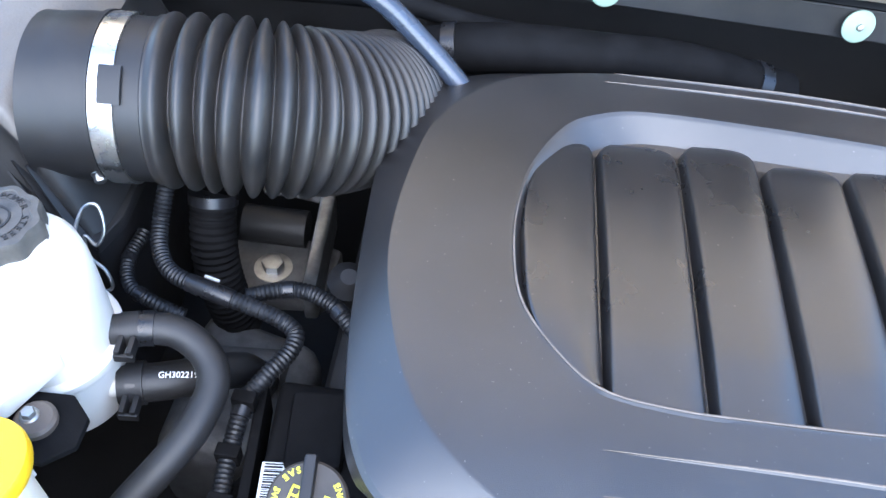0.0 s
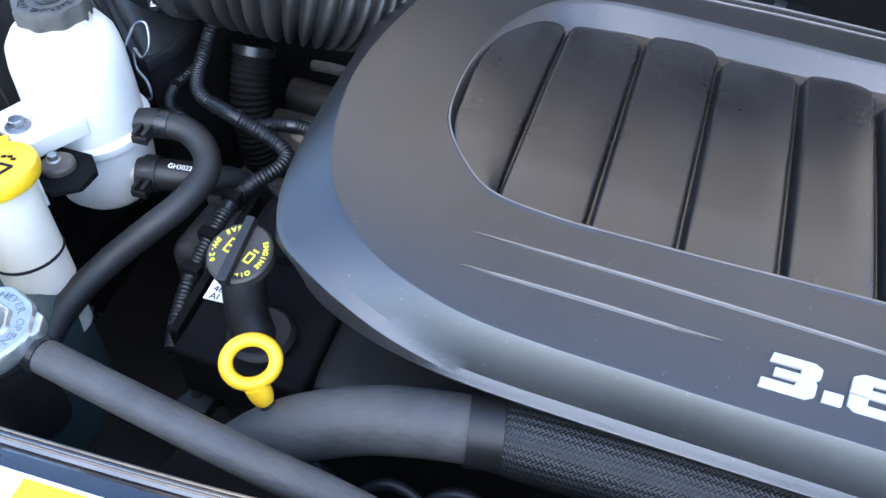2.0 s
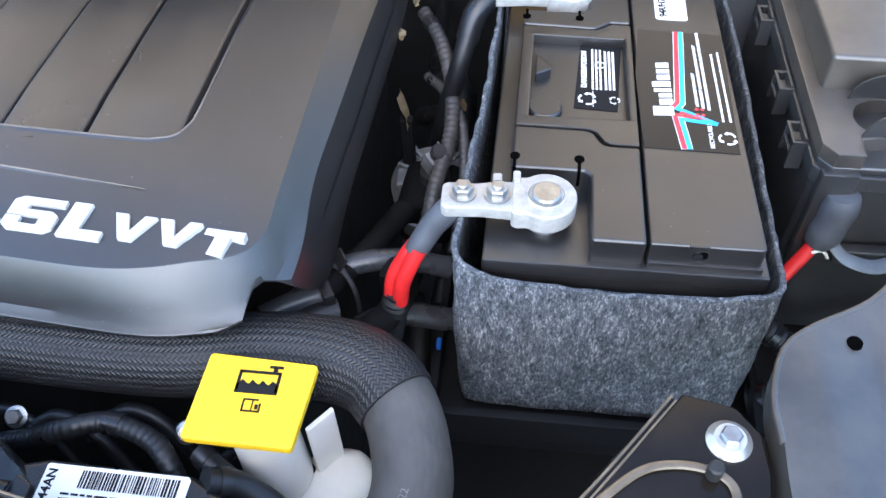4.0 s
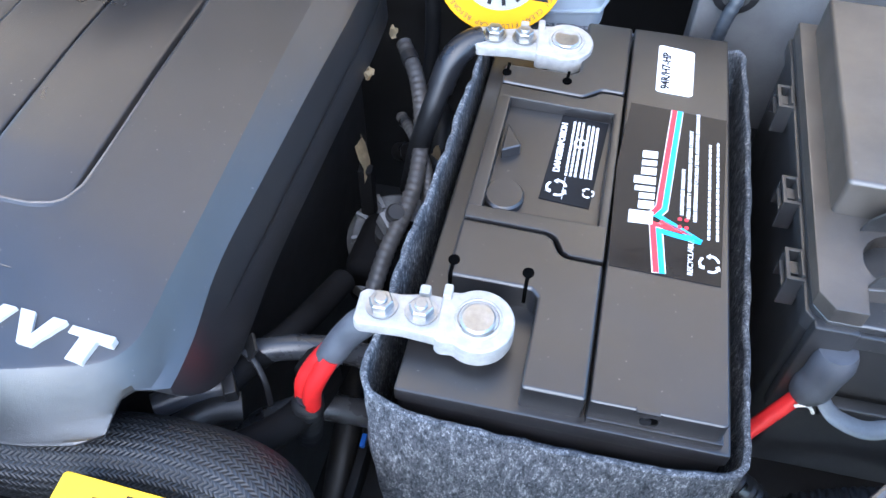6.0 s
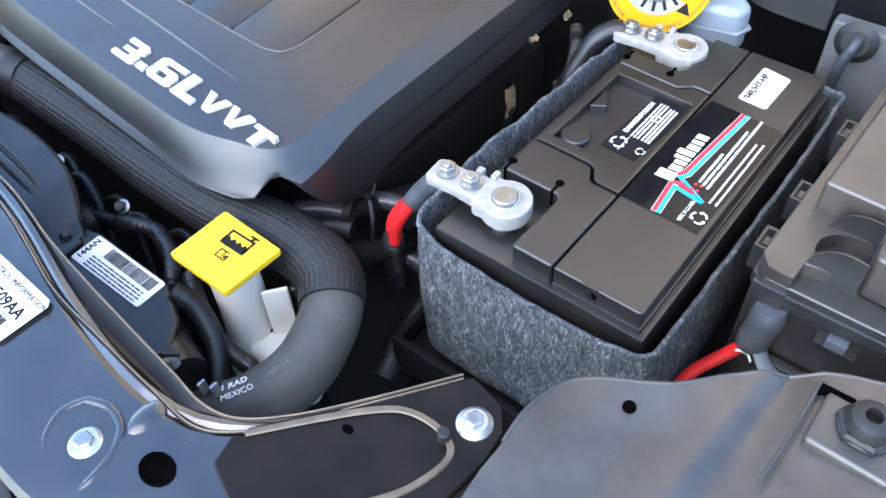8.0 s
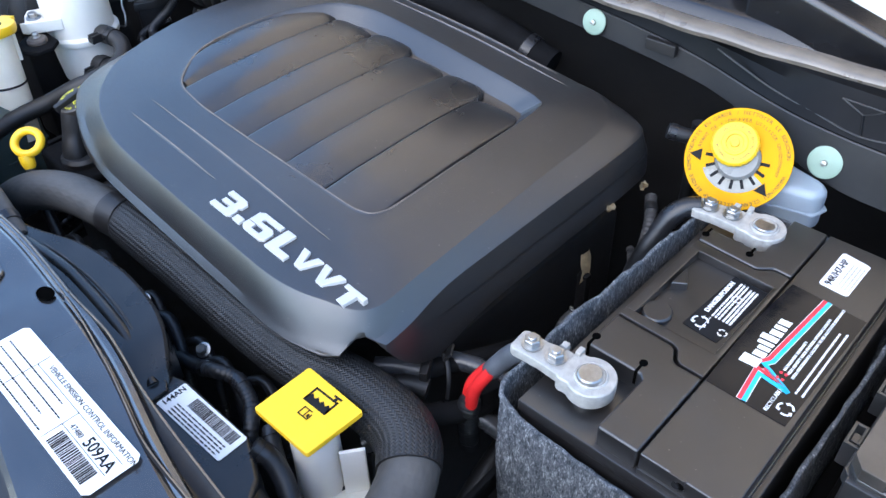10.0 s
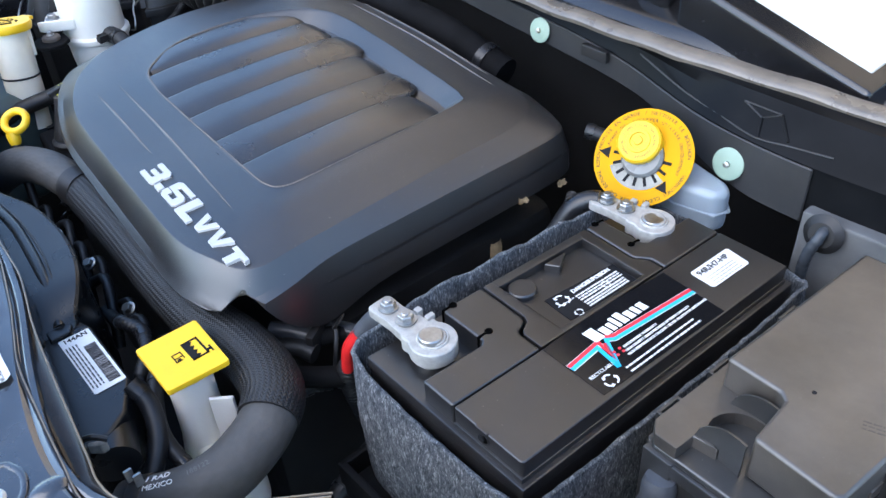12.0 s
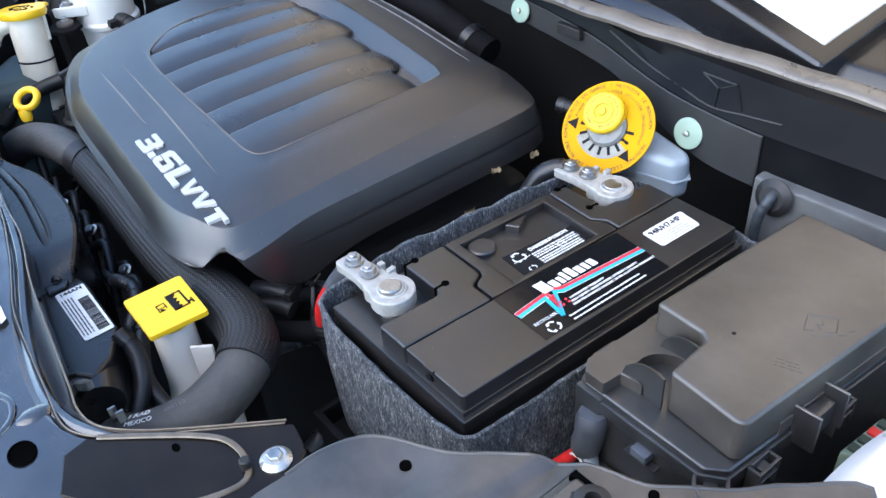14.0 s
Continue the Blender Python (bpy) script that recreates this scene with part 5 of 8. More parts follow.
for i, (pts, r) in enumerate((([(0.60, 0.02, 0.80), (0.63, 0.03, 0.82), (0.68, 0.04, 0.83), (0.74, 0.06, 0.80)], 0.010), ([(0.58, 0.01, 0.77), (0.62, 0.005, 0.79), (0.68, 0.02, 0.79), (0.76, 0.02, 0.76)], 0.013), ([(0.575, 0.03, 0.84), (0.60, 0.02, 0.82), (0.61, -0.01, 0.78), (0.62, -0.03, 0.74)], 0.009))):
    cable("loom_cable", pts, r, LOOM, "black ribbed wiring loom beside the fuse box", 0.0008, 0.005)
# connector behind the fuse box on the wing
cn = thing("wing_connector", "pale green connector block with a red insert", "connector", (0.755, 0.19, 0.93))
part("frame", prism([(0.738, 0.185), (0.752, 0.190), (0.758, 0.242), (0.742, 0.236)], 0.880, 0.916, 0.003), mat("pale_green_connector", (0.20, 0.27, 0.22), 0.5), cn)
for k in range(4):
    part("socket", box(0.7405 + 0.001 * k, 0.7495 + 0.001 * k, 0.191 + 0.0115 * k, 0.199 + 0.0115 * k, 0.912, 0.9185, 0.001), mat("dark_socket", (0.03, 0.05, 0.04), 0.6) if k != 2 else REDCAB, cn, "red insert" if k == 2 else "dark socket")
solid("red_clip", prism([(0.722, 0.095), (0.728, 0.093), (0.733, 0.102)], 0.925, 0.934, 0.001), REDCAB, "small red clip beside the fuse box", "clip")
# wing edge
bm = bmesh.new()
prof = [(-0.034, -0.03), (-0.030, 0.0), (-0.018, 0.008), (0.02, 0.012), (0.09, 0.010), (0.16, -0.02), (0.20, -0.12), (0.21, -0.5)]
lnn = [(0.80, -0.20), (0.79, 0.0), (0.785, 0.10), (0.79, 0.19), (0.82, 0.30), (0.86, 0.42), (0.88, 0.70), (0.88, 0.95)]
grid = [[bm.verts.new((x + dx, y, 0.955 + dz)) for dx, dz in prof] for x, y, _ in spline([(*p, 0) for p in lnn], step=0.008)]
for a, b_ in zip(grid, grid[1:]):
    for i in range(len(prof) - 1):
        bm.faces.new((a[i], a[i + 1], b_[i + 1], b_[i]))
wall("wing_right", bm, SILVERW, "pale reflecting painted wing edge beside the fuse box", "wing")

# ---- brake fluid reservoir ----
CLOUDY = mat("cloudy_bottle_plastic", (0.27, 0.31, 0.345), 0.35, var=0.08, scale=30, grain=0.04, sss=0.25)
NECKM = mat("cloudy_neck_plastic", (0.17, 0.175, 0.17), 0.3, var=0.1, scale=60, grain=0.04)
br = thing("brake_reservoir", "milky brake fluid reservoir with a yellow cap and warning collar", "reservoir", (0.40, 0.39, 0.88))
part("bottle", prism([(0.340, 0.375), (0.405, 0.358), (0.446, 0.368), (0.452, 0.385), (0.44, 0.396), (0.34, 0.42)], 0.896, 0.944, 0.009, 4, m=None), CLOUDY, br, "milky bluish plastic bottle")
part("seam", prism([(0.338, 0.373), (0.405, 0.356), (0.448, 0.366), (0.454, 0.385), (0.442, 0.398), (0.338, 0.422)], 0.918, 0.921, 0.001), CLOUDY, br)
CD = Vector((0.16, -0.70, 0.69)).normalized()
CO = Vector((0.367, 0.352, 0.960))
MC = axis(CO, CD)
part("neck", lathe([(0.0225, -0.04), (0.0215, 0.004), (0.0190, 0.007), (0.0, 0.007)], 32, MC), NECKM, br)
col = part("collar", lathe([(0.022, 0.0), (0.0505, 0.0), (0.0510, 0.0006), (0.0505, 0.0012), (0.022, 0.0012)], 64, MC, ring=True), mat("orange_yellow_collar", (0.60, 0.29, 0.001), 0.6, spec=0.12, var=0.06, grain=0.03), br, "flat yellow warning collar")
# pale segment in place of the bright highlight on the neck
part("white_segment", prism([(0.0215 * math.cos(a), 0.0215 * math.sin(a)) for a in np.linspace(-2.6, -0.55, 16)] + [(0.034 * math.cos(a), 0.034 * math.sin(a)) for a in np.linspace(-0.55, -2.6, 16)], 0.0013, 0.0017, 0, m=MC), mat("neck_highlight_grey", (0.24, 0.235, 0.20), 0.3), col, "pale ring segment, the neck's highlight put into its colour")
cap = part("cap", lathe([(0.0225, 0.002), (0.0225, 0.0130), (0.0205, 0.0150), (0.0125, 0.0155), (0.0120, 0.0165), (0.0085, 0.0165), (0.0080, 0.0150), (0.0045, 0.0150), (0.0040, 0.0170), (0, 0.0170)], 48, MC @ Matrix.Translation((-0.006, 0.012, 0)), lobes=24, depth=0.0003), mat("yellow_cap_plastic", (0.62, 0.40, 0.004), 0.4, var=0.08), br, "ribbed yellow cap")
for k in range(9):
    a = radians(186 + k * 22)
    m = MC @ Matrix.Rotation(a, 4, 'Z')
    part("tooth", box(0.0215, 0.0305, -0.0015, 0.0015, 0.0014, 0.0022, 0, m=m), INK, col, "black printed tooth")
for a in (188, 322):
    m = MC @ Matrix.Rotation(radians(a), 4, 'Z') @ Matrix.Translation((0.0405, 0, 0.0013))
    part("warning_triangle", sheet([(-0.006, -0.0062), (0.0055, 0.0), (-0.006, 0.0062)], 0, m=m), INK, col, "black warning triangle")


def ring_text(s, r, start, size, m, material, parent, step):
    bm = bmesh.new()
    for i, ch in enumerate(s):
        if ch != " ":
            a = radians(start - i * step)
            add(bm, lettering(ch, size, Matrix.Rotation(a - math.pi / 2, 4, 'Z') @ Matrix.Translation((0, r, 0)), 0.0002, align='CENTER'))
    bm.transform(m)
    return part("collar_print", bm, material, parent)


DARKY = mat("brown_print", (0.055, 0.034, 0.004), 0.5)
ring_text("WARNING! CLEAN FILLER CAP BEFORE REMOVING", 0.0445, 350, 0.0052, MC @ Matrix.Translation((0, 0, 0.0014)), DARKY, col, 4.3)
ring_text("MISE EN GARDE / NETTOYER LE BOUCHON", 0.0445, 172, 0.0052, MC @ Matrix.Translation((0, 0, 0.0014)), DARKY, col, 4.6)
ring_text("AVANT DE L'ENLEVER UTILISER UNIQUEMENT", 0.0375, 175, 0.0046, MC @ Matrix.Translation((0, 0, 0.0014)), DARKY, col, 5.0)
ring_text("CLEAN FILLER CAP BEFORE REMOVING - WARNING -", 0.0150, 170, 0.0036, MC @ Matrix.Translation((-0.006, 0.012, 0.0152)), DARKY, cap, 8.1)
# torn heat shield corners under the edge of the engine cover
for at in ((0.277, 0.262, 0.905), (0.283, 0.316, 0.905), (0.331, 0.262, 0.83)):
    hs = thing("heat_shield", "crumpled torn corner of beige heat shield beside the cover", "heat shield", at, "heat shields")
    bm = bmesh.new()
    g = [[bm.verts.new((at[0] + 0.003 * u + 0.002 * RND.random(), at[1] + 0.004 * v + 0.002 * RND.random(), at[2] + 0.006 * RND.random() - 0.002 * u)) for u in range(3)] for v in range(4)]
    for p, q in zip(g, g[1:]):
        for u in range(2):
            bm.faces.new((p[u], p[u + 1], q[u + 1], q[u]))
    bmesh.ops.solidify(bm, geom=bm.faces[:], thickness=0.0008)
    part("foil", bm, HEATF, hs)
hs = thing("heat_shield", "crumpled beige heat shield piece deep beside the engine", "heat shield", (0.288, 0.22, 0.83), "heat shields")
bm = bmesh.new()
g = [[bm.verts.new((0.292 - 0.0035 * u + 0.003 * RND.random(), 0.205 + 0.0055 * v + 0.003 * RND.random() + 0.004 * u, 0.850 + 0.0075 * u + 0.003 * RND.random())) for u in range(4)] for v in range(4)]
for p, q in zip(g, g[1:]):
    for u in range(3):
        bm.faces.new((p[u], p[u + 1], q[u + 1], q[u]))
bmesh.ops.solidify(bm, geom=bm.faces[:], thickness=0.0010)
part("foil", bm, HEATF, hs)
part("bracket", box(0.284, 0.296, 0.212, 0.222, 0.80, 0.856, 0.002), PIT, hs, "dark bracket below the foil")
# alternator and pipes deep between the cover and the battery
CAST = mat("dark_casting", (0.15, 0.153, 0.158), 0.55, metal=0.3, var=0.4, scale=70, grain=0.5, gscale=500, dust=0.15)
al = thing("alternator", "dusty dark alternator deep beside the engine", "alternator", (0.315, 0.19, 0.70))
part("body", lathe([(0.030, 0.0), (0.040, 0.006), (0.042, 0.030), (0.036, 0.040), (0.020, 0.046), (0.018, 0.054), (0, 0.055)], 36, axis((0.312, 0.215, 0.755), (0.1, -0.25, 1))), CAST, al)
for k in range(10):
    a = 2 * math.pi * k / 10
    part("fin", box(0.024, 0.038, -0.0018, 0.0018, 0.036, 0.046, 0.0008, m=axis((0.312, 0.215, 0.755), (0.1, -0.25, 1)) @ Matrix.Rotation(a, 4, 'Z')), CAST, al)
part("lug", prism([(0.285, 0.155), (0.305, 0.145), (0.325, 0.160), (0.318, 0.180), (0.292, 0.178)], 0.775, 0.792, 0.003), CAST, al)
part("bolt", hexbolt(0.0075, 0.008, 1.5, Matrix.Translation((0.304, 0.163, 0.792))), STEEL, al, "dull hexagon bolt")
cable("deep_pipe", [(0.285, 0.33, 0.76), (0.315, 0.30, 0.79), (0.335, 0.25, 0.79), (0.338, 0.18, 0.77), (0.33, 0.10, 0.74)], 0.009, BLACK, "black pipe deep beside the battery")
cable("deep_pipe", [(0.30, 0.11, 0.74), (0.315, 0.07, 0.76), (0.32, 0.02, 0.75), (0.325, -0.04, 0.72)], 0.011, RUBBER, "black hose deep beside the battery")

GAPTAPE = mat("dusty_loom_tape", (0.040, 0.041, 0.044), 0.42, var=0.35, scale=70, grain=0.25, gscale=600, dust=0.2)
cable("gap_loom", [(0.292, 0.335, 0.885), (0.312, 0.300, 0.878), (0.326, 0.255, 0.862), (0.330, 0.205, 0.848), (0.322, 0.150, 0.836), (0.318, 0.100, 0.815)], 0.0065, GAPTAPE, "dusty taped loom in the gap beside the battery", 0.0004, 0.006)
cable("gap_loom", [(0.300, 0.290, 0.845), (0.318, 0.262, 0.852), (0.338, 0.225, 0.846), (0.345, 0.170, 0.822), (0.340, 0.120, 0.790)], 0.0045, GAPTAPE, "dusty taped loom in the gap beside the battery", 0.0003, 0.005)
sp = thing("sensor_plug", "grey sensor plug with a blue lock in the engine gap", "plug", (0.318, 0.190, 0.830))
part("housing", box(-0.010, 0.010, -0.007, 0.007, 0.0, 0.020, 0.0015, m=axis((0.316, 0.190, 0.826), (0.3, -0.3, 1))), CAST, sp)
part("collar", lathe([(0.0075, 0.018), (0.0075, 0.026), (0.006, 0.028), (0, 0.028)], 16, axis((0.316, 0.190, 0.826), (0.3, -0.3, 1))), BLACK, sp)
part("lock", box(0.0095, 0.0120, -0.003, 0.003, 0.004, 0.013, 0.0006, m=axis((0.316, 0.190, 0.826), (0.3, -0.3, 1))), mat("blue_lock", (0.02, 0.16, 0.55), 0.5), sp, "small blue lock")

STUB = mat("satin_pipe", (0.030, 0.033, 0.038), 0.28, var=0.3, scale=60, grain=0.1, dust=0.1)
cable("heater_pipe", [(0.205, -0.045, 0.832), (0.225, -0.012, 0.846), (0.245, 0.018, 0.858), (0.270, 0.038, 0.864), (0.305, 0.050, 0.862), (0.345, 0.060, 0.845)], 0.0085, STUB, "smooth dark pipe below the engine cover notch", bands=((0.42, 0.50),), category="pipe")
cable("heater_pipe", [(0.235, -0.050, 0.795), (0.258, -0.015, 0.812), (0.280, 0.010, 0.824), (0.310, 0.026, 0.826), (0.350, 0.036, 0.810)], 0.0095, STUB, "smooth dark pipe below the engine cover notch", bands=((0.45, 0.53),), category="pipe")
pc = thing("pipe_clip", "small black sprung clip on the heater pipes", "clip", (0.268, 0.028, 0.868))
part("strap", tube([(0.262, 0.030, 0.876), (0.272, 0.026, 0.874), (0.281, 0.018, 0.862), (0.284, 0.012, 0.845)], 0.0022, n=8, flat=0.6), BLACK, pc)
part("ear", box(-0.007, 0.007, -0.0012, 0.0012, 0.0, 0.012, 0.0005, m=axis((0.266, 0.030, 0.874), (0.5, 0.3, 0.8))), BLACK, pc)

# ---- front of the bay ----
INNER = [(-0.62, 0.03), (-0.574, -0.014), (-0.540, -0.060), (-0.505, -0.110), (-0.470, -0.150), (-0.42, -0.168), (-0.368, -0.170), (-0.232, -0.171), (-0.099, -0.166), (0.014, -0.176), (0.116, -0.190), (0.217, -0.216), (0.28, -0.229), (0.33, -0.233), (0.365, -0.228), (0.395, -0.212), (0.424, -0.186), (0.449, -0.152), (0.484, -0.111)]
inn = spline([(*p, 0.0) for p in INNER], step=0.012)[:, :2]
bm = bmesh.new()
prof = [(0.004, -0.040), (0.004, -0.004), (0.002, 0.0), (-0.002, 0.001), (-0.006, -0.0015), (-0.010, 0.0005), (-0.016, 0.0), (-0.030, 0.0006), (-0.068, 0.0008), (-0.084, 0.0004), (-0.098, -0.001), (-0.103, -0.006), (-0.105, -0.05)]
grid = []
for i, p in enumerate(inn):
    a, b_ = inn[max(i - 1, 0)], inn[min(i + 1, len(inn) - 1)]
    d = Vector((b_[0] - a[0], b_[1] - a[1], 0)).normalized()
    n = Vector((-d.y, d.x, 0))
    z = 0.958 + (0.02 if p[0] < -0.4 else 0.0) * min(1, (-0.4 - p[0]) / 0.1)
    w = float(np.interp(p[0], [-0.6, -0.45, 0.2, 0.34, 0.484], [1.6, 1.1, 0.95, 0.9, 0.45]))
    grid.append([bm.verts.new(Vector((p[0], p[1], z + dz)) + n * (q if q > -0.02 else q * w)) for q, dz in prof])
for a, b_ in zip(grid, grid[1:]):
    for i in range(len(prof) - 1):
        bm.faces.new((a[i], a[i + 1], b_[i + 1], b_[i]))
xm = thing("radiator_crossmember", "glossy black painted radiator crossmember with labels and bolts", "crossmember", (0.0, -0.22, 0.95))
part("beam", bm, GLOSSY, xm, "", 30)
# gold-brown base stands in for the glint along the black pressing's edges
RIMGOLD = mat("bronze_edge_glint", (0.15, 0.112, 0.072), 0.36, metal=0.3, var=0.3, scale=80, grain=0.0, coat=0.5)
LOOP = spline([(0.400, -0.2195, 0.9632), (0.430, -0.1850, 0.9636), (0.451, -0.1630, 0.9638), (0.467, -0.1515, 0.9638), (0.486, -0.1485, 0.9638), (0.502, -0.1530, 0.9638), (0.507, -0.1640, 0.9638), (0.501, -0.1860, 0.9638), (0.490, -0.2040, 0.9632), (0.470, -0.226, 0.961), (0.448, -0.246, 0.958)], per=5)
part("bracket", prism([(0.398, -0.2165), (0.405, -0.208), (0.455, -0.148), (0.486, -0.108), (0.512, -0.114), (0.523, -0.128), (0.525, -0.150), (0.521, -0.182), (0.500, -0.214), (0.455, -0.252)] + [(p[0], p[1]) for p in LOOP[::-1]], 0.957, 0.9635, 0.0012, 1), BROWNREFL, xm, "pressed end bracket, dark brown reflection put into its colour")
part("bracket_web", prism([(p[0], p[1]) for p in LOOP] + [(0.430, -0.258), (0.398, -0.244), (0.394, -0.226)], 0.955, 0.9622, 0.0012, 1), BROWNREFL, xm, "web inside the pressed edge, dark brown reflection put into its colour")
part("pressing", tube([tuple(p) for p in LOOP], 0.0024, n=8, flat=0.6, raw=True), RIMGOLD, xm, "pressed edge, its bronze glint put into the colour")
for x, y, r in ((0.016, -0.1915, 0.0072), (-0.139, -0.1815, 0.0072), (0.447, -0.181, 0.0028)):
    part("hole", lathe([(r * 1.12, 0), (r * 1.1, 0.0008), (r, 0.0012), (r * 0.98, 0.0004), (0, 0.0004)], 28, Matrix.Translation((x, y, 0.9598 if x < 0.2 else 0.9620)) @ Matrix.Diagonal((1.25, 0.85, 1, 1))), HOLE, xm, "round hole")
for off, dz, r in ((0.0005, 0.0010, 0.0008), (-0.0036, 0.0006, 0.0007)):
    bead = []
    for k in [q for q in range(len(inn)) if inn[q][0] < 0.035]:
        a, b_ = inn[max(k - 1, 0)], inn[min(k + 1, len(inn) - 1)]
        d = Vector((b_[0] - a[0], b_[1] - a[1], 0)).normalized()
        z = 0.958 + (0.02 if inn[k][0] < -0.4 else 0.0) * min(1, (-0.4 - inn[k][0]) / 0.1)
        bead.append((inn[k][0] - d.y * off, inn[k][1] + d.x * off, z + dz))
    part("edge_bead", tube(bead, r, n=8, raw=True), RIMGOLD, xm, "edge bead, its bronze glint put into the colour")
# the gutter between the two beads widens towards the bracket
G_OUT = spline([(0.030, -0.1818, 0.9590), (0.062, -0.1865, 0.9590), (0.098, -0.194, 0.9590), (0.134, -0.202, 0.9590), (0.167, -0.211, 0.9590), (0.210, -0.222, 0.9590), (0.264, -0.2275, 0.9590), (0.327, -0.2325, 0.9590), (0.366, -0.2345, 0.9590), (0.390, -0.2235, 0.9592), (0.416, -0.1985, 0.9610), (0.445, -0.162, 0.9635), (0.482, -0.113, 0.9640)], per=8)
G_IN = spline([(0.030, -0.177, 0.9592), (0.060, -0.1785, 0.9590), (0.092, -0.1805, 0.9588), (0.127, -0.187, 0.9586), (0.161, -0.1945, 0.9584), (0.205, -0.2015, 0.9582), (0.260, -0.2085, 0.9580), (0.328, -0.2165, 0.9582), (0.359, -0.2205, 0.9584), (0.385, -0.2150, 0.9588), (0.412, -0.1945, 0.9608), (0.443, -0.1595, 0.9632), (0.480, -0.1105, 0.9638)], per=8)
bm = bmesh.new()
rows = []
for o, i_ in zip(G_OUT, G_IN):
    wide = min(1.0, float(np.linalg.norm(o - i_)) / 0.015)
    rows.append([bm.verts.new(o + (i_ - o) * f + np.array((0, 0, dz * wide))) for f, dz in ((-0.12, -0.0002), (0, 0.0004), (0.12, -0.0030), (0.40, -0.0052), (0.72, -0.0040), (0.90, -0.0010), (1.0, 0.0002), (1.06, -0.0020), (1.08, -0.030))])
for a, b_ in zip(rows, rows[1:]):
    for k in range(len(a) - 1):
        bm.faces.new((a[k], a[k + 1], b_[k + 1], b_[k]))
part("gutter", bm, BROWNREFL, xm, "gutter along the inner edge, dark brown reflection put into its colour", 40)
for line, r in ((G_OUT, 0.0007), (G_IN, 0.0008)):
    part("edge_bead", tube([tuple(p) for p in line], r, n=8, raw=True), RIMGOLD, xm, "edge bead, its bronze glint put into the colour")
part("drain_hole", lathe([(0.0112, 0.0), (0.0108, 0.0016), (0.0096, 0.0018), (0.0092, 0.0006), (0, 0.0006)], 32, Matrix.Translation((0.373, -0.266, 0.9590)) @ Matrix.Diagonal((1.1, 0.9, 1, 1))), HOLE, xm, "round dark drain hole")
part("recess_edge", tube([(0.300, -0.262, 0.9582), (0.316, -0.257, 0.9588), (0.334, -0.262, 0.9588), (0.343, -0.276, 0.9583), (0.346, -0.292, 0.9580), (0.345, -0.306, 0.956)], 0.0028, n=10, flat=0.7), GLOSSY, xm, "raised edge round the bolt recess")
part("recess_edge", tube([(0.300, -0.262, 0.9582), (0.294, -0.276, 0.9583), (0.300, -0.292, 0.958), (0.312, -0.304, 0.956)], 0.0024, n=10, flat=0.7), GLOSSY, xm, "raised edge round the bolt recess")
part("pressed_lump", lathe([(0.010, 0), (0.008, 0.004), (0.004, 0.0062), (0, 0.0066)], 24, Matrix.Translation((0.340, -0.248, 0.9575)) @ Matrix.Diagonal((0.9, 1.5, 0.5, 1))), GLOSSY, xm, "pressed lump")
# nothing is cut here; a black cap gives the latch recess its shade
part("latch_recess", prism([(-0.092, -0.200), (-0.046, -0.203), (-0.036, -0.208), (-0.024, -0.232), (-0.030, -0.236), (-0.095, -0.232)], 0.9575, 0.9602, 0.0012, 2), HOLE, xm, "black cap standing for the shade in the latch recess")
part("recess_edge", tube([(-0.094, -0.1985, 0.9602), (-0.046, -0.2015, 0.9602), (-0.034, -0.207, 0.9602), (-0.022, -0.233, 0.9602)], 0.0018, n=8), GLOSSY, xm)
for at, r in (((0.324, -0.281, 0.956), 0.0085), ((0.506, -0.134, 0.9638), 0.0078)):
    b1 = thing("flange_bolt", "white zinc flange bolt in the crossmember", "bolt", at, "crossmember bolts")
    part("flange", lathe([(r * 1.45, 0), (r * 1.45, 0.0012), (r * 1.0, 0.0045), (0, 0.0045)], 32, Matrix.Translation(at)), ZINC, b1, "pale round flange")
    part("head", lathe([(r * 0.72, 0.004), (r * 0.72, 0.0072), (r * 0.6, 0.008), (0, 0.008)], 6, Matrix.Translation(at)), STEEL, b1)
solid("stud", lathe([(0.004, 0), (0.004, 0.008), (0.003, 0.009), (0, 0.009)], 14, Matrix.Translation((0.497, -0.152, 0.9632))), DEEP, "small dark stud beside the bolt", "stud")
# emission label
el = thing("emission_label", "white vehicle emission information label with a barcode", "label", (0.14, -0.25, 0.962))
ME = Matrix.Translation((0.0395, -0.2640, 0.9615)) @ Matrix.Rotation(radians(-3.2), 4, 'Z')
lw, lh = 0.180, 0.044
part("paper", prism([(0.004, 0), (lw - 0.004, 0), (lw, 0.004), (lw, lh - 0.004), (lw - 0.004, lh), (0.004, lh), (0, lh - 0.004), (0, 0.004)], 0, 0.0006, 0, m=ME), PAPER, el)
MT = ME @ Matrix.Translation((0, 0, 0.0010))
part("print", lettering("VEHICLE EMISSION CONTROL INFORMATION", 0.0062, MT @ Matrix.Translation((0.055, lh - 0.009, 0)), 0.0001), INK, el)
part("print", lettering("509AA", 0.0125, MT @ Matrix.Translation((0.138, 0.020, 0)), 0.0001, 0, 0.0002), INK, el)
part("print", lettering("47480", 0.0062, MT @ Matrix.Translation((0.118, 0.0205, 0)), 0.0001), INK, el)
part("small_print", bars(0.006, lh - 0.018, 0.110, 4, 0.0075, 0.0011, MT, RND, 0.3, 0.004), INK, el, "rows of small print")
x = 0.118
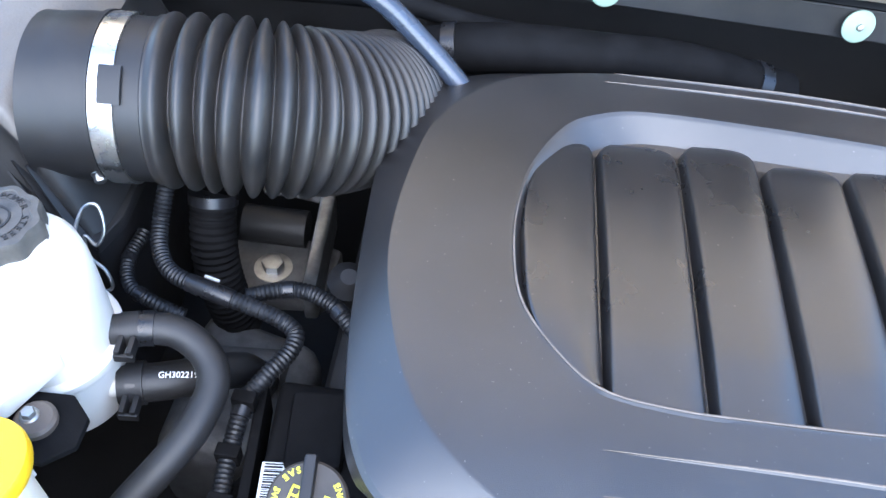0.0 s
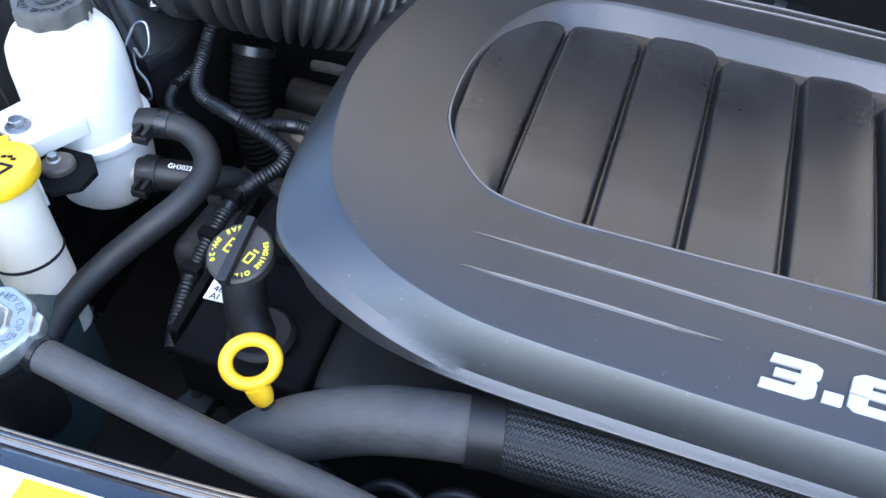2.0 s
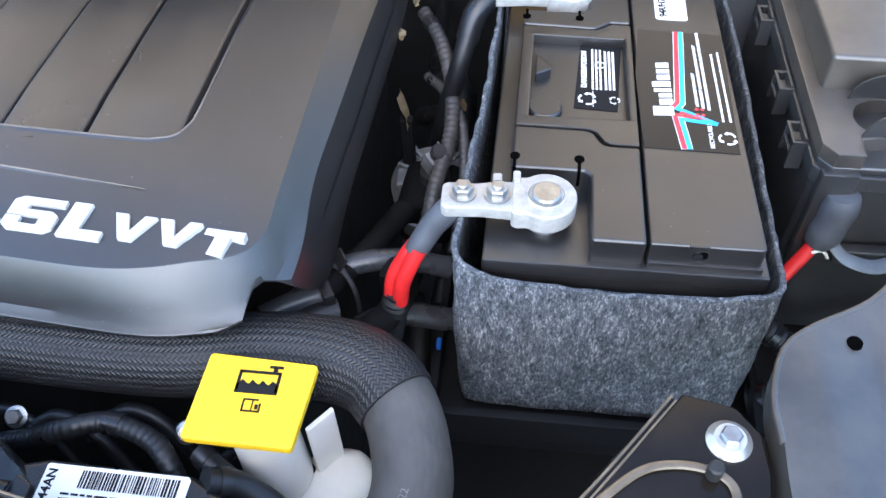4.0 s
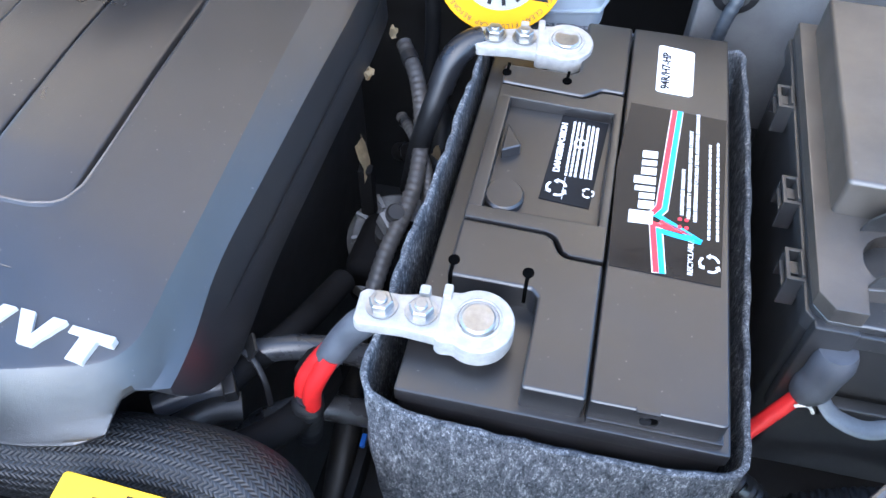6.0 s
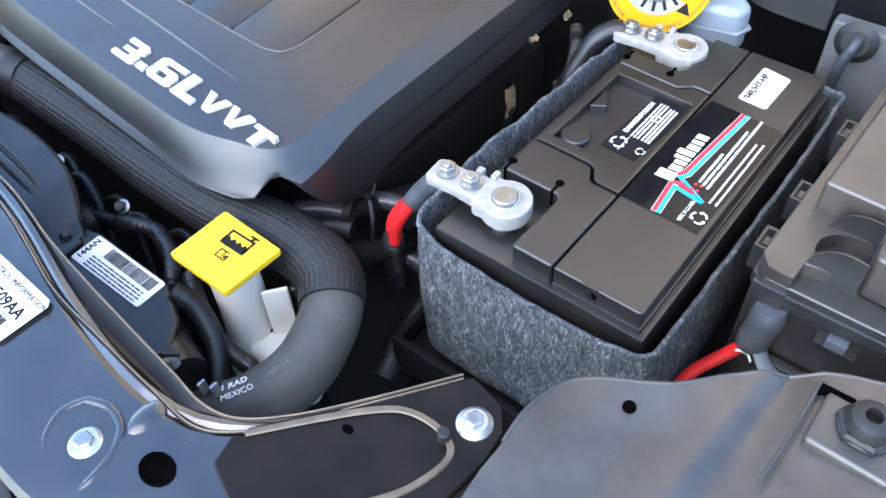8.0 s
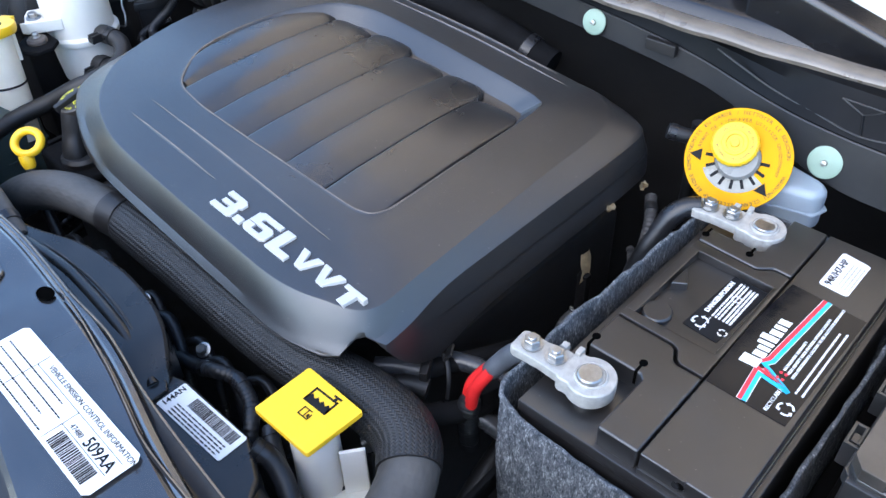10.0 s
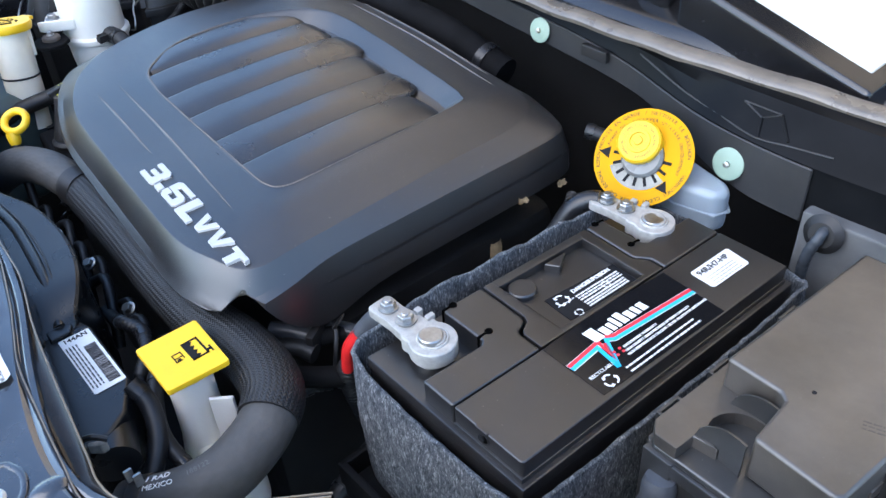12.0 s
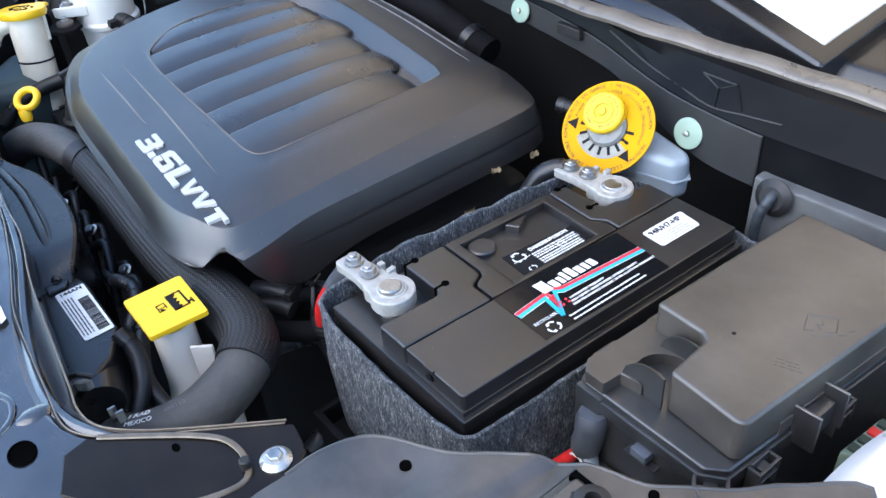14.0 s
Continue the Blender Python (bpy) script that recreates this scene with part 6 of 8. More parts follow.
while x < 0.168:
    w = 0.0004 + 0.0012 * RND.random()
    part("bar", sheet([(x, 0.003), (x + w, 0.003), (x + w, 0.016), (x, 0.016)], 0, thick=0.0002, m=MT), INK, el)
    x += w + 0.0005 + 0.0008 * RND.random()
rule = bmesh.new()
for a in ((0.045, 0.031, 0.175, 0.0314), (0.112, 0.018, 0.175, 0.0184), (0.112, 0.002, 0.1124, 0.0314), (0.045, 0.002, 0.0454, 0.042)):
    add(rule, sheet([(a[0], a[1]), (a[2], a[1]), (a[2], a[3]), (a[0], a[3])], 0, thick=0.0002))
rule.transform(MT)
part("rules", rule, INK, el)
# yellow corner of a second label near the left end
yl = thing("caution_label", "white and yellow caution label on the crossmember", "label", (-0.32, -0.21, 0.97))
part("paper", sheet([(-0.352, -0.232), (-0.27, -0.232), (-0.27, -0.192), (-0.352, -0.190)], 0.9612), PAPER, yl)
part("band", sheet([(-0.334, -0.231), (-0.271, -0.231), (-0.271, -0.194), (-0.334, -0.193)], 0.9619), YELLOW, yl, "yellow printed band")

gp = thing("upper_grille_panel", "grey plastic panel in front of the crossmember", "panel", (0.0, -0.40, 0.93))
part("sheet", prism([(-0.60, -0.52), (0.44, -0.52), (0.44, -0.31), (0.34, -0.34), (0.20, -0.29), (-0.10, -0.265), (-0.60, -0.24)], 0.925, 0.941, 0.003, 2), GREYFL, gp)
part("retainer", hexbolt(0.006, 0.005, 1.7, Matrix.Translation((0.214, -0.332, 0.941))), BLACK, gp, "black plastic retainer")

# fan shroud and radiator end tank
sh = thing("fan_shroud", "black plastic fan shroud with a curved rim", "fan shroud", (0.0, -0.15, 0.80))
bm = bmesh.new()
top = spline([(-0.34, -0.160, 0.900), (-0.22, -0.150, 0.915), (-0.123, -0.142, 0.928), (-0.060, -0.124, 0.930), (0.0, -0.119, 0.930), (0.054, -0.124, 0.930), (0.094, -0.136, 0.928), (0.120, -0.152, 0.918), (0.132, -0.162, 0.905)], step=0.01)
prof = [(-0.050, -0.004), (-0.026, -0.003), (-0.014, -0.0016), (-0.003, 0.0), (0.0, -0.002), (0.001, -0.007), (0.003, -0.14)]
grid = [[bm.verts.new((x, y + (dy if dy > -0.03 else min(dy, -0.185 - y)), z + dz)) for dy, dz in prof] for x, y, z in top]
for a, b_ in zip(grid, grid[1:]):
    for i in range(len(prof) - 1):
        bm.faces.new((a[i], a[i + 1], b_[i + 1], b_[i]))
part("rim", bm, SHROUD, sh, "", 30)
part("rolled_edge", tube([(-0.20, -0.163, 0.914), (-0.13, -0.157, 0.921), (-0.06, -0.152, 0.9245), (-0.012, -0.1525, 0.9245), (0.067, -0.1605, 0.9225), (0.125, -0.1730, 0.9080)], 0.0062, n=14), SHROUD, sh, "rolled front edge")
part("ledge_bead", tube([(-0.16, -0.153, 0.9225), (-0.10, -0.1485, 0.9270), (-0.05, -0.1450, 0.9283), (-0.012, -0.1445, 0.9285), (0.030, -0.1475, 0.9280), (0.067, -0.1535, 0.9270), (0.110, -0.1620, 0.9180)], 0.0011, n=8), GREYFL, sh, "fine raised line on the shroud")
part("end_box", prism([(0.066, -0.205), (0.074, -0.166), (0.118, -0.156), (0.139, -0.150), (0.225, -0.152), (0.258, -0.170), (0.272, -0.190), (0.272, -0.214)], 0.84, 0.906, 0.004, 3), SHROUD, sh, "ribbed end box")
part("box_step", prism([(0.078, -0.184), (0.084, -0.168), (0.130, -0.163), (0.138, -0.168), (0.138, -0.186)], 0.895, 0.9105, 0.0015, 2), SHROUD, sh, "raised flat tab")
part("box_end", tube([(0.236, -0.182, 0.880), (0.262, -0.190, 0.884), (0.284, -0.197, 0.884)], 0.020, n=24), SHROUD, sh, "rounded end of the box")
part("wedge", prism([(-0.30, -0.150), (-0.13, -0.166), (-0.13, -0.158), (-0.285, -0.115)], 0.86, 0.905, 0.002), PIT, sh, "dark wedge-shaped baffle")
cl = thing("code_label", "white part label with a barcode on the shroud", "label", (0.18, -0.166, 0.9065))
MK = Matrix.Translation((0.1405, -0.1815, 0.9062)) @ Matrix.Rotation(radians(-0.5), 4, 'Z')
part("paper", prism([(0.001, 0), (0.0825, 0), (0.084, 0.0015), (0.084, 0.0265), (0.0825, 0.028), (0.001, 0.028), (0, 0.027), (0, 0.001)], 0, 0.0008, 0, m=MK), PAPER, cl)
MK2 = MK @ Matrix.Translation((0, 0, 0.001))
part("print", lettering("144AN", 0.0075, MK2 @ Matrix.Translation((0.0072, 0.003, 0)) @ ZR, 0.0001, 0, 0.0002), INK, cl)
x = 0.022
while x < 0.079:
    w = 0.0004 + 0.0010 * RND.random()
    part("bar", sheet([(x, 0.015), (x + w, 0.015), (x + w, 0.0255), (x, 0.0255)], 0, thick=0.0002, m=MK2), INK, cl)
    x += w + 0.0004 + 0.0007 * RND.random()
part("small_print", bars(0.014, 0.0105, 0.080, 4, 0.0030, 0.0012, MK2, RND, 0.7, 0.006), INK, cl)

# coolant bottle
cb = thing("coolant_bottle", "milky coolant bottle with a yellow square flip cap", "coolant bottle", (0.25, -0.11, 0.78))
part("neck", lathe([(0.029, 0.78), (0.0245, 0.81), (0.0212, 0.835), (0.0202, 0.87), (0.0200, 0.908), (0, 0.908)], 32, Matrix.Translation((0.252, -0.112, 0))), MILK, cb, "milky filler neck")
part("body", prism([(0.262, -0.135), (0.300, -0.130), (0.318, -0.112), (0.305, -0.085), (0.268, -0.088)], 0.75, 0.832, 0.012, 3), MILK, cb, "milky bottle shoulder")
part("fin", prism([(0.2755, -0.108), (0.2785, -0.110), (0.2915, -0.094), (0.2890, -0.091)], 0.80, 0.888, 0.0012, 2), MILK, cb, "milky upright web")
fc = part("flip_cap", prism([(0.2163, -0.1372), (0.2185, -0.1384), (0.2790, -0.1395), (0.2806, -0.1380), (0.2842, -0.0860), (0.2828, -0.0842), (0.2200, -0.0815), (0.2180, -0.0830)], 0.9165, 0.9225, 0.0011, 2), YELLOW, cb, "yellow square flip cap")
part("cap_skirt", lathe([(0.0222, 0.9065), (0.0232, 0.9085), (0.0245, 0.9155), (0, 0.9155)], 36, Matrix.Translation((0.250, -0.112, 0))), YELLOW, cb)
MB = Matrix.Translation((0.252, -0.099, 0.9226))
sym = bmesh.new()
for a in ((-0.0130, -0.0065, -0.0112, 0.0072), (0.0105, -0.0065, 0.0123, 0.0072), (-0.0130, 0.0054, 0.0123, 0.0072), (0.0068, 0.0070, 0.0094, 0.0100), (0.0040, 0.0096, 0.0125, 0.0113), (-0.0130, -0.0080, 0.0123, -0.0018)):
    add(sym, sheet([(a[0], a[1]), (a[2], a[1]), (a[2], a[3]), (a[0], a[3])], 0, thick=0.0004))
for k in range(4):
    add(sym, sheet([(-0.0115 + k * 0.006, -0.0020), (-0.006 + k * 0.006, -0.0020), (-0.0100 + k * 0.006, 0.0010)], 0, thick=0.0004))
sym.transform(MB)
part("cap_symbol", sym, INK, fc, "black bottle symbol")
sym = bmesh.new()
for a in ((-0.006, -0.0200, 0.005, -0.0190), (-0.006, -0.0125, 0.003, -0.0115), (-0.006, -0.0200, -0.005, -0.0115), (0.004, -0.0200, 0.005, -0.0140), (-0.0005, -0.0195, 0.0002, -0.0120), (0.0015, -0.0180, 0.0035, -0.0150)):
    add(sym, sheet([(a[0], a[1]), (a[2], a[1]), (a[2], a[3]), (a[0], a[3])], 0, thick=0.0004))
sym.transform(MB)
part("cap_symbol", sym, INK, fc, "small black book symbol")
cable("coolant_hose", [(0.232, -0.155, 0.905), (0.250, -0.150, 0.89), (0.275, -0.16, 0.87), (0.30, -0.19, 0.84), (0.31, -0.20, 0.80)], 0.0085, LOOM, "thin black hose beside the coolant bottle")
cable("coolant_hose", [(0.215, -0.128, 0.885), (0.235, -0.140, 0.88), (0.265, -0.152, 0.865), (0.30, -0.15, 0.85)], 0.007, LOOM, "thin black hose beside the coolant bottle")

# radiator hose: plain end, connector, braided run, plain end
rh = thing("radiator_hose", "black radiator hose with a braided sleeve and rubber ends", "radiator hose", (0.1, -0.07, 0.88))
part("rubber_left", tube([(-0.315, -0.150, 0.80), (-0.295, -0.128, 0.838), (-0.268, -0.106, 0.866), (-0.235, -0.088, 0.884), (-0.19, -0.073, 0.893), (-0.150, -0.065, 0.894), (-0.122, -0.061, 0.893)], 0.0225, n=28), HOSEGREY, rh, "dull weathered rubber hose")
part("connector", tube([(-0.126, -0.0615, 0.893), (-0.104, -0.058, 0.892)], 0.0245, n=28, raw=True), BLACK, rh, "black plastic connector")
part("braid", tube([(-0.108, -0.0585, 0.891, 0.0235), (-0.095, -0.057, 0.889, 0.026), (0.0, -0.058, 0.886, 0.0265), (0.10, -0.063, 0.885, 0.0265), (0.18, -0.064, 0.886, 0.0265), (0.24, -0.057, 0.888, 0.027), (0.285, -0.058, 0.888, 0.0275), (0.312, -0.066, 0.886, 0.0275), (0.328, -0.082, 0.883, 0.0265)], 0.026, n=40, step=0.005), BRAID, rh, "woven black sleeve")
part("rubber_right", tube([(0.321, -0.072, 0.884), (0.333, -0.090, 0.881), (0.341, -0.112, 0.877), (0.344, -0.135, 0.872), (0.338, -0.160, 0.866), (0.325, -0.183, 0.860), (0.305, -0.205, 0.852)], 0.0245, n=28), HOSEGREY, rh, "dull weathered rubber elbow")


def wrapped(s, size, line, r, start, turn, bold=0.0):
    """Writing laid round a hose: it runs along the line from a start, at an angle round it."""
    pts = spline(line, step=0.003)
    arc = np.r_[0, np.cumsum(np.linalg.norm(np.diff(pts, axis=0), axis=1))]
    bm = lettering(s, size, Matrix.Identity(4), 0.0002, 0, bold)
    for v in bm.verts:
        at = start + v.co.x
        c = Vector([np.interp(at, arc, pts[:, k]) for k in range(3)])
        d = (Vector([np.interp(at + 0.002, arc, pts[:, k]) for k in range(3)]) - c).normalized()
        side = Vector((0, 0, 1)).cross(d).normalized()
        up = d.cross(side)
        a = radians(turn) + v.co.y / r
        v.co = c + (side * math.sin(a) + up * math.cos(a)) * (r + 0.0003 + v.co.z)
    return bm


elbow = [(0.305, -0.205, 0.852), (0.325, -0.183, 0.860), (0.338, -0.160, 0.866), (0.344, -0.135, 0.872), (0.341, -0.112, 0.877)]
part("hose_print", wrapped("1 RAD", 0.0080, elbow, 0.0245, 0.026, 12, 0.0002), WHITEINK, rh, "white printed marking")
part("hose_print", wrapped("MEXICO", 0.0066, elbow, 0.0245, 0.026, -8), WHITEINK, rh, "white printed marking")
part("hose_print", wrapped("188122", 0.0066, elbow, 0.0245, 0.062, -4), mat("faded_print", (0.16, 0.155, 0.15), 0.6), rh, "faded printed marking")
lc = thing("latch_clip", "broken cream latch clip on the crossmember edge", "clip", (0.292, -0.203, 0.925))
part("tab", prism([(0.287, -0.209), (0.291, -0.211), (0.298, -0.203), (0.297, -0.197), (0.292, -0.199), (0.290, -0.204)], 0.915, 0.925, 0.0015, 2), mat("dusty_cream_clip", (0.22, 0.205, 0.175), 0.6, var=0.4, scale=200, grain=0.4), lc)
part("barb", tube([(0.286, -0.212, 0.929), (0.294, -0.205, 0.934), (0.300, -0.197, 0.930)], 0.0025, n=8), BLACK, lc, "bent wire barb")
hc = thing("hose_clamp", "sprung steel hose clamp at the radiator", "hose clamp", (0.315, -0.195, 0.86))
part("band", tube([(0.321, -0.188, 0.858), (0.313, -0.197, 0.855)], 0.0262, n=28, raw=True), mat("blued_spring_steel", (0.16, 0.15, 0.14), 0.4, metal=0.8), hc)
for d in (0.0, 0.009):
    part("ear", box(-0.0035, 0.0035, -0.0015, 0.0015, 0.0, 0.012, 0.0008, m=axis((0.316 - d, -0.191 - d * 0.4, 0.883), (-0.15, 0, 1))), STEEL, hc)

# headlamp panel on the right
EDGE = [(0.529, -0.138), (0.528, -0.112), (0.537, -0.083), (0.556, -0.066), (0.588, -0.047), (0.610, -0.024), (0.632, -0.006), (0.656, 0.009), (0.675, 0.016), (0.693, 0.022), (0.712, 0.039), (0.732, 0.058), (0.752, 0.085), (0.79, 0.11), (0.80, -0.05), (0.80, -0.22), (0.66, -0.34), (0.57, -0.32), (0.536, -0.23), (0.529, -0.17)]
hp = thing("headlamp_panel", "dusty dark grey plastic panel over the headlamp", "headlamp panel", (0.64, -0.1, 0.95))


def panel_height(x, y):
    q = x - (0.638 + 0.10 * min(0.0, y))

    def step(v, w):
        return float(np.clip(v / w, 0, 1))

    fold = 0.003 * step(q + 0.022, 0.014) - 0.0065 * step(q + 0.008, 0.010) + 0.0085 * step(x - 0.642, 0.016)
    dish = 0.006 * float(np.clip(1 - abs(x - 0.585) / 0.030, 0, 1)) * float(np.clip((-0.05 - y) / 0.03, 0, 1))
    return 0.9745 + fold + 0.0045 * float(np.clip((x - 0.66) / 0.05, 0, 1)) - dish - 0.10 * max(0.0, -0.16 - y)


bm = bmesh.new()
outline = spline([(*p, 0.0) for p in EDGE], closed=True, step=0.008)[:, :2]
bm.faces.new([bm.verts.new((x, y, 0.0)) for x, y in outline])
for axis_n, values in (((1, 0, 0), np.arange(0.47, 0.80, 0.005)), ((0, 1, 0), np.arange(-0.32, 0.11, 0.012))):
    for v in values:
        co = (v, 0, 0) if axis_n[0] else (0, v, 0)
        bmesh.ops.bisect_plane(bm, geom=bm.verts[:] + bm.edges[:] + bm.faces[:], plane_co=co, plane_no=axis_n)
rim = [e for e in bm.edges if e.is_boundary]
for v in bm.verts:
    v.co.z = panel_height(v.co.x, v.co.y)
res = bmesh.ops.extrude_edge_only(bm, edges=rim)
for v in [g for g in res["geom"] if isinstance(g, bmesh.types.BMVert)]:
    v.co.z -= 0.022
part("panel", bm, PANEL, hp, "", 40)
part("panel_rim", tube([(x, y, panel_height(x, y) - 0.0010) for x, y in outline[:70]], 0.0018, n=8, raw=True), PANEL, hp, "rounded front edge")
part("hole", lathe([(0.0042, 0), (0.0040, 0.0016), (0.0030, 0.0012), (0, 0.0004)], 20, Matrix.Translation((0.5745, -0.0745, 0.9712))), HOLE, hp, "small round hole")
part("hole", lathe([(0.0035, 0), (0.0033, 0.0016), (0.0026, 0.0012), (0, 0.0004)], 20, Matrix.Translation((0.702, 0.018, 0.9845))), HOLE, hp, "small round hole")
part("nut_plate", prism([(0.662, -0.0065), (0.710, -0.0070), (0.710, -0.045), (0.662, -0.044)], 0.974, 0.9872, 0.003, 3), PANEL, hp, "raised square plate")
part("slot", prism([(0.657, -0.0085), (0.657, -0.0020), (0.677, -0.0015), (0.677, -0.0065), (0.6615, -0.0065)], 0.975, 0.9846, 0.0006, 1), HOLE, hp, "dark slot beside the plate")
part("slot", prism([(0.700, -0.0065), (0.701, -0.0010), (0.7165, -0.0010), (0.7175, -0.045), (0.7110, -0.046), (0.7108, -0.0065)], 0.975, 0.9862, 0.0006, 1), HOLE, hp, "dark slot beside the plate")
part("plate_edge", tube([(0.6565, -0.001, 0.9835), (0.6560, -0.045, 0.9835), (0.654, -0.080, 0.9822)], 0.0012, n=8), PANEL, hp, "raised fold beside the plate")
part("plate_edge", tube([(0.7185, -0.002, 0.9852), (0.719, -0.050, 0.9848)], 0.0012, n=8), PANEL, hp, "raised fold beside the plate")
part("seam", tube([(0.716, 0.040, 0.9848), (0.741, 0.026, 0.9848)], 0.0008, n=8, raw=True), PANEL, hp)
solid("wing_corner", prism([(0.748, 0.018), (0.740, 0.006), (0.737, -0.010), (0.738, -0.026), (0.744, -0.042), (0.785, -0.050), (0.790, 0.020)], 0.978, 0.9930, 0.004, 4), SILVERW, "silver painted wing corner beside the headlamp panel", "wing corner")
part("bump_stop", lathe([(0.0155, 0.986), (0.0155, 0.990), (0.0130, 0.993), (0.0130, 0.996), (0.0112, 1.001), (0.0075, 1.003), (0.0048, 1.003), (0.0045, 0.995), (0, 0.995)], 32, Matrix.Translation((0.687, -0.020, 0))), RUBBER, hp, "black rubber bump stop")
part("bump_nut", lathe([(0.0165, 0.986), (0.0165, 0.992), (0.0145, 0.994), (0, 0.994)], 6, Matrix.Translation((0.687, -0.020, 0))), BLACK, hp)

# ---- left of the bay: power steering reservoir ----
ps = thing("steering_reservoir", "milky power steering reservoir with a scalloped grey cap", "reservoir", (-0.505, 0.13, 0.85))
MP = Matrix.Translation((-0.505, 0.130, 0))
part("bottle", lathe([(0.034, 0.835), (0.042, 0.845), (0.0445, 0.875), (0.0455, 0.900), (0.0490, 0.902), (0.0500, 0.905), (0.0500, 0.910), (0.0480, 0.9125), (0.0450, 0.9135), (0.0448, 0.945), (0.0440, 0.975), (0.0415, 0.990), (0.0350, 1.000), (0.0275, 1.004), (0.0265, 1.010), (0, 1.010)], 44, MP), WHITEP, ps, "milky plastic bottle")
part("nipple", tube([(-0.470, 0.133, 0.914), (-0.440, 0.138, 0.914)], 0.007, raw=True), WHITEP, ps)
part("nipple", tube([(-0.470, 0.118, 0.872), (-0.440, 0.122, 0.872)], 0.010, raw=True), WHITEP, ps)
part("ear", prism([(-0.560, 0.085), (-0.548, 0.075), (-0.505, 0.054), (-0.499, 0.060), (-0.497, 0.075), (-0.480, 0.092), (-0.520, 0.125), (-0.545, 0.118)], 0.928, 0.935, 0.0015), WHITEP, ps, "white mounting ear")
part("ear_wall", prism([(-0.507, 0.050), (-0.498, 0.056), (-0.476, 0.094), (-0.482, 0.098)], 0.930, 0.946, 0.0015), WHITEP, ps)
cp = part("cap", lathe([(0.0265, 1.004), (0.0275, 1.008), (0.0275, 1.020), (0.0262, 1.0235), (0.0225, 1.0240), (0.0220, 1.0230), (0, 1.0230)], 72, MP @ Matrix.Translation((-0.002, 0.004, 0)), lobes=9, depth=0.0012), GREYCAP, ps, "dusty scalloped grey cap")
MQ = MP @ Matrix.Translation((-0.002, 0.004, 1.0231))
part("cap_ring", lathe([(0.0105, 0), (0.0105, 0.0008), (0.0092, 0.0008), (0.0092, 0)], 28, MQ, ring=True), BLACK, cp)
part("cap_symbol", tube([(-0.006, 0.003, 0.0006), (-0.002, 0.0045, 0.0006), (0.002, 0.001, 0.0006), (0.006, -0.003, 0.0006), (0.001, -0.005, 0.0006), (-0.004, -0.003, 0.0006)], 0.0011, n=6), BLACK, cp).data.transform(MQ)
part("cap_symbol", lathe([(0.0168, 0), (0.0168, 0.0006), (0.0162, 0.0006), (0.0162, 0)], 40, MQ, ring=True), GREYCAP, cp)
bm = bmesh.new()
for i, ch in enumerate("POWER STEERING FLUID ONLY "):
    if ch != " ":
        a = radians(90 - i * 13.8)
        add(bm, lettering(ch, 0.0062, Matrix.Rotation(a - math.pi / 2, 4, 'Z') @ Matrix.Translation((0, 0.0165, 0)), 0.0005, align='CENTER'))
bm.transform(MQ)
part("cap_print", bm, BLACK, cp, "raised lettering")
solid("mount_bolt", hexbolt(0.0062, 0.008, 1.6, Matrix.Translation((-0.531, 0.080, 0.935))), STEEL, "plated bolt through the reservoir ear", "bolt")
mb = thing("rubber_mount", "black bracket with a rubber bush and bolt", "mount", (-0.482, 0.058, 0.92))
part("plate", prism([(-0.512, 0.052), (-0.498, 0.036), (-0.474, 0.030), (-0.456, 0.042), (-0.454, 0.062), (-0.468, 0.078), (-0.505, 0.080)], 0.918, 0.924, 0.0015), PIT, mb)
part("bush", lathe([(0.013, 0.923), (0.013, 0.928), (0.011, 0.930), (0.004, 0.930), (0, 0.930)], 28, Matrix.Translation((-0.484, 0.057, 0))), mat("brown_rubber_bush", (0.10, 0.08, 0.065), 0.6), mb)
part("bolt", hexbolt(0.0045, 0.006, 1.3, Matrix.Translation((-0.487, 0.058, 0.9295))), STEEL, mb)

# hoses off the reservoir
cable("steering_hose", [(-0.462, 0.1345, 0.914), (-0.440, 0.138, 0.914), (-0.418, 0.138, 0.911), (-0.398, 0.126, 0.904), (-0.390, 0.106, 0.897), (-0.398, 0.078, 0.889), (-0.414, 0.055, 0.880), (-0.440, 0.026, 0.862), (-0.454, -0.012, 0.853), (-0.456, -0.05, 0.845), (-0.45, -0.09, 0.82)], 0.0115, RUBBER, "black rubber hose from the reservoir")
cable("steering_hose", [(-0.462, 0.117, 0.872), (-0.430, 0.124, 0.870), (-0.405, 0.136, 0.862), (-0.385, 0.155, 0.84), (-0.375, 0.17, 0.80)], 0.014, RUBBER, "thick black rubber hose below the reservoir")
solid("hose_print", lettering("GH302219", 0.0062, Matrix.Translation((-0.432, 0.1165, 0.8855)) @ Matrix.Rotation(radians(4), 4, 'Z') @ Matrix.Rotation(radians(22), 4, 'X'), 0.0003), WHITEINK, "white number printed on the hose", "print")
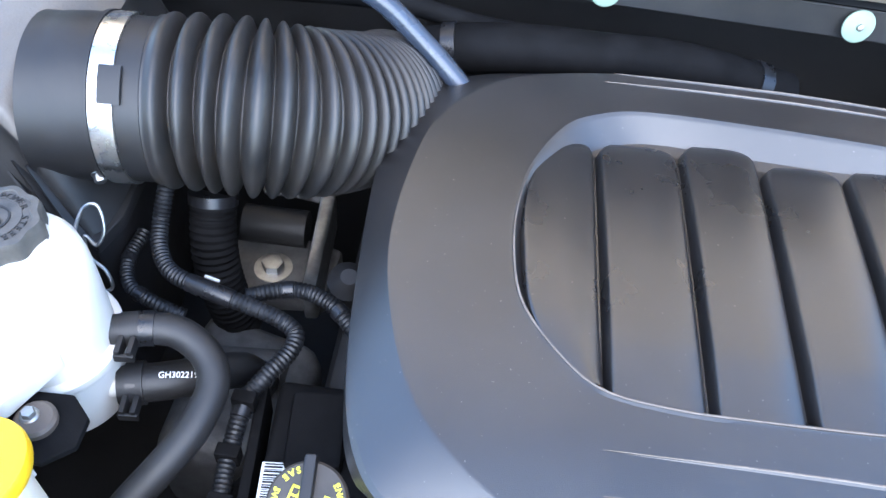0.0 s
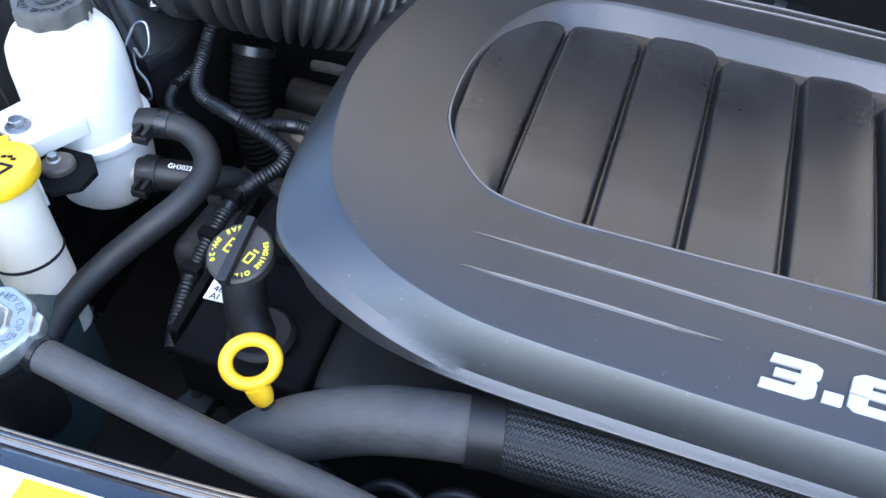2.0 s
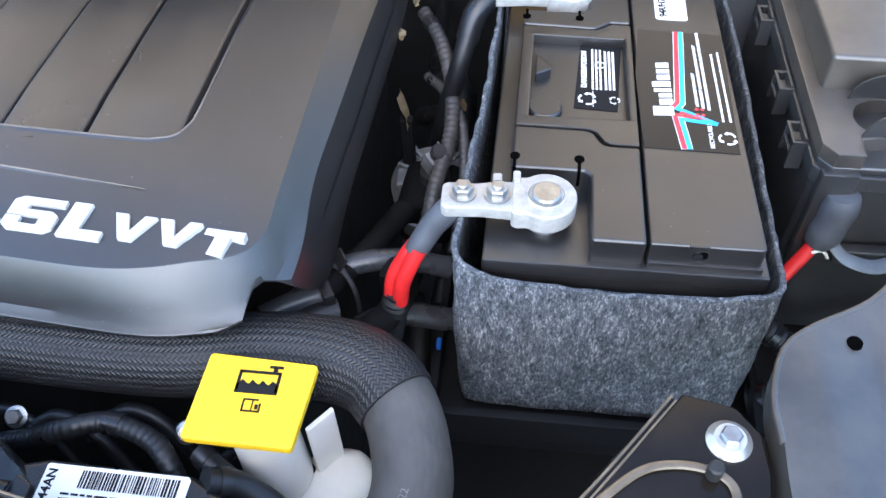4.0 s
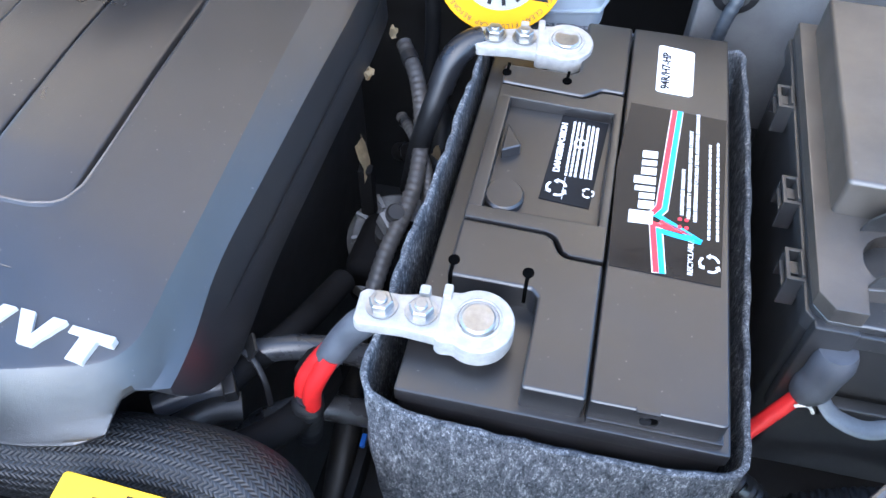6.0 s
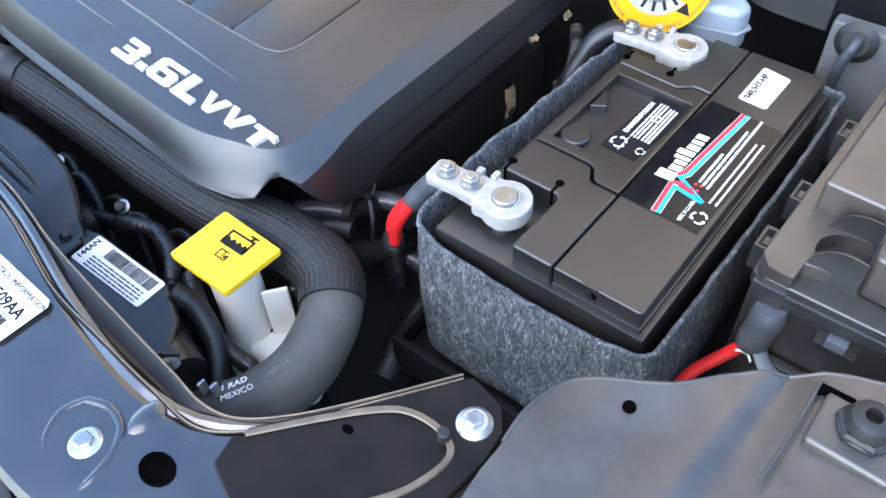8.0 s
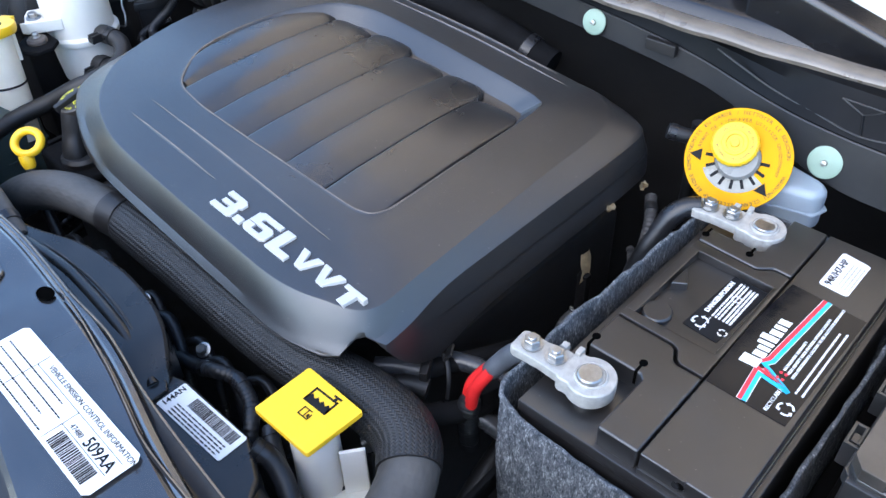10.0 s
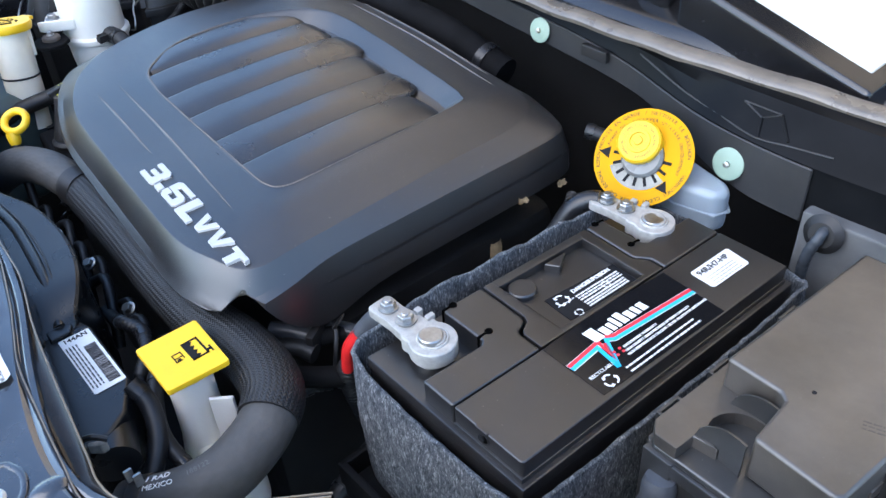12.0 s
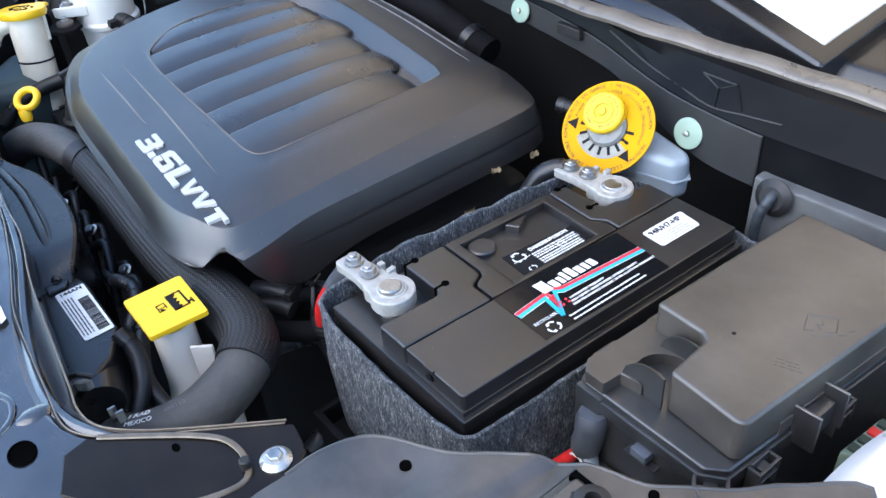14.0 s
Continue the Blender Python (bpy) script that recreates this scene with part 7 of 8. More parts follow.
for at, r in (((-0.449, 0.1365, 0.914), 0.0125), ((-0.450, 0.120, 0.871), 0.016)):
    c = thing("hose_clip", "black sprung hose clip on the reservoir hose", "hose clip", at, "reservoir hose clips")
    part("band", tube([(at[0] - 0.006, at[1] - 0.001, at[2]), (at[0] + 0.006, at[1] + 0.001, at[2])], r, n=24, raw=True), BLACK, c)
    for dx in (-0.005, 0.003):
        part("ear", box(at[0] + dx, at[0] + dx + 0.004, at[1] - r - 0.012, at[1] - r + 0.002, at[2] - 0.003, at[2] + 0.008, 0.001), BLACK, c)
    part("ear", box(at[0] - 0.006, at[0] + 0.008, at[1] - r - 0.013, at[1] - r - 0.010, at[2] - 0.003, at[2] + 0.004, 0.001), BLACK, c)

# ---- washer filler ----
wf = thing("washer_filler", "cream washer filler neck with a yellow cap", "washer filler", (-0.49, 0.0, 0.80))
WAX = Vector((-0.12, 0.10, 1.0)).normalized()
MW = axis((-0.4955, 0.006, 0.957), WAX, 180)
part("neck", lathe([(0.0225, -0.15), (0.0235, -0.105), (0.026, -0.10), (0.026, -0.03), (0.0265, 0.0), (0, 0.0)], 36, MW), CREAM, wf, "cream plastic neck")
part("seal_ring", lathe([(0.0262, -0.073), (0.0275, -0.0715), (0.0262, -0.070)], 32, MW, ring=True), INK, wf, "black rubber ring")
yc = part("cap", lathe([(0.0335, -0.005), (0.0350, -0.001), (0.0352, 0.004), (0.0340, 0.0065), (0.0300, 0.0072), (0, 0.0074)], 56, MW), YELLOW, wf, "yellow hinged cap")
part("tab", box(-0.009, 0.011, 0.031, 0.045, 0.0, 0.006, 0.002, m=MW @ Matrix.Rotation(radians(-18), 4, 'Z')), YELLOW, yc)
part("strap", tube([(-0.020, -0.028, 0.002), (-0.025, -0.040, 0.000), (-0.023, -0.047, -0.006), (-0.016, -0.050, -0.010)], 0.0022, n=8), YELLOW, yc)
part("strap", tube([(-0.010, -0.033, 0.002), (-0.014, -0.043, 0.000), (-0.014, -0.050, -0.006), (-0.014, -0.051, -0.010)], 0.0022, n=8), YELLOW, yc)
ob = yc
for k in yc.children:
    if k.name.startswith("strap"):
        k.data.transform(MW @ Matrix.Rotation(radians(-38), 4, 'Z'))
part("spout", tube([(-0.499, -0.012, 0.946, 0.014), (-0.503, -0.025, 0.944, 0.0125), (-0.507, -0.035, 0.937, 0.0105), (-0.510, -0.041, 0.926, 0.008), (-0.512, -0.043, 0.915, 0.005)], 0.008, n=20), CREAM, wf, "cream side spout")
part("fin", box(0.022, 0.030, -0.002, 0.002, -0.045, 0.0, 0.0006, m=MW @ Matrix.Rotation(radians(20), 4, 'Z')), CREAM, wf)
MS2 = MW @ Matrix.Translation((0.002, -0.002, 0.0076)) @ Matrix.Rotation(radians(-42), 4, 'Z')
sym = bmesh.new()
for a, b_ in (((-0.017, 0.001), (0.017, 0.001)), ((0.017, 0.001), (0.010, -0.013)), ((0.010, -0.013), (-0.009, -0.015)), ((-0.009, -0.015), (-0.017, 0.001))):
    mid = ((a[0] + b_[0]) / 2, (a[1] + b_[1]) / 2 + (0.004 if abs(a[1] - b_[1]) < 0.001 else 0.0015 if a[1] < -0.01 else 0))
    add(sym, tube([(*a, 0), (*mid, 0), (*b_, 0)], 0.0012, n=6))
for x, y in ((0.0, -0.017), (0.0, -0.012), (0.0, -0.007), (0.0, -0.002), (0.0, 0.004), (0.0, 0.009), (0.004, 0.013), (0.009, 0.013), (0.013, 0.010), (-0.004, 0.013), (-0.009, 0.013), (-0.013, 0.010)):
    add(sym, box(x - 0.0017, x + 0.0017, y - 0.0012, y + 0.0012, -0.0003, 0.0005, 0))
sym.transform(MS2)
part("cap_symbol", sym, INK, yc, "black washer symbol")
wt = thing("washer_tank", "grey green plastic washer tank low in the bay", "washer tank", (-0.52, -0.04, 0.70))
TANK = [(-0.60, -0.02), (-0.52, -0.10), (-0.46, -0.11), (-0.445, -0.04), (-0.47, 0.02), (-0.58, 0.04)]
part("body", prism(TANK, 0.70, 0.87, 0.025, 4), WASHTANK, wt)
part("seam", prism([(x * 1.004 - 0.0, y * 1.02) for x, y in TANK], 0.795, 0.799, 0.001), WASHTANK, wt, "moulded seam")


# ---- radiator cap and prop grip ----
rcp = thing("radiator_filler", "bright metal radiator filler cap with pressed lettering", "radiator filler", (-0.417, -0.112, 0.94))
MR = Matrix.Translation((-0.417, -0.112, 0.945))
bm = bmesh.new()
prof = [(0.0285, 0.0), (0.0312, 0.006), (0.0305, 0.0145), (0.0285, 0.0165), (0.0175, 0.0170), (0.0160, 0.0195), (0.0148, 0.0198), (0.0140, 0.0180), (0.0080, 0.0172), (0, 0.0174)]
cap_shell = lathe(prof, 72, MR, lobes=8, depth=0.0006)
part("cap_shell", cap_shell, ZINC, rcp, "", 40)
for a in (20, 200):
    part("ear", prism([(0.028, -0.011), (0.0345, -0.006), (0.0345, 0.006), (0.028, 0.011)], 0.003, 0.0145, 0.002, m=MR @ Matrix.Rotation(radians(a), 4, 'Z')), ZINC, rcp)
part("disc", lathe([(0.0142, 0.0176), (0.0130, 0.0186), (0.0062, 0.0186), (0, 0.0186)], 32, MR), mat("tarnished_brass", (0.34, 0.30, 0.22), 0.4, metal=0.7), rcp, "tarnished middle disc")
part("button", lathe([(0.0062, 0.0170), (0.0060, 0.0192), (0.0045, 0.0198), (0, 0.0198)], 24, MR), STEEL, rcp)
bm = bmesh.new()
for i, ch in enumerate("NEVER OPEN WHEN HOT - CAUTION "):
    if ch != " ":
        a = radians(90 - i * 12)
        add(bm, lettering(ch, 0.0070, Matrix.Rotation(a - math.pi / 2, 4, 'Z') @ Matrix.Translation((0, 0.0205, 0.0170)), 0.0004, align='CENTER'))
bm.transform(MR)
part("pressed_print", bm, STEEL, rcp, "pressed lettering")
part("filler_neck", lathe([(0.0215, -0.09), (0.0225, -0.012), (0.027, -0.006), (0.027, 0.001), (0, 0.001)], 36, MR), BLACK, rcp, "black filler neck")
cable("overflow_hose", [(-0.405, -0.109, 0.942), (-0.388, -0.111, 0.942), (-0.331, -0.122, 0.940), (-0.243, -0.139, 0.938), (-0.177, -0.149, 0.934), (-0.12, -0.158, 0.922)], 0.0112, HOSEGREY, "smooth grey black overflow hose")
pr = thing("prop_rod", "thin prop rod with a pale yellow grip resting on the crossmember", "prop rod", (-0.53, -0.05, 0.98))
part("rod", tube([(-0.70, 0.17, 0.985), (-0.64, 0.085, 0.985), (-0.563, -0.011, 0.985), (-0.54, -0.038, 0.985)], 0.0032, n=12), STEEL, pr, "thin steel rod")
part("grip", tube([(-0.538, -0.038, 0.985), (-0.524, -0.060, 0.985), (-0.500, -0.088, 0.985), (-0.476, -0.117, 0.985), (-0.469, -0.140, 0.986), (-0.461, -0.153, 0.986), (-0.447, -0.146, 0.986), (-0.425, -0.130, 0.983), (-0.410, -0.124, 0.979), (-0.397, -0.123, 0.977)], 0.0062, n=16), PALEYEL, pr, "pale yellow rubber grip")
part("collar", lathe([(0.0045, -0.016), (0.0085, -0.006), (0.0090, 0.004), (0.0065, 0.009), (0, 0.009)], 24, axis((-0.530, -0.050, 0.985), (-0.58, 0.62, 0))), PALEYEL, pr)
part("clip_block", box(-0.030, 0.030, -0.0085, 0.0085, -0.012, 0.010, 0.003, m=Matrix.Translation((-0.566, -0.006, 0.982)) @ Matrix.Rotation(radians(-50), 4, 'Z')), mat("grey_clip_plastic", (0.13, 0.125, 0.12), 0.5, dust=0.2), pr, "grey plastic stow clip")
part("clip_jaw", box(-0.010, 0.010, -0.010, 0.010, -0.03, 0.004, 0.003, m=Matrix.Translation((-0.506, -0.078, 0.977)) @ Matrix.Rotation(radians(-50), 4, 'Z')), mat("grey_clip_jaw", (0.13, 0.13, 0.14), 0.5), pr, "grey lower clip")
sp = thing("support_panel", "dark painted support panel with a flange bolt", "panel", (-0.6, -0.05, 0.96))
part("plate", prism([(-0.66, 0.03), (-0.60, -0.02), (-0.555, -0.065), (-0.52, -0.115), (-0.54, -0.16), (-0.66, -0.16)], 0.952, 0.966, 0.003), GLOSSY, sp)
part("bolt", hexbolt(0.0075, 0.007, 1.9, Matrix.Translation((-0.582, -0.048, 0.966))), STEEL, sp, "plated flange bolt")

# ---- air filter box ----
# lid far paler than the wall: light falling on it is in its colour
AIRB = mat("air_box_lit_lid", (0.125, 0.116, 0.106), 0.58, var=0.16, scale=14, grain=0.55, gscale=420, dust=0.22, dscale=12)
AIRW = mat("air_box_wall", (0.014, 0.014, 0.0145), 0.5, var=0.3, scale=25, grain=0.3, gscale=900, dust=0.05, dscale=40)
ab = thing("air_filter_box", "dusty grey black air filter box with ribbed sides", "air filter box", (-0.60, 0.22, 0.85))
base_o = [(-0.622, 0.068), (-0.574, 0.070), (-0.565, 0.112), (-0.566, 0.160), (-0.560, 0.198), (-0.545, 0.220), (-0.520, 0.226), (-0.498, 0.214), (-0.486, 0.236), (-0.482, 0.30), (-0.482, 0.46), (-0.76, 0.46), (-0.735, 0.30), (-0.67, 0.14)]
top_o = [(-0.603, 0.104), (-0.590, 0.104), (-0.590, 0.127), (-0.596, 0.168), (-0.594, 0.205), (-0.580, 0.234), (-0.560, 0.244), (-0.544, 0.238), (-0.543, 0.254), (-0.546, 0.30), (-0.554, 0.45), (-0.742, 0.45), (-0.70, 0.30), (-0.66, 0.20)]
SHOULDER = {7: (-0.530, 0.231), 8: (-0.518, 0.250), 9: (-0.515, 0.30), 10: (-0.515, 0.456)}
mid_o = [SHOULDER.get(i, (t[0] + (b_[0] - t[0]) * 0.22, t[1] + (b_[1] - t[1]) * 0.22)) for i, (b_, t) in enumerate(zip(base_o, top_o))]


def lid_height(x, y, z):
    return z + 0.10 * (y - 0.1)


def drop(i):
    return 0.012 * max(0.0, min(1.0, (i / 4 - 6) / 1.0, (11.0 - i / 4) / 1.0))


base_l, mid_l, top_l = [spline(p, closed=True, per=4) for p in (base_o, mid_o, top_o)]
bm = bmesh.new()
rings = [[bm.verts.new((x, y, lid_height(x, y, z - drop(i) * g))) for i, (x, y) in enumerate(pts)] for pts, z, g in ((mid_l, 0.990, 1), (mid_l * 0.62 + top_l * 0.38, 1.0005, 0.62), (mid_l * 0.30 + top_l * 0.70, 1.0052, 0.30), (top_l, 1.0070, 0))]
for a, b_ in zip(rings, rings[1:]):
    for k in range(len(a)):
        bm.faces.new((a[k], a[(k + 1) % len(a)], b_[(k + 1) % len(a)], b_[k]))
bm.faces.new(rings[-1])
part("lid", bm, AIRB, ab, "dusty lid with a scooped corner, light on top put into its grey", 50)
bm = bmesh.new()
rings = [[bm.verts.new((x, y, 0.918)) for x, y in base_l], [bm.verts.new((x, y, lid_height(x, y, 0.9905 - drop(i)))) for i, (x, y) in enumerate(mid_l)]]
for k in range(len(top_l)):
    a, b_ = rings
    bm.faces.new((a[k], a[(k + 1) % len(a)], b_[(k + 1) % len(a)], b_[k]))
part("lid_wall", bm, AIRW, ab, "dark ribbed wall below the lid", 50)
part("rim", prism([(x - 0.006 if x < -0.6 else x + 0.006, y - (0.008 if y < 0.22 else 0)) for x, y in base_o], 0.906, 0.919, 0.003, 2), BLACK, ab, "lower rim")
part("lower_box", prism(base_o, 0.72, 0.907, 0.004), BLACK, ab)
for i in range(13):
    k = 0.25 + i * 0.55
    steps = list(range(len(base_o)))
    a = Vector((np.interp(k, steps, [p[0] for p in base_o]), np.interp(k, steps, [p[1] for p in base_o]), 0.919))
    b_ = Vector((np.interp(k, steps, [p[0] for p in mid_o]), np.interp(k, steps, [p[1] for p in mid_o]), 0.972))
    j = min(int(k), len(base_o) - 2)
    along = Vector((base_o[j + 1][0] - base_o[j][0], base_o[j + 1][1] - base_o[j][1], 0)).normalized()
    n = Vector((along.y, -along.x, 0)) * 0.009
    s = along * 0.0011
    bm = bmesh.new()
    vs = [bm.verts.new(v) for v in (a + n + s, a + n - s, a - n - s, a - n + s, b_ + n * 0.45 + s, b_ + n * 0.45 - s, b_ - n - s, b_ - n + s)]
    for f in ((0, 1, 2, 3), (4, 7, 6, 5), (0, 4, 5, 1), (1, 5, 6, 2), (2, 6, 7, 3), (3, 7, 4, 0)):
        bm.faces.new([vs[q] for q in f])
    part("side_rib", bm, BLACK, ab)
for i in range(12):
    t = i / 11
    x, y = -0.668 - 0.075 * t, 0.145 + 0.30 * t
    part("edge_rib", box(x - 0.004, x + 0.012, y, y + 0.003, 0.919, 0.990 + 0.02 * t, 0.001), BLACK, ab)


def spring_clip(pts):
    c = solid("spring_clip", tube(pts, 0.0014, n=10, step=0.002), STEEL, "bent steel wire spring clip on the air filter box", "spring clip", "air box spring clips")
    return c


spring_clip([(-0.500, 0.190, 0.940), (-0.492, 0.205, 0.958), (-0.482, 0.207, 0.960), (-0.478, 0.198, 0.945), (-0.484, 0.192, 0.935), (-0.492, 0.196, 0.940), (-0.491, 0.190, 0.925), (-0.480, 0.185, 0.915), (-0.477, 0.180, 0.902), (-0.488, 0.178, 0.898)])
spring_clip([(-0.605, 0.078, 0.958), (-0.622, 0.087, 0.968), (-0.634, 0.082, 0.965), (-0.630, 0.072, 0.955), (-0.612, 0.070, 0.958), (-0.602, 0.075, 0.955), (-0.616, 0.068, 0.945), (-0.618, 0.058, 0.930), (-0.606, 0.046, 0.915), (-0.600, 0.042, 0.905), (-0.610, 0.040, 0.905), (-0.604, 0.050, 0.918)])

# ---- intake hose ----
ih = thing("intake_hose", "dusty black corrugated intake hose with a bright steel clamp", "intake hose", (-0.38, 0.28, 0.93))
part("coupler", tube([(-0.530, 0.286, 0.990, 0.061), (-0.515, 0.286, 0.990, 0.061), (-0.500, 0.287, 0.991, 0.061), (-0.470, 0.287, 0.991, 0.060), (-0.438, 0.287, 0.991, 0.060)], 0.055, n=48), BLACK, ih, "smooth black coupler")
part("clamp_band", tube([(-0.4815, 0.287, 0.991), (-0.4655, 0.287, 0.991)], 0.0622, n=48, raw=True), BAND, ih, "bright steel clamp band")
bm = bmesh.new()
tab = [[bm.verts.new((x, 0.287 - r * math.cos(radians(a)), 0.991 + r * math.sin(radians(a)))) for a in range(36, 61, 4)] for x, r in ((-0.4755, 0.0615), (-0.4750, 0.0630), (-0.4600, 0.0630), (-0.4595, 0.0612))]
for a, b_ in zip(tab, tab[1:]):
    for k in range(len(a) - 1):
        bm.faces.new((a[k], b_[k], b_[k + 1], a[k + 1]))
part("coupler_tab", bm, BLACK, ih, "black tab over the clamp")
part("clamp_bead", tube([(-0.485, 0.287, 0.991), (-0.482, 0.287, 0.991)], 0.0632, n=48, raw=True), BLACK, ih)
part("clamp_screw", hexbolt(0.0045, 0.007, 1.3, axis((-0.487, 0.234, 0.965), (0.3, -0.8, -0.4))), STEEL, ih, "clamp screw")
# rings: wide apart at the air box, close together at the engine
centre = spline([(-0.448, 0.287, 0.991), (-0.41, 0.287, 0.991), (-0.375, 0.288, 0.988), (-0.343, 0.297, 0.980), (-0.318, 0.316, 0.968), (-0.300, 0.342, 0.954), (-0.29, 0.372, 0.942)], step=0.0008)
arc = np.r_[0, np.cumsum(np.linalg.norm(np.diff(centre, axis=0), axis=1))]
phase, pts4, last = 0.0, [], 0.0
for q, s in zip(centre, arc):
    f = s / arc[-1]
    pitch = float(np.interp(f, [0, 0.28, 0.58, 1], [0.0175, 0.0140, 0.0080, 0.0056]))
    phase += 2 * math.pi * (s - last) / pitch
    last = s
    c = 1 - abs(2 * ((phase / (2 * math.pi)) % 1.0) - 1) ** 2.0
    amp = float(np.interp(f, [0, 0.06, 0.4, 0.7, 1], [0.002, 0.0150, 0.0130, 0.0085, 0.0055]))
    rad = float(np.interp(f, [0, 0.3, 0.7, 1], [0.0640, 0.0665, 0.0620, 0.0560]))
    pts4.append((*q, rad - amp + amp * c))
part("bellows", tube(pts4, 0.05, n=56, raw=True), BELLOWS, ih, "corrugated black rubber bellows", 180)
solid("breather_pipe", tube([(-0.52, 0.368, 1.052), (-0.42, 0.372, 1.052), (-0.36, 0.374, 1.052), (-0.325, 0.376, 1.046), (-0.295, 0.374, 1.032), (-0.262, 0.366, 1.003), (-0.230, 0.353, 0.974), (-0.215, 0.345, 0.955)], 0.0088, n=20), mat("blue_black_pipe", (0.035, 0.045, 0.065), 0.25, var=0.2, grain=0.0, coat=0.5), "glossy blue black breather pipe", "pipe")

# ---- wiring on the left ----
def loom(pts, r, label="black convoluted wiring loom"):
    return cable("wiring_loom", pts, r, LOOM, label, 0.00045, 0.0034, ((0.24, 0.34), (0.62, 0.68)), "wiring loom")


main = loom([(-0.452, 0.262, 0.930), (-0.455, 0.240, 0.910), (-0.452, 0.220, 0.902), (-0.438, 0.199, 0.899), (-0.404, 0.184, 0.898), (-0.378, 0.178, 0.892), (-0.356, 0.172, 0.886), (-0.343, 0.163, 0.882), (-0.345, 0.148, 0.880), (-0.360, 0.128, 0.876), (-0.372, 0.112, 0.868), (-0.378, 0.080, 0.858), (-0.380, 0.043, 0.848), (-0.376, 0.005, 0.838), (-0.37, -0.02, 0.83)], 0.0065, "black convoluted wiring loom beside the engine")
loom([(-0.385, 0.196, 0.880), (-0.350, 0.205, 0.880), (-0.322, 0.195, 0.880), (-0.300, 0.172, 0.876), (-0.285, 0.155, 0.87)], 0.0065)
loom([(-0.475, 0.250, 0.885), (-0.481, 0.225, 0.882), (-0.474, 0.200, 0.880), (-0.452, 0.186, 0.878), (-0.430, 0.180, 0.872)], 0.0055)
for at in ((-0.3725, 0.111, 0.8685), (-0.3785, 0.075, 0.857), (-0.3795, 0.043, 0.848)):
    solid("loom_clip", box(-0.0085, 0.0085, -0.005, 0.005, -0.006, 0.009, 0.0015, m=Matrix.Translation(at) @ Matrix.Rotation(radians(-8), 4, 'Z')), PIT, "dark plastic clip holding the loom", "loom clip", "loom clips")
solid("cable_tie", box(-0.0065, 0.0065, -0.0012, 0.0012, -0.001, 0.001, 0.0004, m=Matrix.Translation((-0.414, 0.211, 0.880)) @ Matrix.Rotation(radians(-20), 4, 'Z')), PAPER, "white cable tie end", "cable tie")

# ---- engine parts between cover and bay side ----
solid("engine_block", prism([(-0.34, -0.03), (0.24, -0.05), (0.25, 0.36), (-0.30, 0.38)], 0.46, 0.845, 0.02), DEEP, "dark engine block below the cover", "engine")
vc = thing("valve_cover", "black plastic valve cover beside the engine cover", "valve cover", (-0.32, 0.05, 0.80))
part("shell", prism([(-0.3585, -0.035), (-0.250, -0.045), (-0.245, 0.130), (-0.3525, 0.140)], 0.80, 0.856, 0.006, 3), PIT, vc)
part("ridge", box(-0.340, -0.300, 0.065, 0.125, 0.85, 0.866, 0.004), PIT, vc)
part("ridge", box(-0.300, -0.262, 0.075, 0.130, 0.85, 0.868, 0.004), PIT, vc)
part("rail", box(-0.368, -0.360, -0.02, 0.135, 0.815, 0.856, 0.002), PIT, vc)
part("foot", prism([(-0.368, -0.045), (-0.338, -0.045), (-0.334, -0.012), (-0.352, -0.008)], 0.775, 0.790, 0.002), BLACK, vc)
part("foot_hole", lathe([(0.0052, 0), (0.005, 0.0008), (0, 0.0008)], 18, Matrix.Translation((-0.352, -0.030, 0.790))), INK, vc)
vl = thing("valve_cover_label", "white part label on the valve cover", "label", (-0.336, 0.035, 0.857))
part("paper", sheet([(-0.3475, 0.005), (-0.3155, 0.005), (-0.3155, 0.062), (-0.3475, 0.062)], 0.857), PAPER, vl)
part("print", lettering("464", 0.0085, Matrix.Translation((-0.3435, 0.0135, 0.8578)), 0.0001), INK, vl)
part("print", lettering("AI", 0.0085, Matrix.Translation((-0.3435, 0.0062, 0.8578)), 0.0001), INK, vl)
y = 0.024
while y < 0.060:
    w = 0.0004 + 0.0011 * RND.random()
    part("bar", sheet([(-0.3455, y), (-0.333, y), (-0.333, y + w), (-0.3455, y + w)], 0.8577, thick=0.0002), INK, vl)
    y += w + 0.0005 + 0.0008 * RND.random()
for ob in vl.children:
    ob.data.transform(Matrix.Translation((-0.0070, 0.0085, 0.0015)))
of = thing("oil_filler", "black oil filler cap with yellow printed lettering", "oil filler", (-0.31, 0.01, 0.86))
OAX = Vector((-0.08, -0.24, 0.96)).normalized()
MO = axis((-0.313, 0.016, 0.917), OAX)
oc = part("cap", lathe([(0.0225, -0.004), (0.0248, -0.001), (0.0248, 0.006), (0.0232, 0.0075), (0, 0.0078)], 44, MO), mat("brown_black_cap", (0.030, 0.026, 0.022), 0.45, dust=0.15), of, "round black cap")
part("grip", prism([(-0.0055, -0.0270), (0.0030, -0.0270), (0.0040, 0.0275), (-0.0035, 0.0275)], 0.004, 0.0140, 0.0018, 2, m=MO @ Matrix.Rotation(radians(17), 4, 'Z')), BLACK, oc, "raised grip bar")
bm = bmesh.new()
for i, ch in enumerate("SAE 5W-20"):
    w = radians(128 + i * 12.5)
    add(bm, lettering(ch, 0.0054, Matrix.Rotation(w + math.pi / 2, 4, 'Z') @ Matrix.Translation((0, -0.0215, 0.0079)), 0.0002, 0, 0.0002, align='CENTER'))
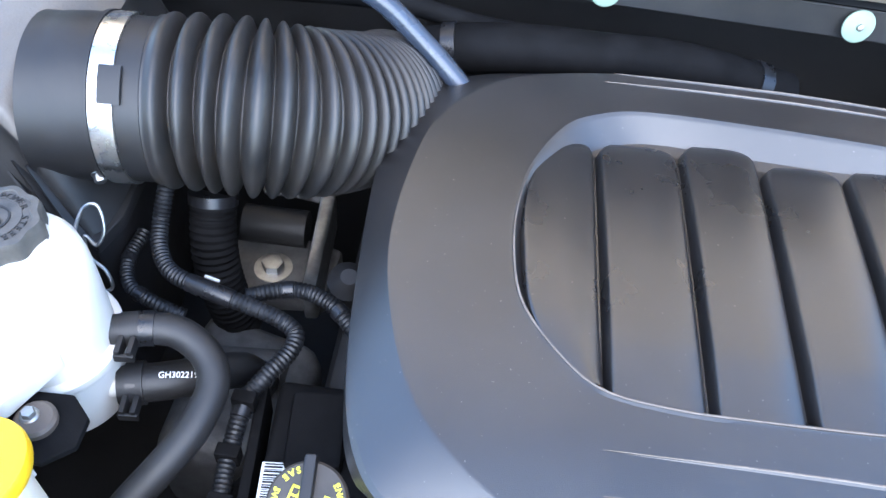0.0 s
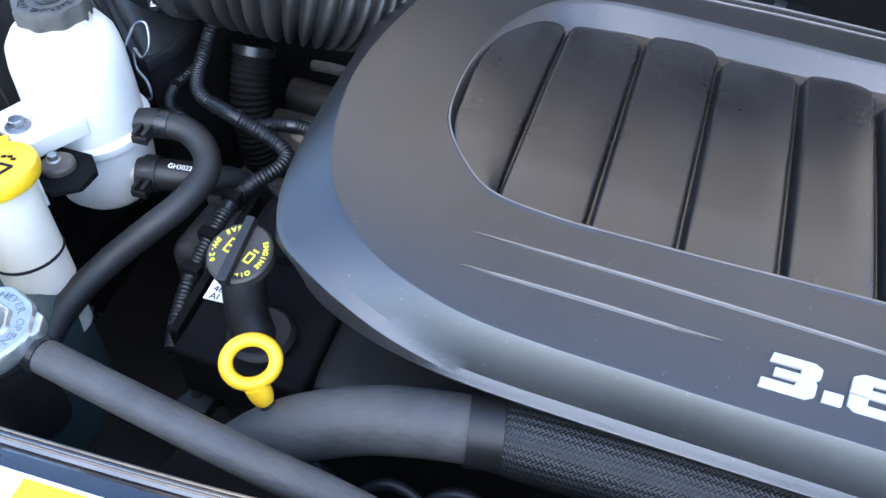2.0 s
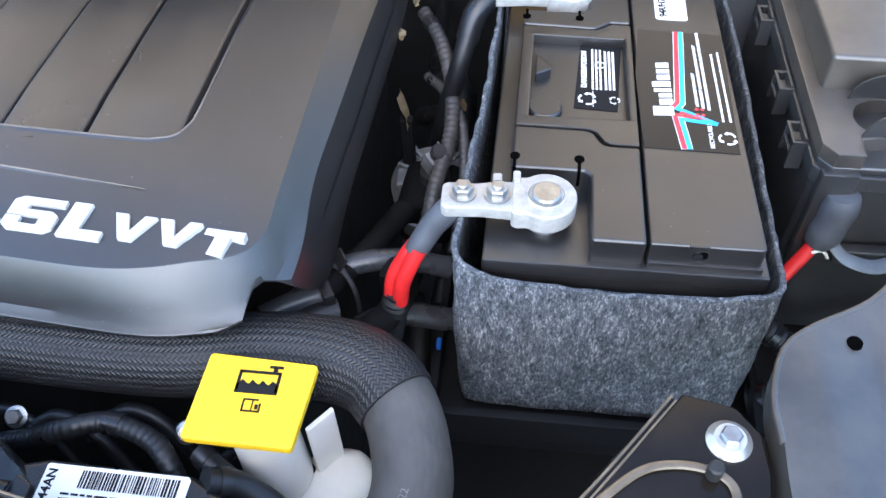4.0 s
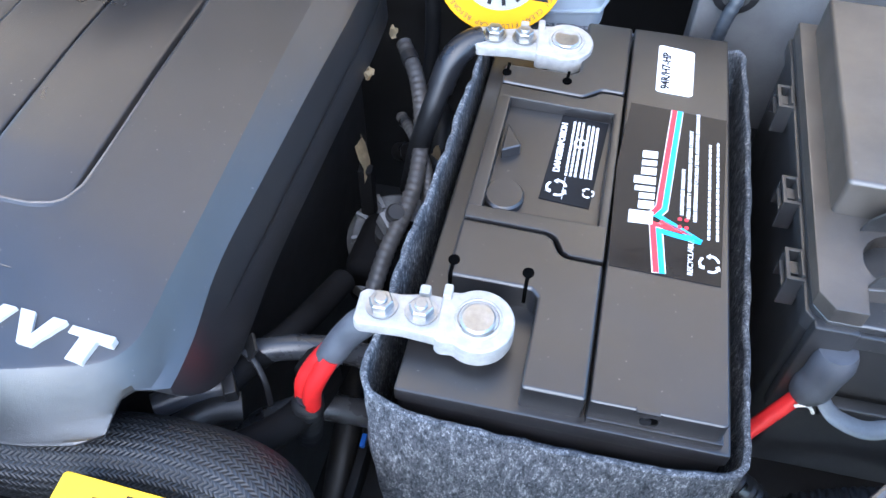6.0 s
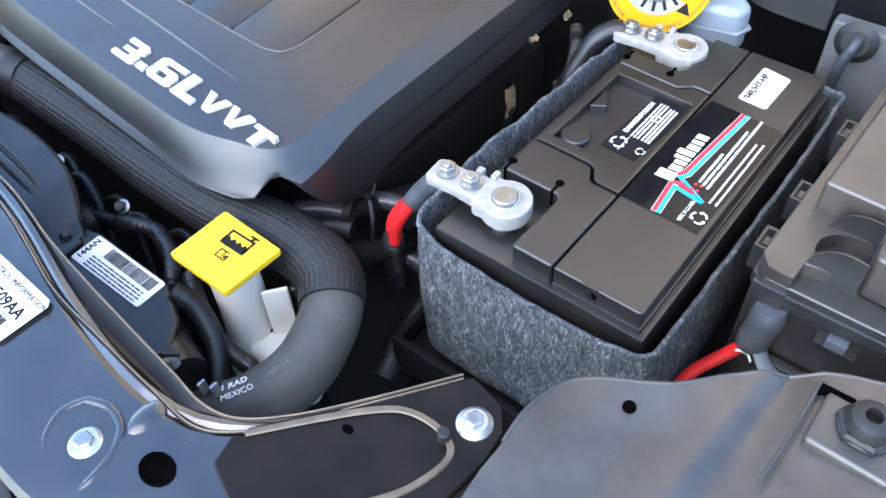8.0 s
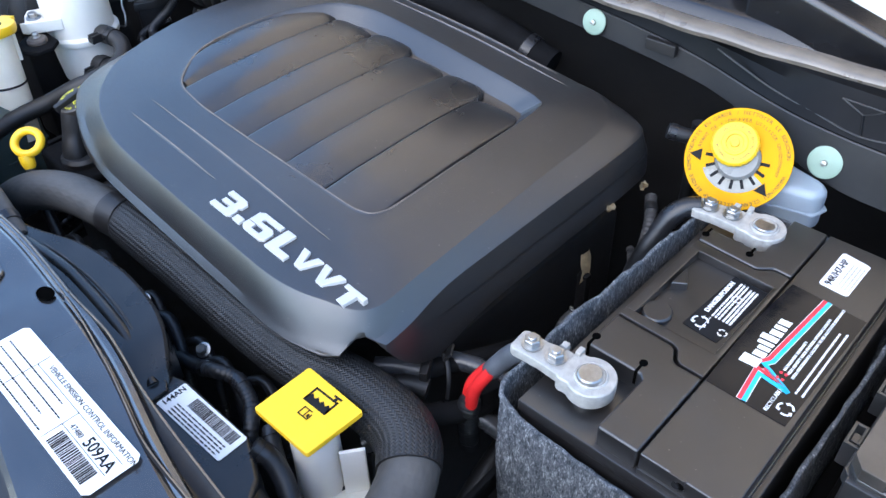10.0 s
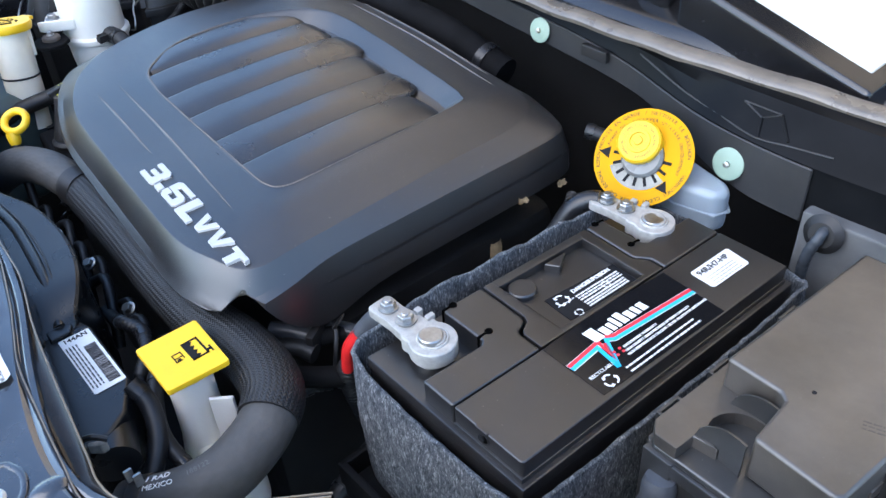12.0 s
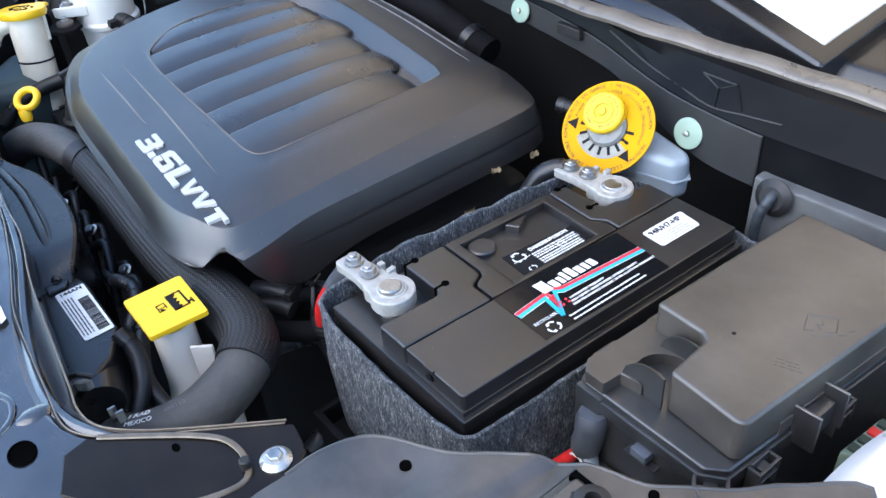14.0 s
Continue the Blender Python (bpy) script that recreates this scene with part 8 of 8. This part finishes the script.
for i, ch in enumerate("ENGINE OIL"):
    w = radians(48 - i * 11.5)
    add(bm, lettering(ch, 0.0052, Matrix.Rotation(w - math.pi / 2, 4, 'Z') @ Matrix.Translation((0, 0.0180, 0.0079)), 0.0002, 0, 0.0002, align='CENTER'))
bm.transform(MO)
part("cap_print", bm, YELINK, oc, "yellow lettering")
sym = bmesh.new()
for a in ((-0.0095, -0.004, -0.0085, 0.004), (-0.0055, -0.004, -0.0045, 0.004), (-0.0095, -0.004, -0.0045, -0.003), (-0.0095, 0.003, -0.0045, 0.004), (-0.0085, -0.0005, -0.0055, 0.0005), (0.0055, -0.004, 0.0105, -0.003), (0.0055, -0.004, 0.0065, 0.002), (0.0095, -0.004, 0.0105, 0.001), (0.0055, 0.001, 0.0105, 0.002), (0.0070, 0.003, 0.0110, 0.004)):
    add(sym, sheet([(a[0], a[1]), (a[2], a[1]), (a[2], a[3]), (a[0], a[3])], 0.008, thick=0.0003))
sym.transform(MO @ Matrix.Translation((0, 0.001, 0)) @ Matrix.Diagonal((1.25, 1.5, 1, 1)))
part("cap_symbol", sym, YELINK, oc, "yellow symbols")
part("neck", tube([(-0.3105, 0.009, 0.915, 0.0165), (-0.307, -0.003, 0.885, 0.0155), (-0.300, -0.012, 0.865, 0.0165), (-0.297, -0.015, 0.845, 0.019)], 0.016, n=28), BLACK, of, "black filler neck")
part("neck_flange", lathe([(0.026, 0.856), (0.026, 0.862), (0.022, 0.866), (0, 0.866)], 36, Matrix.Translation((-0.296, -0.008, 0))), BLACK, of)
dp = thing("dipstick", "yellow ring handle of the oil dipstick on a black tube", "dipstick", (-0.25, -0.075, 0.92))
RA = Vector((0.30, -0.50, 0.80)).normalized()
MD2 = axis((-0.2665, -0.0715, 0.926), RA)
bm = bmesh.new()
ringv = []
for i in range(40):
    a = 2 * math.pi * i / 40
    c0 = Vector((0.0158 * math.cos(a), 0.0140 * math.sin(a), 0))
    o = Vector((math.cos(a), math.sin(a), 0))
    ringv.append([bm.verts.new(MD2 @ (c0 + o * (0.0046 * math.cos(b)) + Vector((0, 0, 0.0050 * math.sin(b))))) for b in (2 * math.pi * k / 12 for k in range(12))])
for i in range(40):
    for k in range(12):
        bm.faces.new((ringv[i][k], ringv[i][(k + 1) % 12], ringv[(i + 1) % 40][(k + 1) % 12], ringv[(i + 1) % 40][k]))
part("ring", bm, YELLOW, dp, "yellow oval ring")
part("stem", tube([(-0.261, -0.081, 0.916, 0.0078), (-0.2575, -0.082, 0.908, 0.0080), (-0.2555, -0.083, 0.902, 0.0062)], 0.006), YELLOW, dp)
part("tube", tube([(-0.2565, -0.083, 0.905, 0.0052), (-0.235, -0.090, 0.872, 0.0052), (-0.205, -0.097, 0.828, 0.0062), (-0.18, -0.095, 0.79, 0.0062)], 0.0045), BLACK, dp, "black dipstick tube")
# metal bits deep on the left
mt = thing("engine_mount", "dull alloy engine mount bracket with a bolt", "engine mount", (-0.39, 0.30, 0.77))
part("bracket", prism([(-0.435, 0.27), (-0.335, 0.27), (-0.325, 0.33), (-0.37, 0.345), (-0.44, 0.335)], 0.76, 0.786, 0.006, 2), ALLOY, mt)
part("bolt", hexbolt(0.0105, 0.010, 1.7, Matrix.Translation((-0.388, 0.302, 0.786))), STEEL, mt, "plated hexagon bolt")
part("arm", prism([(-0.350, 0.235), (-0.338, 0.235), (-0.332, 0.345), (-0.346, 0.345)], 0.80, 0.845, 0.003), STEEL, mt, "bright vertical arm")
part("arm", tube([(-0.40, 0.362, 0.83), (-0.37, 0.355, 0.835), (-0.34, 0.345, 0.838)], 0.006), ALLOY, mt)
part("barrel", tube([(-0.42, 0.345, 0.80), (-0.36, 0.34, 0.80)], 0.018, n=20, raw=True), DEEP, mt)
ge = thing("transmission_case", "dusty grey alloy transmission case low in the bay", "transmission", (-0.40, 0.18, 0.70))
part("case", prism([(-0.46, 0.11), (-0.35, 0.11), (-0.33, 0.22), (-0.44, 0.26)], 0.68, 0.785, 0.02, 3), ALLOY, ge)
part("boss", lathe([(0.012, 0.78), (0.012, 0.800), (0.009, 0.803), (0, 0.803)], 24, Matrix.Translation((-0.385, 0.165, 0))), ALLOY, ge)
part("boss", tube([(-0.44, 0.19, 0.79), (-0.36, 0.185, 0.795)], 0.017, n=22, raw=True), ALLOY, ge)
sensor = thing("sensor", "black engine sensor with a connector", "sensor", (-0.30, 0.20, 0.86))
part("body", lathe([(0.017, 0), (0.017, 0.02), (0.012, 0.024), (0.007, 0.03), (0, 0.03)], 24, axis((-0.312, 0.235, 0.845), (0.1, -0.3, 1))), BLACK, sensor)
part("plug", box(-0.305, -0.282, 0.205, 0.228, 0.84, 0.862, 0.003), BLACK, sensor)
cable("ribbed_duct", [(-0.425, 0.285, 0.90), (-0.425, 0.262, 0.86), (-0.42, 0.25, 0.82), (-0.41, 0.245, 0.77)], 0.019, PIT, "dark ribbed duct under the intake hose", 0.0010, 0.006, ((0.02, 0.10),), "duct")
for i in range(6):
    x, y, z = -0.43 + 0.09 * RND.random(), -0.09 + 0.16 * RND.random(), 0.72 + 0.06 * RND.random()
    cable("small_pipe", [(x, y, z), (x + 0.02, y + 0.03, z + 0.02), (x + 0.05, y + 0.04, z + 0.01), (x + 0.06, y + 0.09, z - 0.02)], 0.003 + 0.004 * RND.random(), PIT, "dark pipe or wire deep in the bay")
for i in range(10):
    x, y, z = -0.2 + 0.045 * i, -0.098 - 0.012 * RND.random(), 0.82 + 0.02 * RND.random()
    cable("front_wire", [(x, y, z), (x + 0.03, y + 0.012, z + 0.02), (x + 0.06, y + 0.004, z + 0.012), (x + 0.085, y - 0.01, z - 0.03)], 0.004 + 0.002 * RND.random(), LOOM, "black wire in front of the engine")
for x, y, z in ((-0.105, -0.105, 0.853), (-0.03, -0.098, 0.85), (0.07, -0.098, 0.848), (0.195, -0.105, 0.862), (-0.14, -0.11, 0.845)):
    solid("front_bolt", hexbolt(0.0055, 0.007, 1.4, axis((x, y, z), (0.1, -0.5, 0.8))), STEEL, "plated bolt in front of the engine", "bolt", "engine bolts")
cable("front_loom", [(0.02, -0.11, 0.82), (0.09, -0.118, 0.858), (0.126, -0.119, 0.880), (0.150, -0.113, 0.882), (0.180, -0.121, 0.882), (0.199, -0.137, 0.878), (0.212, -0.160, 0.85)], 0.0068, LOOM, "black loom along the fan shroud", 0.0003, 0.005, ((0.40, 0.46), (0.62, 0.68)), "wiring loom")
# pipe stub with a square clip under the cover's corner
sb = thing("pipe_stub", "grey pipe ends in a square black clip under the cover", "pipe", (0.245, 0.0, 0.86))
part("pipe", tube([(0.222, -0.016, 0.868), (0.240, -0.002, 0.868), (0.262, 0.010, 0.867)], 0.0085, n=18), mat("grey_pipe", (0.05, 0.053, 0.06), 0.35), sb)
part("pipe", tube([(0.240, -0.024, 0.862), (0.256, -0.008, 0.862), (0.272, 0.000, 0.860)], 0.0095, n=18), RUBBER, sb)
part("clip", box(-0.004, 0.004, -0.013, 0.013, -0.012, 0.012, 0.0015, m=Matrix.Translation((0.262, 0.009, 0.868)) @ Matrix.Rotation(radians(30), 4, 'Z')), BLACK, sb, "square black clip")
# pipes between the cover and the battery
cable("heater_pipe", [(0.215, -0.03, 0.855), (0.245, -0.004, 0.858), (0.266, 0.03, 0.862), (0.285, 0.06, 0.86), (0.30, 0.12, 0.84)], 0.0095, PIT, "black heater pipe beside the cover", bands=())
cable("heater_pipe", [(0.245, -0.05, 0.845), (0.275, -0.025, 0.850), (0.302, 0.000, 0.852), (0.312, 0.03, 0.845), (0.315, 0.10, 0.82)], 0.0105, PIT, "black heater hose beside the cover", bands=())
solid("hose_bracket", prism([(0.296, 0.028), (0.318, 0.020), (0.325, 0.040), (0.303, 0.050)], 0.845, 0.87, 0.003), PIT, "black plastic hose bracket", "bracket")
solid("dark_housing", prism([(0.285, 0.15), (0.34, 0.15), (0.345, 0.21), (0.29, 0.215)], 0.76, 0.815, 0.012, 3), PIT, "dark throttle housing beside the battery", "housing")
solid("throttle_boss", lathe([(0.014, 0.81), (0.013, 0.825), (0, 0.826)], 24, Matrix.Translation((0.318, 0.185, 0))), DEEP, "dark round boss on the housing", "boss")
cable("wing_loom", [(0.30, 0.40, 0.76), (0.325, 0.34, 0.80), (0.33, 0.28, 0.79), (0.32, 0.22, 0.76)], 0.010, LOOM, "black loom beside the battery")
cable("wing_loom", [(0.285, 0.36, 0.955), (0.31, 0.372, 0.950), (0.34, 0.385, 0.948), (0.37, 0.40, 0.945)], 0.008, LOOM, "black taped loom behind the engine cover")
cable("wing_loom", [(0.30, 0.40, 0.95), (0.302, 0.40, 0.90), (0.30, 0.40, 0.82), (0.29, 0.39, 0.76)], 0.007, LOOM, "black loom hanging at the firewall")
cable("rear_hose", [(-0.26, 0.42, 0.955), (-0.19, 0.415, 0.968), (-0.10, 0.415, 0.965), (-0.02, 0.43, 0.950), (0.08, 0.44, 0.92)], 0.022, PIT, "black hose behind the engine cover")
cable("rear_hose", [(-0.45, 0.46, 0.98), (-0.30, 0.45, 0.985), (-0.2, 0.44, 0.97), (-0.1, 0.46, 0.95)], 0.009, PIT, "black hose along the firewall")
